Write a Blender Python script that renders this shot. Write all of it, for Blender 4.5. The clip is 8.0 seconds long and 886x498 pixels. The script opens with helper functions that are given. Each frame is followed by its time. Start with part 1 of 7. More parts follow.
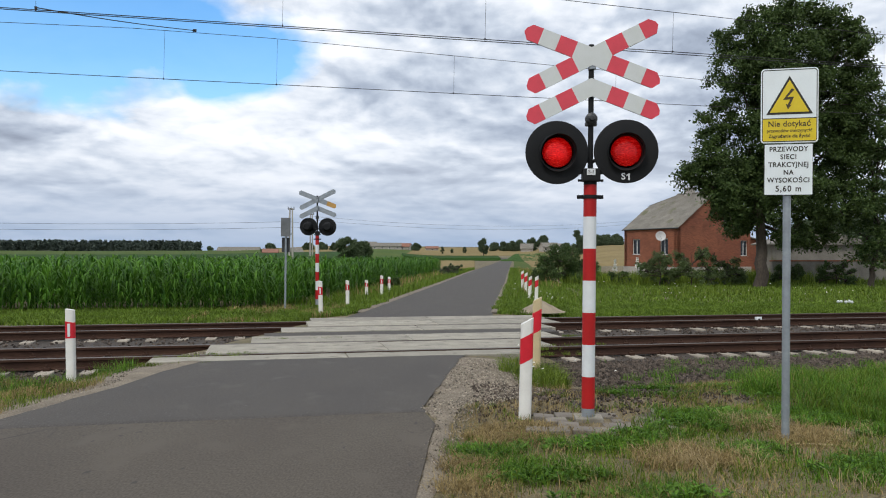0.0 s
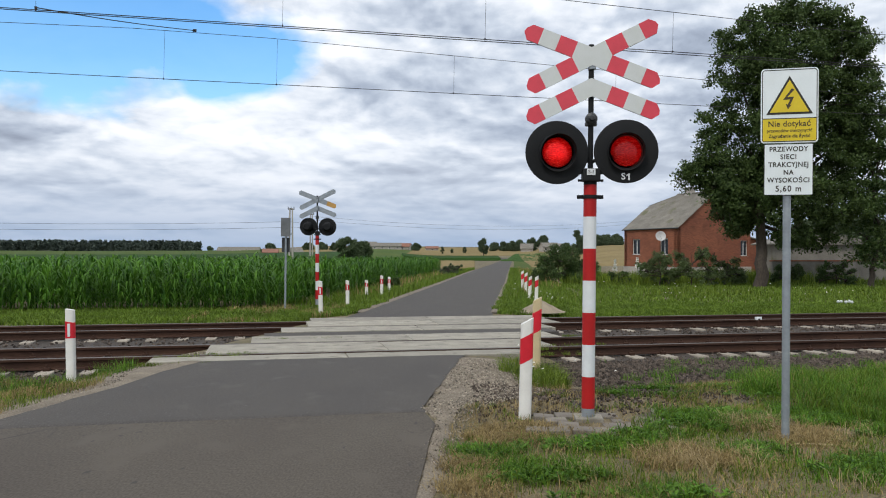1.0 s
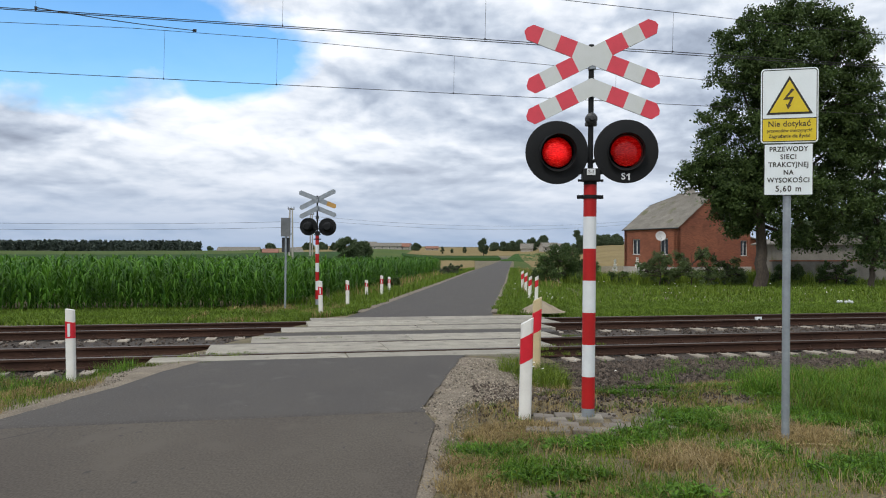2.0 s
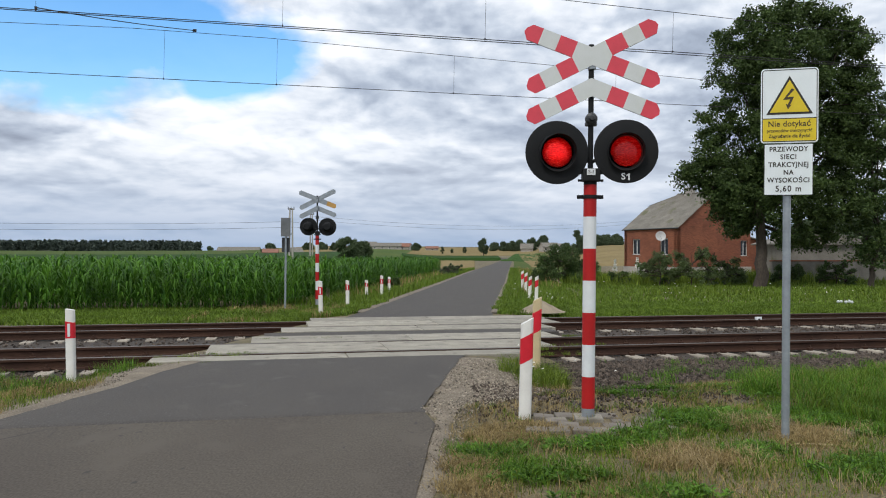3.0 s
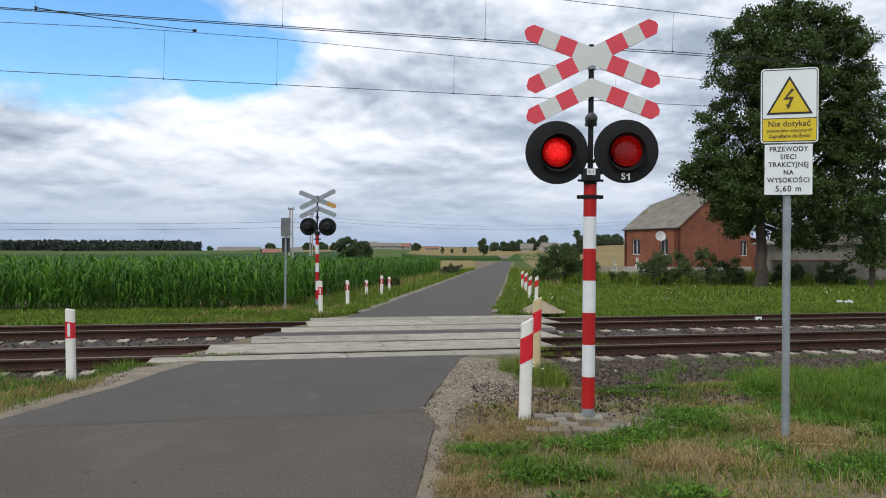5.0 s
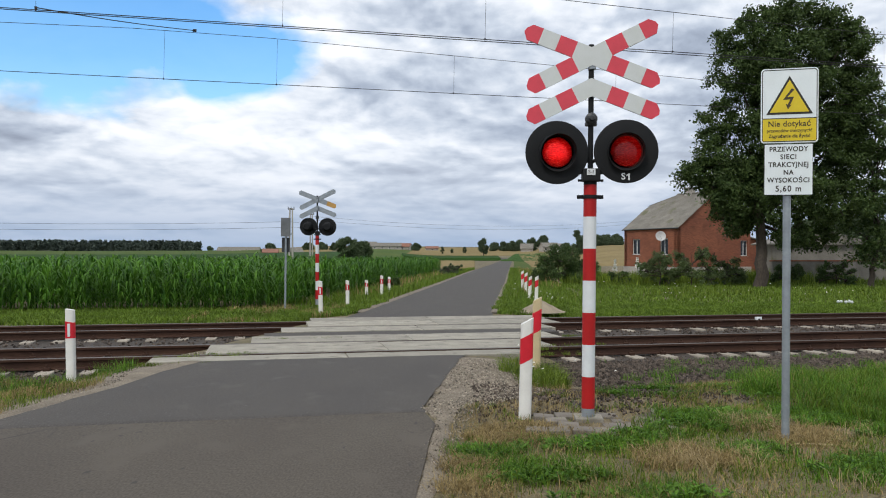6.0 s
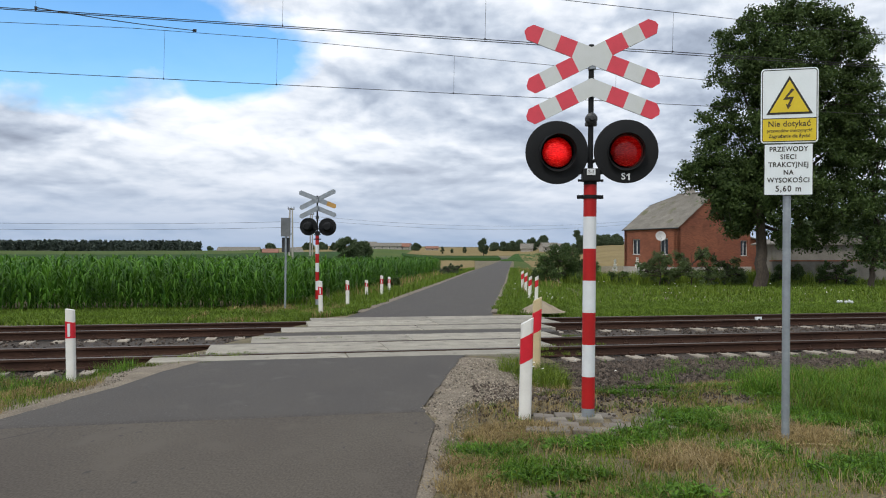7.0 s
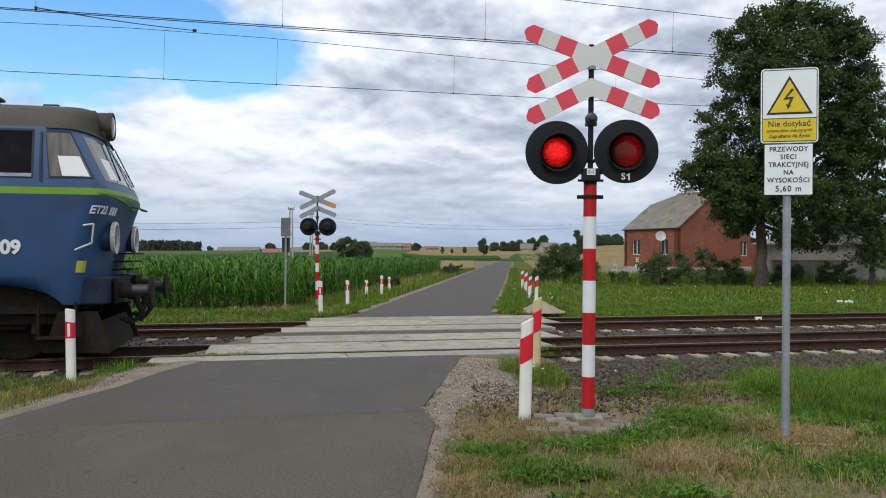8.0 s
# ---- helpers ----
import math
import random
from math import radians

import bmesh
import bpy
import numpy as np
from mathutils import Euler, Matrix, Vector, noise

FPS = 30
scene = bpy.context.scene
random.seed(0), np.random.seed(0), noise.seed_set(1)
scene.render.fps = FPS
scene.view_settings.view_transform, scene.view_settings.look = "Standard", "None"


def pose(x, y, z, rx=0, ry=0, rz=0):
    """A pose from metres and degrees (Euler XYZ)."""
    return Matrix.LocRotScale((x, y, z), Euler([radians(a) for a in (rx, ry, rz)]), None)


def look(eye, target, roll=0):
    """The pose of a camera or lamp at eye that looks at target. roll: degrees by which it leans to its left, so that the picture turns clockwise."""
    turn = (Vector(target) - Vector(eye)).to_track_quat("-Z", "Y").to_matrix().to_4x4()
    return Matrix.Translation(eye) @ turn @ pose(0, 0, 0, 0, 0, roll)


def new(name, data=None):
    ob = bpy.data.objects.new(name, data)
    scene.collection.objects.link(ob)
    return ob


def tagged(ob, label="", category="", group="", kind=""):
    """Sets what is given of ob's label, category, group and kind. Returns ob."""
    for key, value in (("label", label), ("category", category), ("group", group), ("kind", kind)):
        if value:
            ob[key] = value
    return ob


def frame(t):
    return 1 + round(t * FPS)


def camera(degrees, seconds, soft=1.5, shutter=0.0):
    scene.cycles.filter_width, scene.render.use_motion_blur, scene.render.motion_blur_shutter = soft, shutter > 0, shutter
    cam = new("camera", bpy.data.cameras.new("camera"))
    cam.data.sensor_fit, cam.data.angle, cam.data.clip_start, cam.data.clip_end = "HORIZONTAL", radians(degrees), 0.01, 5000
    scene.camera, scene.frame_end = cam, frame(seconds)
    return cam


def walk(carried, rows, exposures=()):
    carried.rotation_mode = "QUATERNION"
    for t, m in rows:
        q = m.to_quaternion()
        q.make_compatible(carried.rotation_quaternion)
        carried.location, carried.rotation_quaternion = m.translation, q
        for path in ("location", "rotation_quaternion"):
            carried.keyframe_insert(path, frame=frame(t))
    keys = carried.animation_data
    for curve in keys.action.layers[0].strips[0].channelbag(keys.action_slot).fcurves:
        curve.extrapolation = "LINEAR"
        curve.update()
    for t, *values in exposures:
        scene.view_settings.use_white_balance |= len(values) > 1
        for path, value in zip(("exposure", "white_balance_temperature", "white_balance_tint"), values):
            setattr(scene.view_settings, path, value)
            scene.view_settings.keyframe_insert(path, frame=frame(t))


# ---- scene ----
cam = camera(58.49, 8.0, soft=1.05)
EYE = (0.0, 0.0, 1.58)
VIEW = Matrix.Translation(EYE) @ pose(0, 0, 0, 90.512, 0, 0) @ pose(0, 0, 0, 0, 0, 0.1)
walk(cam, [(0.0, VIEW), (8.0, VIEW)], exposures=[(0.0, 0.0), (8.0, 0.0)])

# the railway runs along x of this frame; y counts metres across it
TRACK_TURN = 12.357
TRACK = pose(0, 0, 0, 0, 0, TRACK_TURN)
NEAR_TRACK, FAR_TRACK = 13.904, 18.600
GAUGE = 0.7525


def across(x, y):
    a = radians(TRACK_TURN)
    return -math.sin(a) * x + math.cos(a) * y


def along(x, y):
    a = radians(TRACK_TURN)
    return math.cos(a) * x + math.sin(a) * y


# ---------- light ----------
SUN_ELEVATION, SUN_AZIMUTH = 52.0, 205.0
world = bpy.data.worlds.new("cloudy_sky")
scene.world = world
world.use_nodes = True


def build_sky():
    nt = world.node_tree
    nt.nodes.clear()
    N, L = nt.nodes.new, nt.links.new

    def math_node(op, a, b=None):
        n = N("ShaderNodeMath")
        n.operation = op
        for i, v in enumerate((a, b)):
            if v is None:
                continue
            if isinstance(v, (int, float)):
                n.inputs[i].default_value = v
            else:
                L(v, n.inputs[i])
        return n.outputs[0]

    def ramp(value, stops):
        n = N("ShaderNodeValToRGB")
        n.color_ramp.interpolation = "LINEAR"
        els = n.color_ramp.elements
        while len(els) < len(stops):
            els.new(0.5)
        for e, (p, c) in zip(els, stops):
            e.position, e.color = p, (*c, 1)
        L(value, n.inputs[0])
        return n.outputs[0]

    def noise_node(vec, scale, detail, rough=0.5, warp=0.0):
        n = N("ShaderNodeTexNoise")
        n.inputs["Scale"].default_value = scale
        n.inputs["Detail"].default_value = detail
        n.inputs["Roughness"].default_value = rough
        n.inputs["Distortion"].default_value = warp
        L(vec, n.inputs["Vector"])
        return n.outputs[0]

    def combine(x, y, z=0.0):
        n = N("ShaderNodeCombineXYZ")
        for i, v in enumerate((x, y, z)):
            if isinstance(v, (int, float)):
                n.inputs[i].default_value = v
            else:
                L(v, n.inputs[i])
        return n.outputs[0]

    coord = N("ShaderNodeTexCoord").outputs["Generated"]
    sep = N("ShaderNodeSeparateXYZ")
    L(coord, sep.inputs[0])
    x, y, z = sep.outputs
    # bearing against height: the clouds flatten towards the horizon
    high = math_node("MAXIMUM", z, 0.0)
    bearing = math_node("MULTIPLY", math_node("ARCTAN2", x, y), 2.7)
    deck = combine(bearing, math_node("MULTIPLY", math_node("LOGARITHM", math_node("ADD", high, 0.10), math.e), -1.7), 0.0)

    def moved(vec, other, op="ADD"):
        n = N("ShaderNodeVectorMath")
        n.operation = op
        L(vec, n.inputs[0])
        if isinstance(other, tuple):
            n.inputs[1].default_value = other
        else:
            L(other, n.inputs[1])
        return n.outputs[0]

    # the deck is stirred a little, then heaped into billows
    swirl = N("ShaderNodeTexNoise")
    swirl.inputs["Scale"].default_value, swirl.inputs["Detail"].default_value = 1.6, 4.0
    L(deck, swirl.inputs["Vector"])
    stir = moved(moved(swirl.outputs["Color"], (0.5, 0.5, 0.5), "SUBTRACT"), (0.26, 0.2, 0.0), "MULTIPLY")
    deck = moved(deck, stir)

    def heaped(vec):
        v = N("ShaderNodeTexVoronoi")
        v.voronoi_dimensions, v.feature = "2D", "SMOOTH_F1"
        v.inputs["Scale"].default_value, v.inputs["Detail"].default_value = 2.6, 3.0
        v.inputs["Roughness"].default_value, v.inputs["Smoothness"].default_value = 0.55, 0.6
        v.normalize = True
        L(vec, v.inputs["Vector"])
        billow = math_node("SUBTRACT", 1.0, v.outputs["Distance"])
        return math_node("ADD", math_node("MULTIPLY", billow, 0.5), math_node("MULTIPLY", noise_node(vec, 2.6, 8.0, 0.56), 0.5))

    heap_here = heaped(deck)
    heap_above = heaped(moved(deck, (0.01, -0.07, 0.0)))
    relief = math_node("SUBTRACT", heap_here, heap_above)
    big = noise_node(deck, 1.3, 3.0, 0.5)
    # heavier and thinner masses of cloud; u to the east and v up over the northern horizon
    ahead = math_node("MAXIMUM", y, 0.02)
    plan = combine(math_node("DIVIDE", x, ahead), math_node("MULTIPLY", math_node("DIVIDE", z, ahead), 1.9))

    def mass(u, v, reach):
        n = N("ShaderNodeVectorMath")
        n.operation = "DISTANCE"
        L(plan, n.inputs[0])
        n.inputs[1].default_value = (u, v * 1.9, 0.0)
        return math_node("MAXIMUM", math_node("SUBTRACT", 1.0, math_node("DIVIDE", n.outputs["Value"], reach)), 0.0)

    body = math_node("ADD", math_node("MULTIPLY", big, 0.75), math_node("MULTIPLY", heap_here, 0.25))
    for u, v, reach, amount in ((-0.02, 0.245, 0.24, 0.16), (0.33, 0.25, 0.26, 0.11), (0.02, 0.115, 0.17, 0.12), (-0.56, 0.165, 0.10, 0.20), (0.2, 0.15, 0.15, 0.06), (-0.2, 0.30, 0.16, -0.10), (-0.3, 0.185, 0.24, -0.14), (0.07, 0.17, 0.12, -0.06), (0.1, 0.06, 0.2, -0.04), (0.22, 0.10, 0.22, 0.12), (0.38, 0.11, 0.2, 0.08), (0.0, 0.06, 0.12, 0.05)):
        body = math_node("ADD", body, math_node("MULTIPLY", mass(u, v, reach), amount))
    lit = math_node("ADD", math_node("MULTIPLY", relief, 2.5), math_node("SUBTRACT", 1.45, math_node("MULTIPLY", body, 1.4)))
    shade = ramp(lit, [(0.18, (0.25, 0.295, 0.39)), (0.42, (0.41, 0.475, 0.59)), (0.60, (0.60, 0.67, 0.78)), (0.76, (0.81, 0.86, 0.94)), (0.93, (0.97, 1.0, 1.06))])
    # haze: blue-grey towards the horizon
    low = ramp(z, [(0.0, (0.34, 0.45, 0.63)), (0.03, (0.33, 0.43, 0.60)), (0.07, (0.45, 0.53, 0.67)), (0.12, (0.74, 0.79, 0.87))])
    blend = N("ShaderNodeMix")
    blend.data_type = "RGBA"
    L(ramp(z, [(0.0, (0.95, 0.95, 0.95)), (0.045, (0.7, 0.7, 0.7)), (0.085, (0.4, 0.4, 0.4)), (0.15, (0.0, 0.0, 0.0))]), blend.inputs[0])
    L(shade, blend.inputs[6])
    L(low, blend.inputs[7])
    # a break in the clouds where the blue shows
    gap = math_node("MAXIMUM", mass(-0.46, 0.29, 0.34), math_node("MULTIPLY", mass(-0.27, 0.25, 0.2), 0.85))
    ragged = math_node("SUBTRACT", gap, math_node("MULTIPLY", math_node("SUBTRACT", heap_here, 0.45), 1.0))
    opening = ramp(ragged, [(0.20, (0, 0, 0)), (0.38, (0.96, 0.96, 0.96))])
    sky = N("ShaderNodeTexSky")
    sky.sky_type = "NISHITA"
    sky.sun_disc = False
    sky.sun_elevation, sky.sun_rotation = radians(SUN_ELEVATION), radians(SUN_AZIMUTH)
    clear = N("ShaderNodeBackground")
    clear.inputs[1].default_value = 0.15
    tone = N("ShaderNodeHueSaturation")
    tone.inputs["Saturation"].default_value, tone.inputs["Value"].default_value = 1.4, 1.5
    L(sky.outputs[0], tone.inputs["Color"])
    L(tone.outputs[0], clear.inputs[0])
    cloud = N("ShaderNodeBackground")
    cloud.inputs[1].default_value = 1.06
    L(blend.outputs[2], cloud.inputs[0])
    both = N("ShaderNodeMixShader")
    L(opening, both.inputs[0])
    L(cloud.outputs[0], both.inputs[1])
    L(clear.outputs[0], both.inputs[2])
    L(both.outputs[0], N("ShaderNodeOutputWorld").inputs[0])


build_sky()
sun_data = bpy.data.lights.new("sun", "SUN")
sun_data.energy, sun_data.angle, sun_data.color = 1.75, radians(14), (1.0, 0.95, 0.88)
sun = new("sun", sun_data)
a, e = radians(SUN_AZIMUTH), radians(SUN_ELEVATION)
sun.matrix_world = look((math.sin(a) * math.cos(e) * 60, math.cos(a) * math.cos(e) * 60, math.sin(e) * 60), (0, 0, 0))


# ---------- materials ----------
def material(name, base, second=None, scale=4.0, rough=0.7, metal=0.0, fine=60.0, bump=0.15, spread=0.12, island=0.0, coat=0.0, axis=(1, 1, 1), stain=None, stain_scale=1.2, stain_at=0.62, depth=0.004, spec=0.5, specks=None, cracks=None):
    """Two colours mixed over a broad and a fine pattern, with stains, relief and a little change from piece to piece."""
    m = bpy.data.materials.new(name)
    m.use_nodes = True
    nt = m.node_tree
    N, L = nt.nodes.new, nt.links.new
    b = nt.nodes["Principled BSDF"]
    b.inputs["Roughness"].default_value = rough
    b.inputs["Metallic"].default_value = metal
    b.inputs["Coat Weight"].default_value = coat
    b.inputs["Specular IOR Level"].default_value = spec
    coord = N("ShaderNodeTexCoord").outputs["Object"]
    place = N("ShaderNodeMapping")
    place.inputs["Scale"].default_value = axis
    L(coord, place.inputs[0])
    coord = place.outputs[0]

    def noise_at(s, detail):
        n = N("ShaderNodeTexNoise")
        n.inputs["Scale"].default_value, n.inputs["Detail"].default_value = s, detail
        L(coord, n.inputs["Vector"])
        return n.outputs[0]

    def mixed(fac, one, two, mode="MIX"):
        n = N("ShaderNodeMix")
        n.data_type, n.blend_type = "RGBA", mode
        for v, i in ((fac, 0), (one, 6), (two, 7)):
            if isinstance(v, (float, int)):
                n.inputs[i].default_value = v
            elif isinstance(v, tuple):
                n.inputs[i].default_value = (*v, 1)
            else:
                L(v, n.inputs[i])
        return n.outputs[2]

    def step(value, lo, hi):
        n = N("ShaderNodeMapRange")
        n.inputs[1].default_value, n.inputs[2].default_value = lo, hi
        L(value, n.inputs[0])
        return n.outputs[0]

    broad, small = noise_at(scale, 4.0), noise_at(fine, 3.0)
    col = mixed(step(broad, 0.32, 0.68), base, second or tuple(c * 0.8 for c in base))
    grain = N("ShaderNodeMapRange")
    grain.inputs[1].default_value, grain.inputs[2].default_value = 0.25, 0.75
    grain.inputs[3].default_value, grain.inputs[4].default_value = 1 - spread, 1 + spread
    L(small, grain.inputs[0])
    col = mixed(1.0, col, grain.outputs[0], "MULTIPLY")
    if stain:
        col = mixed(step(noise_at(stain_scale, 6.0), stain_at, stain_at + 0.1), col, stain)
    if specks:
        col = mixed(step(noise_at(specks[1], 2.0), specks[2], specks[2] + 0.04), col, specks[0])
    if cracks:
        vor = N("ShaderNodeTexVoronoi")
        vor.feature = "DISTANCE_TO_EDGE"
        vor.inputs["Scale"].default_value = cracks[1]
        L(coord, vor.inputs["Vector"])
        thin = N("ShaderNodeMapRange")
        thin.inputs[1].default_value, thin.inputs[2].default_value, thin.inputs[3].default_value, thin.inputs[4].default_value = 0.0, 0.012, 1.0, 0.0
        L(vor.outputs["Distance"], thin.inputs[0])
        where = N("ShaderNodeMath")
        where.operation = "MULTIPLY"
        L(thin.outputs[0], where.inputs[0])
        L(step(noise_at(1.1, 4.0), 0.54, 0.64), where.inputs[1])
        col = mixed(where.outputs[0], col, cracks[0])
    if island:
        if island > 0:
            src = N("ShaderNodeNewGeometry").outputs["Random Per Island"]
        else:
            src = N("ShaderNodeObjectInfo").outputs["Random"]
        r = N("ShaderNodeMapRange")
        r.inputs[3].default_value, r.inputs[4].default_value = 1 - abs(island), 1 + abs(island)
        L(src, r.inputs[0])
        col = mixed(1.0, col, r.outputs[0], "MULTIPLY")
    L(col, b.inputs["Base Color"])
    if bump:
        n = N("ShaderNodeBump")
        n.inputs["Strength"].default_value, n.inputs["Distance"].default_value = bump, depth
        L(small, n.inputs["Height"])
        L(n.outputs[0], b.inputs["Normal"])
    rr = N("ShaderNodeMapRange")
    rr.inputs[3].default_value, rr.inputs[4].default_value = max(0.02, rough - 0.1), min(1, rough + 0.1)
    L(broad, rr.inputs[0])
    L(rr.outputs[0], b.inputs["Roughness"])
    return m


def leafy(name, low, high, rough=0.6, through_light=0.25):
    """Leaves and blades: colour from blade to blade, with some light through them."""
    m = bpy.data.materials.new(name)
    m.use_nodes = True
    nt = m.node_tree
    N, L = nt.nodes.new, nt.links.new
    b = nt.nodes["Principled BSDF"]
    ramp = N("ShaderNodeValToRGB")
    ramp.color_ramp.elements[0].color, ramp.color_ramp.elements[1].color = (*low, 1), (*high, 1)
    L(N("ShaderNodeNewGeometry").outputs["Random Per Island"], ramp.inputs[0])
    n = N("ShaderNodeTexNoise")
    n.inputs["Scale"].default_value = 0.7
    L(N("ShaderNodeTexCoord").outputs["Object"], n.inputs["Vector"])
    r = N("ShaderNodeMapRange")
    r.inputs[1].default_value, r.inputs[2].default_value, r.inputs[3].default_value, r.inputs[4].default_value = 0.3, 0.7, 0.75, 1.25
    L(n.outputs[0], r.inputs[0])
    mix = N("ShaderNodeMix")
    mix.data_type, mix.blend_type = "RGBA", "MULTIPLY"
    mix.inputs[0].default_value = 1.0
    L(ramp.outputs[0], mix.inputs[6])
    L(r.outputs[0], mix.inputs[7])
    L(mix.outputs[2], b.inputs["Base Color"])
    b.inputs["Roughness"].default_value = rough
    b.inputs["Specular IOR Level"].default_value = 0.22
    t = N("ShaderNodeBsdfTranslucent")
    L(mix.outputs[2], t.inputs[0])
    s = N("ShaderNodeMixShader")
    s.inputs[0].default_value = through_light
    L(b.outputs[0], s.inputs[1])
    L(t.outputs[0], s.inputs[2])
    L(s.outputs[0], nt.nodes["Material Output"].inputs[0])
    return m


M = dict(
    soil=material("soil", (0.10, 0.085, 0.055), (0.07, 0.085, 0.03), 1.1, 0.95, fine=40, bump=0.5, spread=0.35, stain=(0.17, 0.14, 0.09), stain_scale=0.5, stain_at=0.55, depth=0.02),
    asphalt=material("asphalt", (0.091, 0.077, 0.059), (0.074, 0.062, 0.05), 0.7, 0.85, fine=62, bump=0.35, spread=0.36, axis=(1, 0.45, 1), spec=0.3, stain=(0.095, 0.080, 0.063), stain_scale=2.2, stain_at=0.56, specks=((0.052, 0.046, 0.042), 9.0, 0.69), cracks=((0.04, 0.036, 0.033), 0.7)),
    new_asphalt=material("new_asphalt", (0.068, 0.061, 0.055), (0.084, 0.076, 0.068), 1.3, 0.85, fine=75, bump=0.4, spread=0.38, axis=(1, 0.6, 1), spec=0.25, stain=(0.094, 0.085, 0.076), stain_scale=2.5, stain_at=0.6, specks=((0.12, 0.112, 0.108), 34.0, 0.66)),
    gravel=material("gravel", (0.24, 0.20, 0.145), (0.155, 0.128, 0.095), 2.5, 0.95, fine=55, bump=0.8, spread=0.45, depth=0.02),
    concrete=material("concrete", (0.335, 0.31, 0.25), (0.23, 0.212, 0.175), 2.2, 0.9, fine=45, bump=0.4, spread=0.25, island=-0.14, stain=(0.15, 0.135, 0.105), stain_scale=3.0, stain_at=0.58),
    sleeper=material("sleeper_concrete", (0.42, 0.38, 0.32), (0.27, 0.23, 0.18), 3, 0.9, fine=70, bump=0.3, island=-0.15),
    ballast=material("ballast_bed", (0.042, 0.033, 0.026), (0.065, 0.052, 0.042), 5, 0.95, fine=28, bump=1.0, spread=0.5, depth=0.03),
    stone=material("ballast_stone", (0.098, 0.077, 0.060), (0.055, 0.043, 0.035), 6, 0.9, fine=40, bump=0.2, spread=0.2, island=0.65, spec=0.3),
    rust=material("rail_rust", (0.062, 0.032, 0.021), (0.04, 0.022, 0.016), 5, 0.9, fine=60, bump=0.3, spread=0.25, axis=(0.2, 1, 1), spec=0.2),
    steel=material("rail_head_steel", (0.15, 0.128, 0.112), (0.09, 0.075, 0.065), 6, 0.5, 0.6, fine=80, bump=0.05, axis=(0.1, 1, 1)),
    galv=material("galvanised_steel", (0.33, 0.365, 0.39), (0.26, 0.29, 0.315), 9, 0.5, 0.5, fine=40, bump=0.05, spread=0.08),
    white=material("white_plastic", (0.78, 0.77, 0.72), (0.7, 0.69, 0.64), 7, 0.5, fine=60, bump=0.04, spread=0.04, stain=(0.5, 0.48, 0.42), stain_scale=6, stain_at=0.7),
    cream=material("yellowed_plastic", (0.62, 0.5, 0.28), (0.52, 0.42, 0.25), 6, 0.6, fine=60, bump=0.04, spread=0.06),
    orange_foil=material("faded_orange_foil", (0.5, 0.28, 0.07), (0.42, 0.25, 0.08), 6, 0.6, fine=60, bump=0.04, spread=0.08),
    white_paint=material("white_paint", (0.72, 0.75, 0.76), (0.64, 0.67, 0.68), 6, 0.45, fine=60, bump=0.03, spread=0.03),
    red_paint=material("red_paint", (0.44, 0.012, 0.012), (0.38, 0.011, 0.012), 6, 0.55, fine=60, bump=0.03, spread=0.05, spec=0.3, stain=(0.30, 0.012, 0.012), stain_scale=5.0, stain_at=0.66),
    red_foil=material("red_reflective_foil", (0.68, 0.055, 0.085), (0.6, 0.05, 0.075), 8, 0.5, fine=140, bump=0.03, spread=0.04),
    white_foil=material("white_reflective_foil", (0.61, 0.64, 0.63), (0.57, 0.60, 0.58), 8, 0.5, fine=140, bump=0.03, spread=0.03),
    post_red=material("delineator_red", (0.64, 0.01, 0.026), (0.56, 0.009, 0.022), 8, 0.45, fine=90, bump=0.03, spread=0.05),
    black=material("black_paint", (0.008, 0.009, 0.010), (0.013, 0.014, 0.015), 7, 0.65, fine=50, bump=0.06, spread=0.1, spec=0.22),
    dark_metal=material("dark_metal", (0.035, 0.038, 0.04), (0.05, 0.052, 0.055), 8, 0.5, 0.3, fine=50, bump=0.06),
    yellow=material("sign_yellow", (0.68, 0.52, 0.015), (0.62, 0.47, 0.015), 6, 0.45, fine=80, bump=0.02, spread=0.03),
    sign_white=material("sign_white", (0.75, 0.81, 0.82), (0.70, 0.76, 0.77), 6, 0.4, fine=80, bump=0.02, spread=0.03),
    sign_ink=material("sign_ink", (0.02, 0.018, 0.012), None, 6, 0.5, bump=0),
    brown_ink=material("sign_brown_ink", (0.05, 0.035, 0.01), None, 6, 0.5, bump=0),
    paver=material("paver_concrete", (0.22, 0.195, 0.16), (0.15, 0.132, 0.108), 6, 0.9, fine=70, bump=0.4, spread=0.25, island=-0.15),
    sand=material("sand", (0.32, 0.265, 0.185), (0.22, 0.18, 0.125), 3, 0.95, fine=60, bump=0.5, spread=0.2, depth=0.01),
    wire=material("wire_copper", (0.03, 0.028, 0.03), None, 5, 0.6, 0.4, bump=0),
    porcelain=material("porcelain", (0.03, 0.025, 0.03), None, 5, 0.3, bump=0),
)


# ---------- building helpers ----------
def finish(name, bm, mats, parent=None, label="", smooth=False):
    me = bpy.data.meshes.new(name)
    bm.to_mesh(me)
    bm.free()
    for m in mats if isinstance(mats, (list, tuple)) else [mats]:
        me.materials.append(m)
    if smooth:
        me.shade_smooth()
    ob = new(name, me)
    if parent:
        ob.parent = parent
    if label:
        ob["label"] = label
    return ob


def part(name, bm, mat, parent, label="", smooth=False):
    return finish(name, bm, mat, parent, label, smooth)


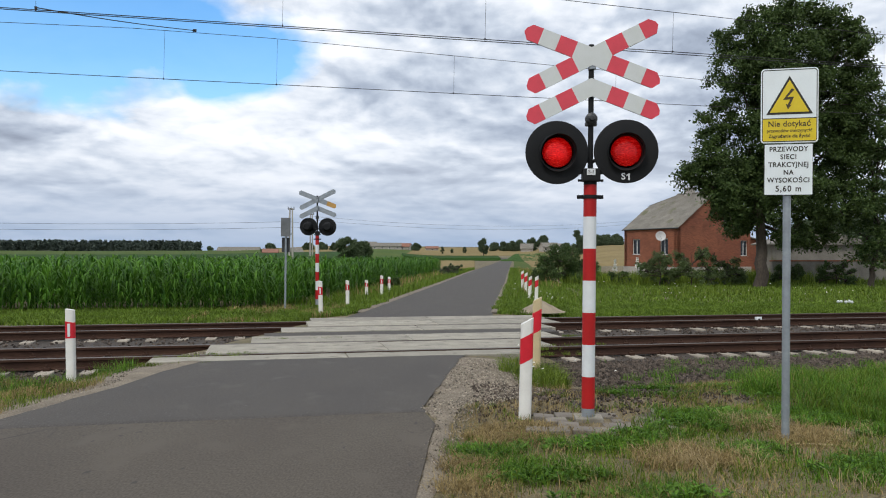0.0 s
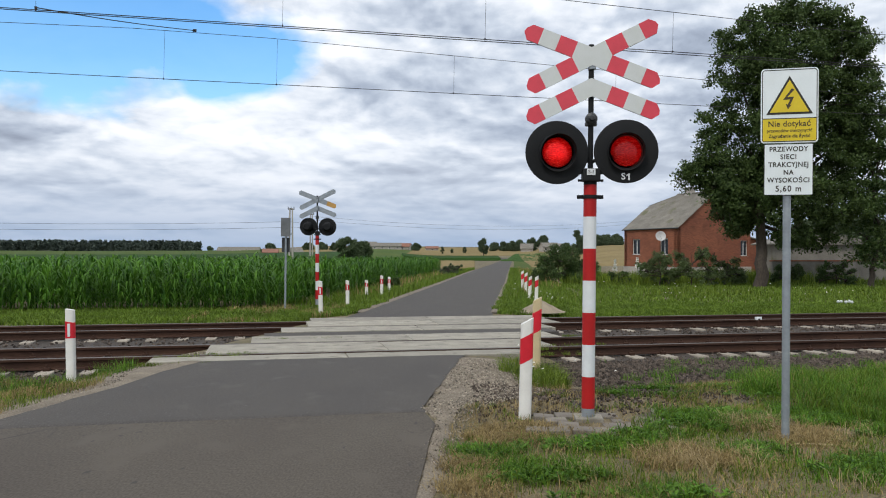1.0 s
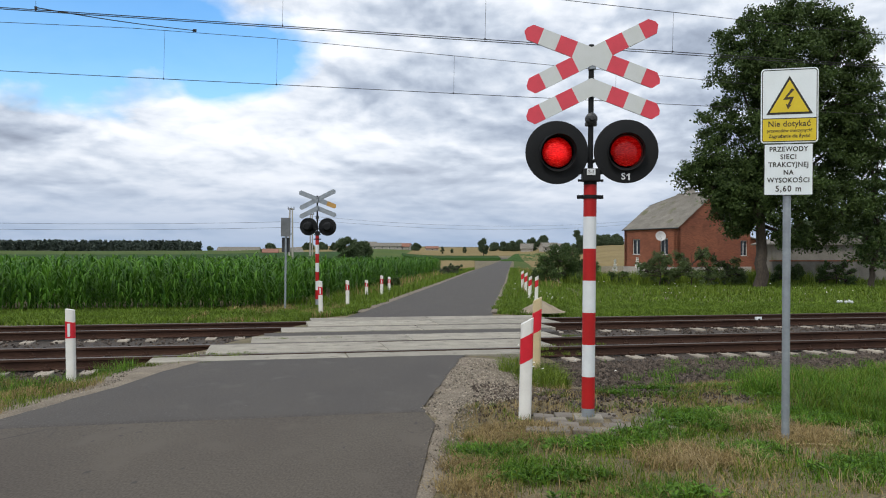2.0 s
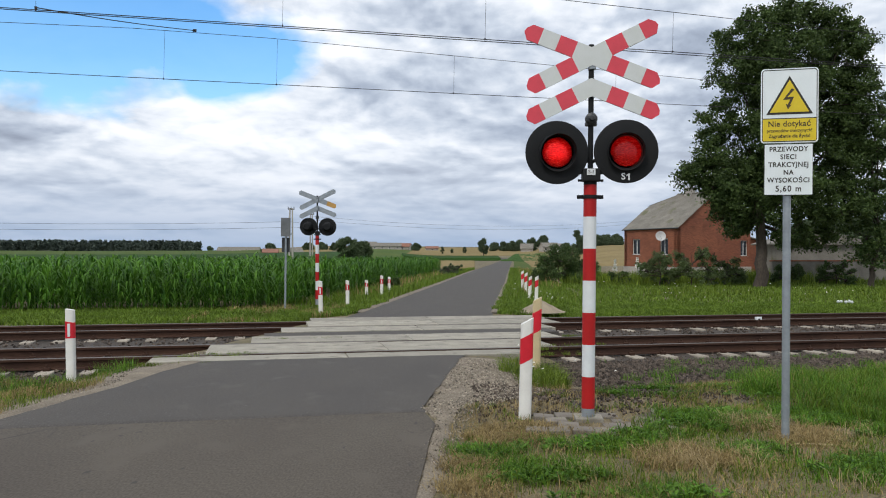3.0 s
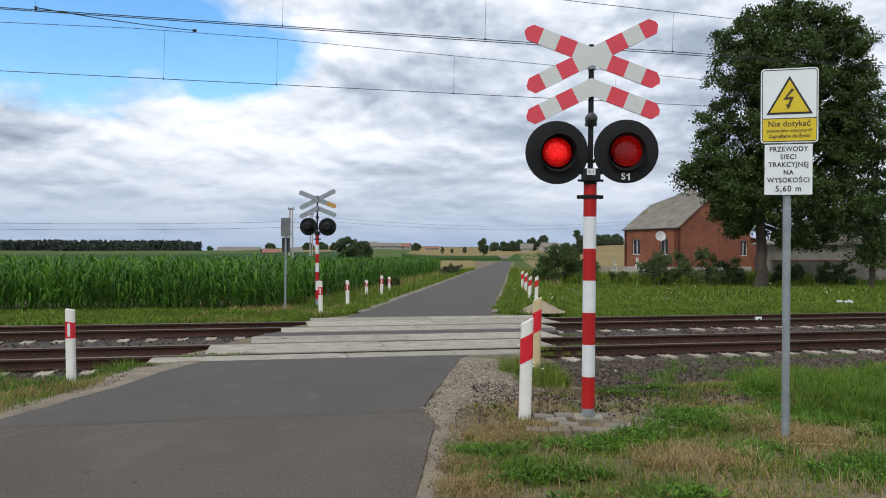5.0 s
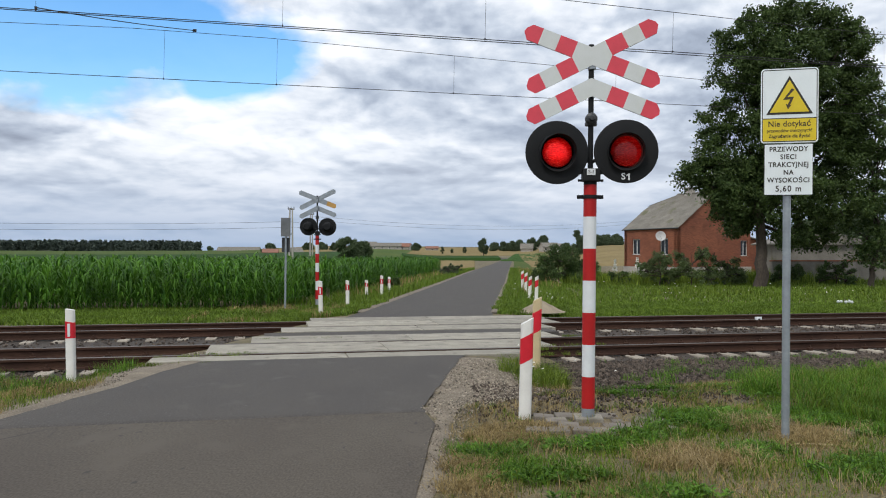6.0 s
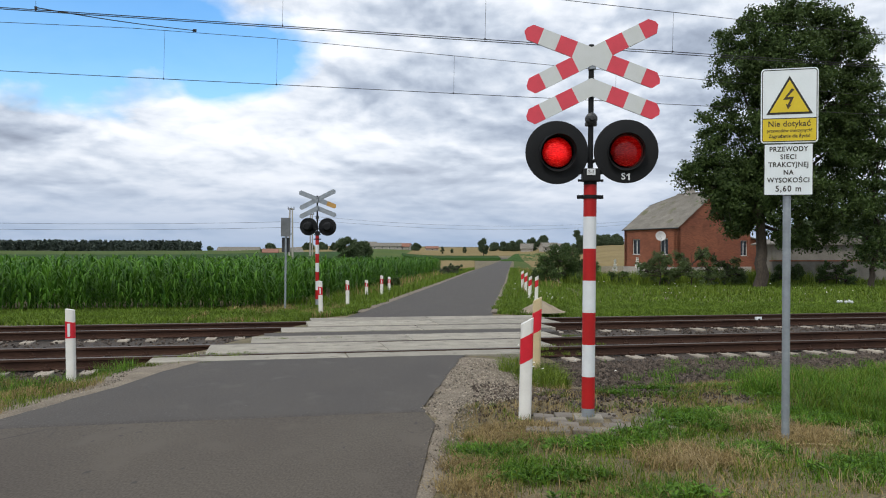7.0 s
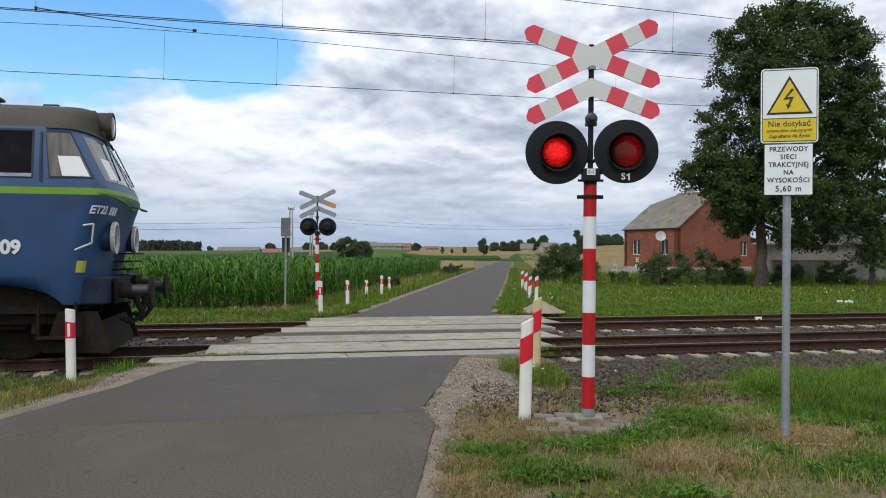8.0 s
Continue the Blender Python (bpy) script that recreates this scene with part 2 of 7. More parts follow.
def from_arrays(name, verts, faces, mat, parent=None):
    me = bpy.data.meshes.new(name)
    me.from_pydata(verts, [], faces)
    for m in mat if isinstance(mat, (list, tuple)) else [mat]:
        me.materials.append(m)
    ob = new(name, me)
    if parent:
        ob.parent = parent
    return ob


def thing(name, m, label, category, group="", kind=""):
    ob = new(name)
    ob.empty_display_size = 0.1
    ob.matrix_basis = m
    return tagged(ob, label, category, group, kind)


def box(bm, x0, x1, y0, y1, z0, z1, bevel=0.0, m=None, index=0):
    geo = bmesh.ops.create_cube(bm, size=1)
    vs = geo["verts"]
    for v in vs:
        v.co = Vector((x0 if v.co.x < 0 else x1, y0 if v.co.y < 0 else y1, z0 if v.co.z < 0 else z1))
    fs = list({f for v in vs for f in v.link_faces})
    if bevel:
        r = bmesh.ops.bevel(bm, geom=list({e for v in vs for e in v.link_edges}), offset=bevel, segments=2, affect="EDGES", profile=0.6)
        vs = list({v for f in r["faces"] for v in f.verts} | {v for v in vs if v.is_valid})
        fs = list({f for v in vs for f in v.link_faces})
    if m:
        bmesh.ops.transform(bm, matrix=m, verts=vs)
    for f in fs:
        f.material_index = index
    return vs


def tube(bm, p, q, r, r2=None, sides=16, caps=True, index=0):
    p, q = Vector(p), Vector(q)
    m = Matrix.Translation((p + q) / 2) @ (q - p).to_track_quat("Z", "Y").to_matrix().to_4x4()
    geo = bmesh.ops.create_cone(bm, cap_ends=caps, segments=sides, radius1=r, radius2=r if r2 is None else r2, depth=(q - p).length, matrix=m)
    for f in {f for v in geo["verts"] for f in v.link_faces}:
        f.smooth = len(f.verts) == 4
        f.material_index = index
        if not f.smooth:
            for edge in f.edges:
                edge.smooth = False
    return geo["verts"]


def lathe(bm, profile, m=None, sides=40, index=0, smooth=True):
    """Turns (radius, height) pairs round z."""
    rings = []
    for r, z in profile:
        if r < 1e-6:
            rings.append([bm.verts.new((0, 0, z))])
        else:
            rings.append([bm.verts.new((r * math.cos(2 * math.pi * i / sides), r * math.sin(2 * math.pi * i / sides), z)) for i in range(sides)])
    made = [v for g in rings for v in g]
    for g, h in zip(rings, rings[1:]):
        for i in range(sides):
            j = (i + 1) % sides
            if len(g) == 1 and len(h) == 1:
                continue
            if len(g) == 1:
                f = bm.faces.new((g[0], h[j], h[i]))
            elif len(h) == 1:
                f = bm.faces.new((g[i], g[j], h[0]))
            else:
                f = bm.faces.new((g[i], g[j], h[j], h[i]))
            f.smooth, f.material_index = smooth, index
    for k in range(1, len(profile) - 1):
        a, b, c = (Vector(profile[k + d]) for d in (-1, 0, 1))
        if len(rings[k]) > 1 and (b - a).length > 1e-7 and (c - b).length > 1e-7 and (b - a).angle(c - b) > 0.6:
            g = rings[k]
            for i in range(sides):
                edge = bm.edges.get((g[i], g[(i + 1) % sides]))
                if edge:
                    edge.smooth = False
    if m:
        bmesh.ops.transform(bm, matrix=m, verts=made)
    return made


def slab(bm, outline, y0, y1, index=0, bevel=0.0):
    """A plate from an outline in x and z, from y0 (front) to y1 (back)."""
    front = [bm.verts.new((x, y0, z)) for x, z in outline]
    back = [bm.verts.new((x, y1, z)) for x, z in outline]
    n = len(outline)
    fs = [bm.faces.new(front), bm.faces.new(back[::-1])]
    for i in range(n):
        j = (i + 1) % n
        fs.append(bm.faces.new((front[j], front[i], back[i], back[j])))
    bmesh.ops.recalc_face_normals(bm, faces=fs)
    for f in fs:
        f.material_index = index
    return front + back


def rounded(w, h, r, n=5, cx=0.0, cz=0.0):
    pts = []
    for sx, sz, a0 in ((1, 1, 0), (-1, 1, 90), (-1, -1, 180), (1, -1, 270)):
        for i in range(n + 1):
            a = radians(a0 + 90 * i / n)
            pts.append((cx + sx * (w / 2 - r) + r * math.cos(a), cz + sz * (h / 2 - r) + r * math.sin(a)))
    return pts


def words(name, text, size, mat, parent, m, bold=0.0, depth=0.0006, wide=1.0, align="CENTER"):
    cu = bpy.data.curves.new(name, "FONT")
    cu.body, cu.size, cu.align_x, cu.align_y = text, size, align, "CENTER"
    cu.offset, cu.extrude, cu.space_character = bold, depth, wide
    tmp = bpy.data.objects.new("tmp", cu)
    scene.collection.objects.link(tmp)
    me = bpy.data.meshes.new_from_object(tmp.evaluated_get(bpy.context.evaluated_depsgraph_get()))
    bpy.data.objects.remove(tmp)
    bpy.data.curves.remove(cu)
    me.name = name
    me.materials.clear()
    me.materials.append(mat)
    ob = new(name, me)
    ob.parent = parent
    ob.matrix_basis = m
    return ob


def smoothstep(a, b, x):
    t = min(1.0, max(0.0, (x - a) / (b - a)))
    return t * t * (3 - 2 * t)


# ---------- ground ----------
ROAD_LINE = [(-2.4, -60.0), (-2.4, 0.0), (-2.22, 5.2), (-2.17, 7.85), (-2.19, 8.25), (-1.76, 12.2), (-0.9, 17.0), (-0.42, 22.9), (1.85, 47.6), (5.0, 84.0), (6.7, 103.0), (13.6, 180.0), (23.9, 295.0), (26.5, 345.0), (20.0, 380.0)]
ROAD_HALF = [2.1, 2.1, 2.04, 2.12, 1.97, 2.02, 2.0, 1.85, 1.9, 1.95, 1.95, 1.95, 1.95, 2.0, 2.0]


def road_at(y):
    for (x0, y0), (x1, y1), h0, h1 in zip(ROAD_LINE, ROAD_LINE[1:], ROAD_HALF, ROAD_HALF[1:]):
        if y0 <= y <= y1:
            t = (y - y0) / (y1 - y0)
            return x0 + (x1 - x0) * t, h0 + (h1 - h0) * t
    return (ROAD_LINE[0][0], 2.1) if y < 0 else (-999.0, 2.2)


def land(x, y):
    """Height of the ground, without the road and the track bed."""
    n = across(x, y)
    z = 0.05
    z += -0.27 * smoothstep(8.0, 10.2, n) - 0.14 * smoothstep(10.2, 11.5, n)
    z += 0.12 * smoothstep(20.8, 22.5, n)
    z += 0.45 * smoothstep(35, 70, n) * smoothstep(6, 18, x - 0.09 * y)
    t = x / max(y, 60.0)
    start = 120.0 + 170.0 * smoothstep(-0.12, 0.0, t) * (1 - smoothstep(0.13, 0.22, t))
    far = max(0.0, y - start)
    crest = 5.4 + 3.9 * smoothstep(-0.34, -0.12, t) + 3.2 * smoothstep(0.1, 0.24, t)
    z += crest * min(1.0, far / (650.0 - start)) ** 1.25 - 0.003 * max(0.0, y - 650.0)
    z += 0.03 * noise.noise(Vector((x * 0.35, y * 0.35, 1.3))) * (1 if n < 11 or n > 22 else 0)
    z += min(1.5, 0.004 * far) * noise.noise(Vector((x * 0.008, y * 0.008, 5.1)))
    cx, half = road_at(y)
    d = abs(x - cx) - half
    if d < 2.5:
        level = -0.03 if y < 300 else z
        z = level + (z - level) * smoothstep(0.1, 2.5, d)
    return z


def graded(lo, hi, near, step, grow):
    vals, v, s = [near], near, step
    while v < hi:
        v += s
        s *= grow
        vals.append(min(v, hi))
    v, s = near, step
    while v > lo:
        v -= s
        s *= grow
        vals.insert(0, max(v, lo))
    return vals


def build_ground():
    xs = graded(-2600, 2600, -1.0, 0.3, 1.045)
    ys = sorted(set([-300.0, -150.0, -60.0, -25.0, -10.0] + graded(-4, 4200, 12.0, 0.3, 1.028)))
    verts = [(x, y, land(x, y)) for y in ys for x in xs]
    w = len(xs)
    faces = [(j * w + i, j * w + i + 1, (j + 1) * w + i + 1, (j + 1) * w + i) for j in range(len(ys) - 1) for i in range(w - 1)]
    ob = from_arrays("ground", verts, faces, M["meadow"])
    ob.data.shade_smooth()
    tagged(ob, "grassy verge ground with bare brown soil patches", "ground", kind="structure")


M["meadow"] = material("meadow_soil", (0.165, 0.13, 0.075), (0.11, 0.095, 0.042), 0.9, 0.95, fine=34, bump=0.8, spread=0.5, stain=(0.07, 0.056, 0.042), stain_scale=1.7, stain_at=0.57, depth=0.02)
build_ground()


def strip_sheet(name, y0, y1, mat, label, lift, left=-1.0, right=1.0, step=0.5, wobble=0.05, category="road"):
    """A sheet along the road between two shares of its width."""
    rows, y = [], y0
    verts, faces = [], []
    k = 8
    while y <= y1 + 1e-6:
        cx, half = road_at(y)
        for i in range(k + 1):
            t = left + (right - left) * i / k
            edge = wobble * noise.noise(Vector((y * 1.7, i // k * 7.0, 2.0))) if i in (0, k) else 0
            base = (0.0 if y < 290 else land(cx, y)) + lift
            verts.append((cx + half * t + edge, y, base - (0.0 if i not in (0, k) else 0.03)))
        rows.append(y)
        y += step if y < 60 else step * 6
    for j in range(len(rows) - 1):
        for i in range(k):
            a = j * (k + 1) + i
            faces.append((a, a + 1, a + k + 2, a + k + 1))
    ob = from_arrays(name, verts, faces, mat)
    ob.data.shade_smooth()
    tagged(ob, label, category, kind="structure")
    return ob


def build_road():
    # asphalt on both sides of the crossing, cut along the slabs
    a = radians(TRACK_TURN)

    def sheet(name, n_from, n_to, y0, y1, mat, label, lift, spread=0.0):
        verts, faces = [], []
        k, rows = 12, 90
        for j in range(rows + 1):
            for i in range(k + 1):
                t = -1 + 2 * i / k
                u = j / rows
                # lines along the road run from one cut to the other
                def cut(n, y):
                    if n is None:
                        cx, half = road_at(y)
                        return (cx + half * t, y)
                    yy = y
                    for _ in range(12):
                        cx, half = road_at(yy)
                        x = cx + (half + spread) * t
                        yy = (n + math.sin(a) * x) / math.cos(a)
                    return (x, yy)
                p, q = cut(n_from, y0), cut(n_to, y1)
                y = p[1] + (q[1] - p[1]) * u
                cx, half = road_at(y)
                edge = 0.03 * noise.noise(Vector((y * 2.4, i * 3.0, 2.0))) if i in (0, k) else 0
                z = lift - (0.008 if i in (0, k) else 0.0) - (0.01 if j in (0, rows) else 0.0)
                verts.append((cx + (half + spread * u) * t + edge, y, z))
        for j in range(rows):
            for i in range(k):
                b = j * (k + 1) + i
                faces.append((b, b + 1, b + k + 2, b + k + 1))
        ob = from_arrays(name, verts, faces, mat)
        ob.data.shade_smooth()
        tagged(ob, label, "road", kind="structure")

    sheet("road_1", None, 8.05, -55, 0, M["asphalt"], "worn grey asphalt lane with faint cracks and dust", 0.0)
    sheet("road_2", 7.95, 12.38, 0, 0, M["new_asphalt"], "darker newer asphalt patch before the crossing slabs", 0.002)
    sheet("road_3", 20.43, None, 0, 97, M["new_asphalt"], "grey asphalt lane running on between verges", -0.005)
    for left, right in ((-1.13, -0.96), (0.97, 1.14)):
        strip_sheet("gravel_shoulder", 22.2, 92, M["gravel"], "thin dusty sand along the lane edge", 0.006, left, right, wobble=0.16, category="gravel")
    strip_sheet("road_4", 96.5, 375, M["new_asphalt"], "distant narrow grey asphalt lane through the fields", 0.01)


build_road()


def build_crossing():
    bed = thing("crossing", TRACK.copy(), "weathered concrete slab level crossing over two tracks", "level crossing", kind="structure")
    rows = [(-1.78, 12.40, 12.99), (-1.02, 13.24, 14.57), (-0.33, 14.75, 15.86), (0.25, 16.70, 17.76), (0.86, 17.94, 19.26), (1.0, 19.44, 20.38)]
    rnd = random.Random(4)
    for s0, n0, n1 in rows:
        bm = bmesh.new()
        box(bm, 0, 2.98, 0, n1 - n0, -0.16, 0.0, 0.012)
        me = None
        for k in range(2):
            if me is None:
                ob = part("slab", bm, M["concrete"], bed)
                me = ob.data
            else:
                ob = new("slab", me)
                ob.parent = bed
            ob.matrix_basis = pose(s0 + 3.0 * k, n0, 0.0 + rnd.uniform(-0.006, 0.006), rnd.uniform(-0.2, 0.2), rnd.uniform(-0.1, 0.1), rnd.uniform(-0.15, 0.15))
    bm = bmesh.new()
    box(bm, -0.1, 6.0, 15.88, 16.68, -0.2, -0.012)
    part("infill", bm, M["new_asphalt"], bed, "dark asphalt strip between the two tracks")


build_crossing()


def rail_mesh(s0, s1):
    """Flat-bottomed rail, 0.17 m high, running along x."""
    prof = [(-0.075, -0.172), (0.075, -0.172), (0.075, -0.160), (0.014, -0.142), (0.0085, -0.12), (0.0085, -0.055), (0.036, -0.040), (0.036, -0.008), (0.028, 0.0), (-0.028, 0.0), (-0.036, -0.008), (-0.036, -0.040), (-0.0085, -0.055), (-0.0085, -0.12), (-0.014, -0.142), (-0.075, -0.160)]
    bm = bmesh.new()
    n = len(prof)
    cuts = [s0 + (s1 - s0) * i / 24 for i in range(25)]
    rings = [[bm.verts.new((s, y, z)) for y, z in prof] for s in cuts]
    for g, h in zip(rings, rings[1:]):
        for i in range(n):
            j = (i + 1) % n
            f = bm.faces.new((g[i], g[j], h[j], h[i]))
            f.material_index = 1 if i in (7, 8, 9) else 0
    bmesh.ops.recalc_face_normals(bm, faces=bm.faces[:])
    return bm


def sleeper_mesh():
    bm = bmesh.new()
    vs = box(bm, -0.125, 0.125, -1.22, 1.22, -0.2, 0.0, 0.015)
    for v in vs:
        if v.is_valid:
            c = max(0, 1 - abs(v.co.y) / 0.6)
            if v.co.z > -0.1:
                v.co.z -= 0.03 * c
                v.co.x *= 0.86
    return bm


def build_tracks():
    rnd = random.Random(7)
    me = clip = None
    for k, n in enumerate((NEAR_TRACK, FAR_TRACK)):
        bed = thing("railway_track", TRACK @ pose(0, n, 0), "rusty railway track on concrete sleepers in brown ballast", "railway track", "railway tracks", kind="structure")
        for side in (-GAUGE, GAUGE):
            ob = part("rail", rail_mesh(-240, 240), [M["rust"], M["steel"]], bed, "rust-brown steel rail with a polished head")
            ob.matrix_basis = pose(0, side, 0)
        s = -39.9 + 0.3 * k
        while s < 40:
            hidden = (-1.6 if k == 0 else 0.5) < s < (4.9 if k == 0 else 6.6)
            if not hidden:
                if me is None:
                    ob = part("sleeper", sleeper_mesh(), M["sleeper"], bed)
                    me = ob.data
                else:
                    ob = new("sleeper", me)
                    ob.parent = bed
                ob.matrix_basis = pose(s + rnd.uniform(-0.02, 0.02), rnd.uniform(-0.02, 0.02), -0.178, 0, 0, rnd.uniform(-0.8, 0.8))
                if -16 < s < 18:
                    for side in (-GAUGE, GAUGE):
                        for w in (-1, 1):
                            if clip is None:
                                bm = bmesh.new()
                                box(bm, -0.05, 0.05, -0.035, 0.035, -0.03, 0.03, 0.01)
                                tube(bm, (0, 0, 0.02), (0, 0, 0.07), 0.018, sides=6)
                                o2 = part("rail_clip", bm, M["rust"], bed)
                                clip = o2.data
                            else:
                                o2 = new("rail_clip", clip)
                                o2.parent = bed
                            o2.matrix_basis = pose(s, side + w * 0.115, -0.155)
            s += 0.6
    # ballast bed: flat top under both tracks, shoulders to both sides
    bm = bmesh.new()
    prof = [(9.5, -0.36), (10.0, -0.21), (10.9, -0.19), (11.7, -0.19), (12.3, -0.215), (12.75, -0.215), (13.3, -0.186), (14.5, -0.186), (15.2, -0.215), (16.2, -0.235), (17.3, -0.215), (17.95, -0.188), (19.25, -0.188), (20.3, -0.225), (21.3, -0.26), (22.2, -0.45)]
    cuts = [-240, -80, -40] + [-20 + 0.35 * i for i in range(115)] + [40, 80, 240]
    rings = [[bm.verts.new((s, n + 0.15 * noise.noise(Vector((s * 0.5, n, 3))), z + 0.035 * noise.noise(Vector((s * 1.3, n * 1.3, 0))))) for n, z in prof] for s in cuts]
    for g, h in zip(rings, rings[1:]):
        for i in range(len(prof) - 1):
            bm.faces.new((g[i], h[i], h[i + 1], g[i + 1])).smooth = True
    bmesh.ops.recalc_face_normals(bm, faces=bm.faces[:])
    ob = finish("ballast_bed", bm, M["ballast"])
    ob.matrix_basis = TRACK.copy()
    tagged(ob, "brown crushed stone ballast bed under the tracks", "ballast", kind="structure")
    # loose stones
    verts, faces = [], []
    shape = [(1, 0, 0), (-1, 0, 0), (0, 1, 0), (0, -1, 0), (0, 0, 1), (0, 0, -1)]
    tri = [(0, 2, 4), (2, 1, 4), (1, 3, 4), (3, 0, 4), (2, 0, 5), (1, 2, 5), (3, 1, 5), (0, 3, 5)]

    def height(n):
        for (a, za), (b, zb) in zip(prof, prof[1:]):
            if a <= n <= b:
                return za + (zb - za) * (n - a) / (b - a)
        return -0.2

    def scatter(count, s0, s1, n0, n1, size, base=None):
        for _ in range(count):
            s, n = rnd.uniform(s0, s1), rnd.uniform(n0, n1)
            if 12.1 < n < 20.5 and -2.2 + 0.3 * (n - 12) < s < 4.3 + 0.3 * (n - 12):
                continue
            r = size * rnd.uniform(0.6, 1.4)
            i0 = len(verts)
            turn = Euler((rnd.uniform(0, 6), rnd.uniform(0, 6), rnd.uniform(0, 6))).to_matrix()
            z = height(n) if base is None else base
            for p in shape:
                v = turn @ Vector((p[0] * r * rnd.uniform(0.7, 1.2), p[1] * r * rnd.uniform(0.6, 1), p[2] * r * rnd.uniform(0.5, 1)))
                verts.append((s + v.x, n + v.y, z + 0.01 + v.z))
            faces.extend(tuple(i0 + q for q in t) for t in tri)

    scatter(17000, 3.0, 16, 9.9, 12.42, 0.042)
    scatter(500, 3.5, 16, 12.6, 13.1, 0.026)
    scatter(3000, -16, -1.5, 11.2, 13.1, 0.034)
    scatter(5000, -16, 20, 14.7, 17.8, 0.036)
    scatter(1200, -16, 20, 19.4, 21.2, 0.036)
    scatter(2000, -16, 20, 13.2, 14.6, 0.036)
    ob = from_arrays("ballast_stones", verts, faces, M["stone"])
    ob.matrix_basis = TRACK.copy()
    tagged(ob, "loose angular brown ballast stones", "stones", kind="stuff")


build_tracks()


# ---------- crossing signal ----------
def glow(name, color, strength):
    m = bpy.data.materials.new(name)
    m.use_nodes = True
    b = m.node_tree.nodes["Principled BSDF"]
    N, L = m.node_tree.nodes.new, m.node_tree.links.new
    n = N("ShaderNodeTexVoronoi")
    n.inputs["Scale"].default_value = 34
    L(N("ShaderNodeTexCoord").outputs["Object"], n.inputs["Vector"])
    r = N("ShaderNodeMapRange")
    r.inputs[1].default_value, r.inputs[2].default_value, r.inputs[3].default_value, r.inputs[4].default_value = 0.1, 0.6, strength * 1.4, strength * 0.6
    L(n.outputs["Distance"], r.inputs[0])
    b.inputs["Base Color"].default_value = (0.3, 0.02, 0.02, 1)
    b.inputs["Emission Color"].default_value = (*color, 1)
    L(r.outputs[0], b.inputs["Emission Strength"])
    return m


def red_glass():
    """Prismatic red glass that spreads the light from behind it; the prisms' bright glints are put into its colour."""
    m = bpy.data.materials.new("red_lens_glass")
    m.use_nodes = True
    nt = m.node_tree
    N, L = nt.nodes.new, nt.links.new
    coord = N("ShaderNodeTexCoord").outputs["Object"]
    lie = N("ShaderNodeMapping")
    lie.inputs["Scale"].default_value = (1.0, 1.0, 2.4)
    L(coord, lie.inputs[0])
    glints = N("ShaderNodeTexNoise")
    glints.inputs["Scale"].default_value, glints.inputs["Detail"].default_value, glints.inputs["Distortion"].default_value = 24, 3, 1.6
    L(lie.outputs[0], glints.inputs["Vector"])
    # dark red to pink: sparkle of the lit lens painted as colour
    ramp = N("ShaderNodeValToRGB")
    els = ramp.color_ramp.elements
    els[0].position, els[0].color = 0.30, (0.28, 0.005, 0.008, 1)
    els[1].position, els[1].color = 0.72, (1.0, 0.42, 0.32, 1)
    for at, c in ((0.47, (0.75, 0.02, 0.026, 1)), (0.60, (1.0, 0.08, 0.07, 1))):
        els.new(at).color = c
    L(glints.outputs[0], ramp.inputs[0])
    t = N("ShaderNodeBsdfTranslucent")
    L(ramp.outputs[0], t.inputs[0])
    g = N("ShaderNodeBsdfGlossy")
    g.inputs["Roughness"].default_value = 0.22
    d = N("ShaderNodeBsdfDiffuse")
    d.inputs[0].default_value = (0.055, 0.003, 0.005, 1)
    s1, s2 = N("ShaderNodeMixShader"), N("ShaderNodeMixShader")
    s1.inputs[0].default_value, s2.inputs[0].default_value = 0.4, 0.03
    L(t.outputs[0], s1.inputs[1])
    L(d.outputs[0], s1.inputs[2])
    L(s1.outputs[0], s2.inputs[1])
    L(g.outputs[0], s2.inputs[2])
    L(s2.outputs[0], nt.nodes["Material Output"].inputs[0])
    return m


M["lamp_glow"] = glow("lamp_glow", (1.0, 0.10, 0.08), 3.6)
M["lens"] = red_glass()
FRONT = Matrix.Rotation(radians(90), 4, "X")  # turns z towards the viewer


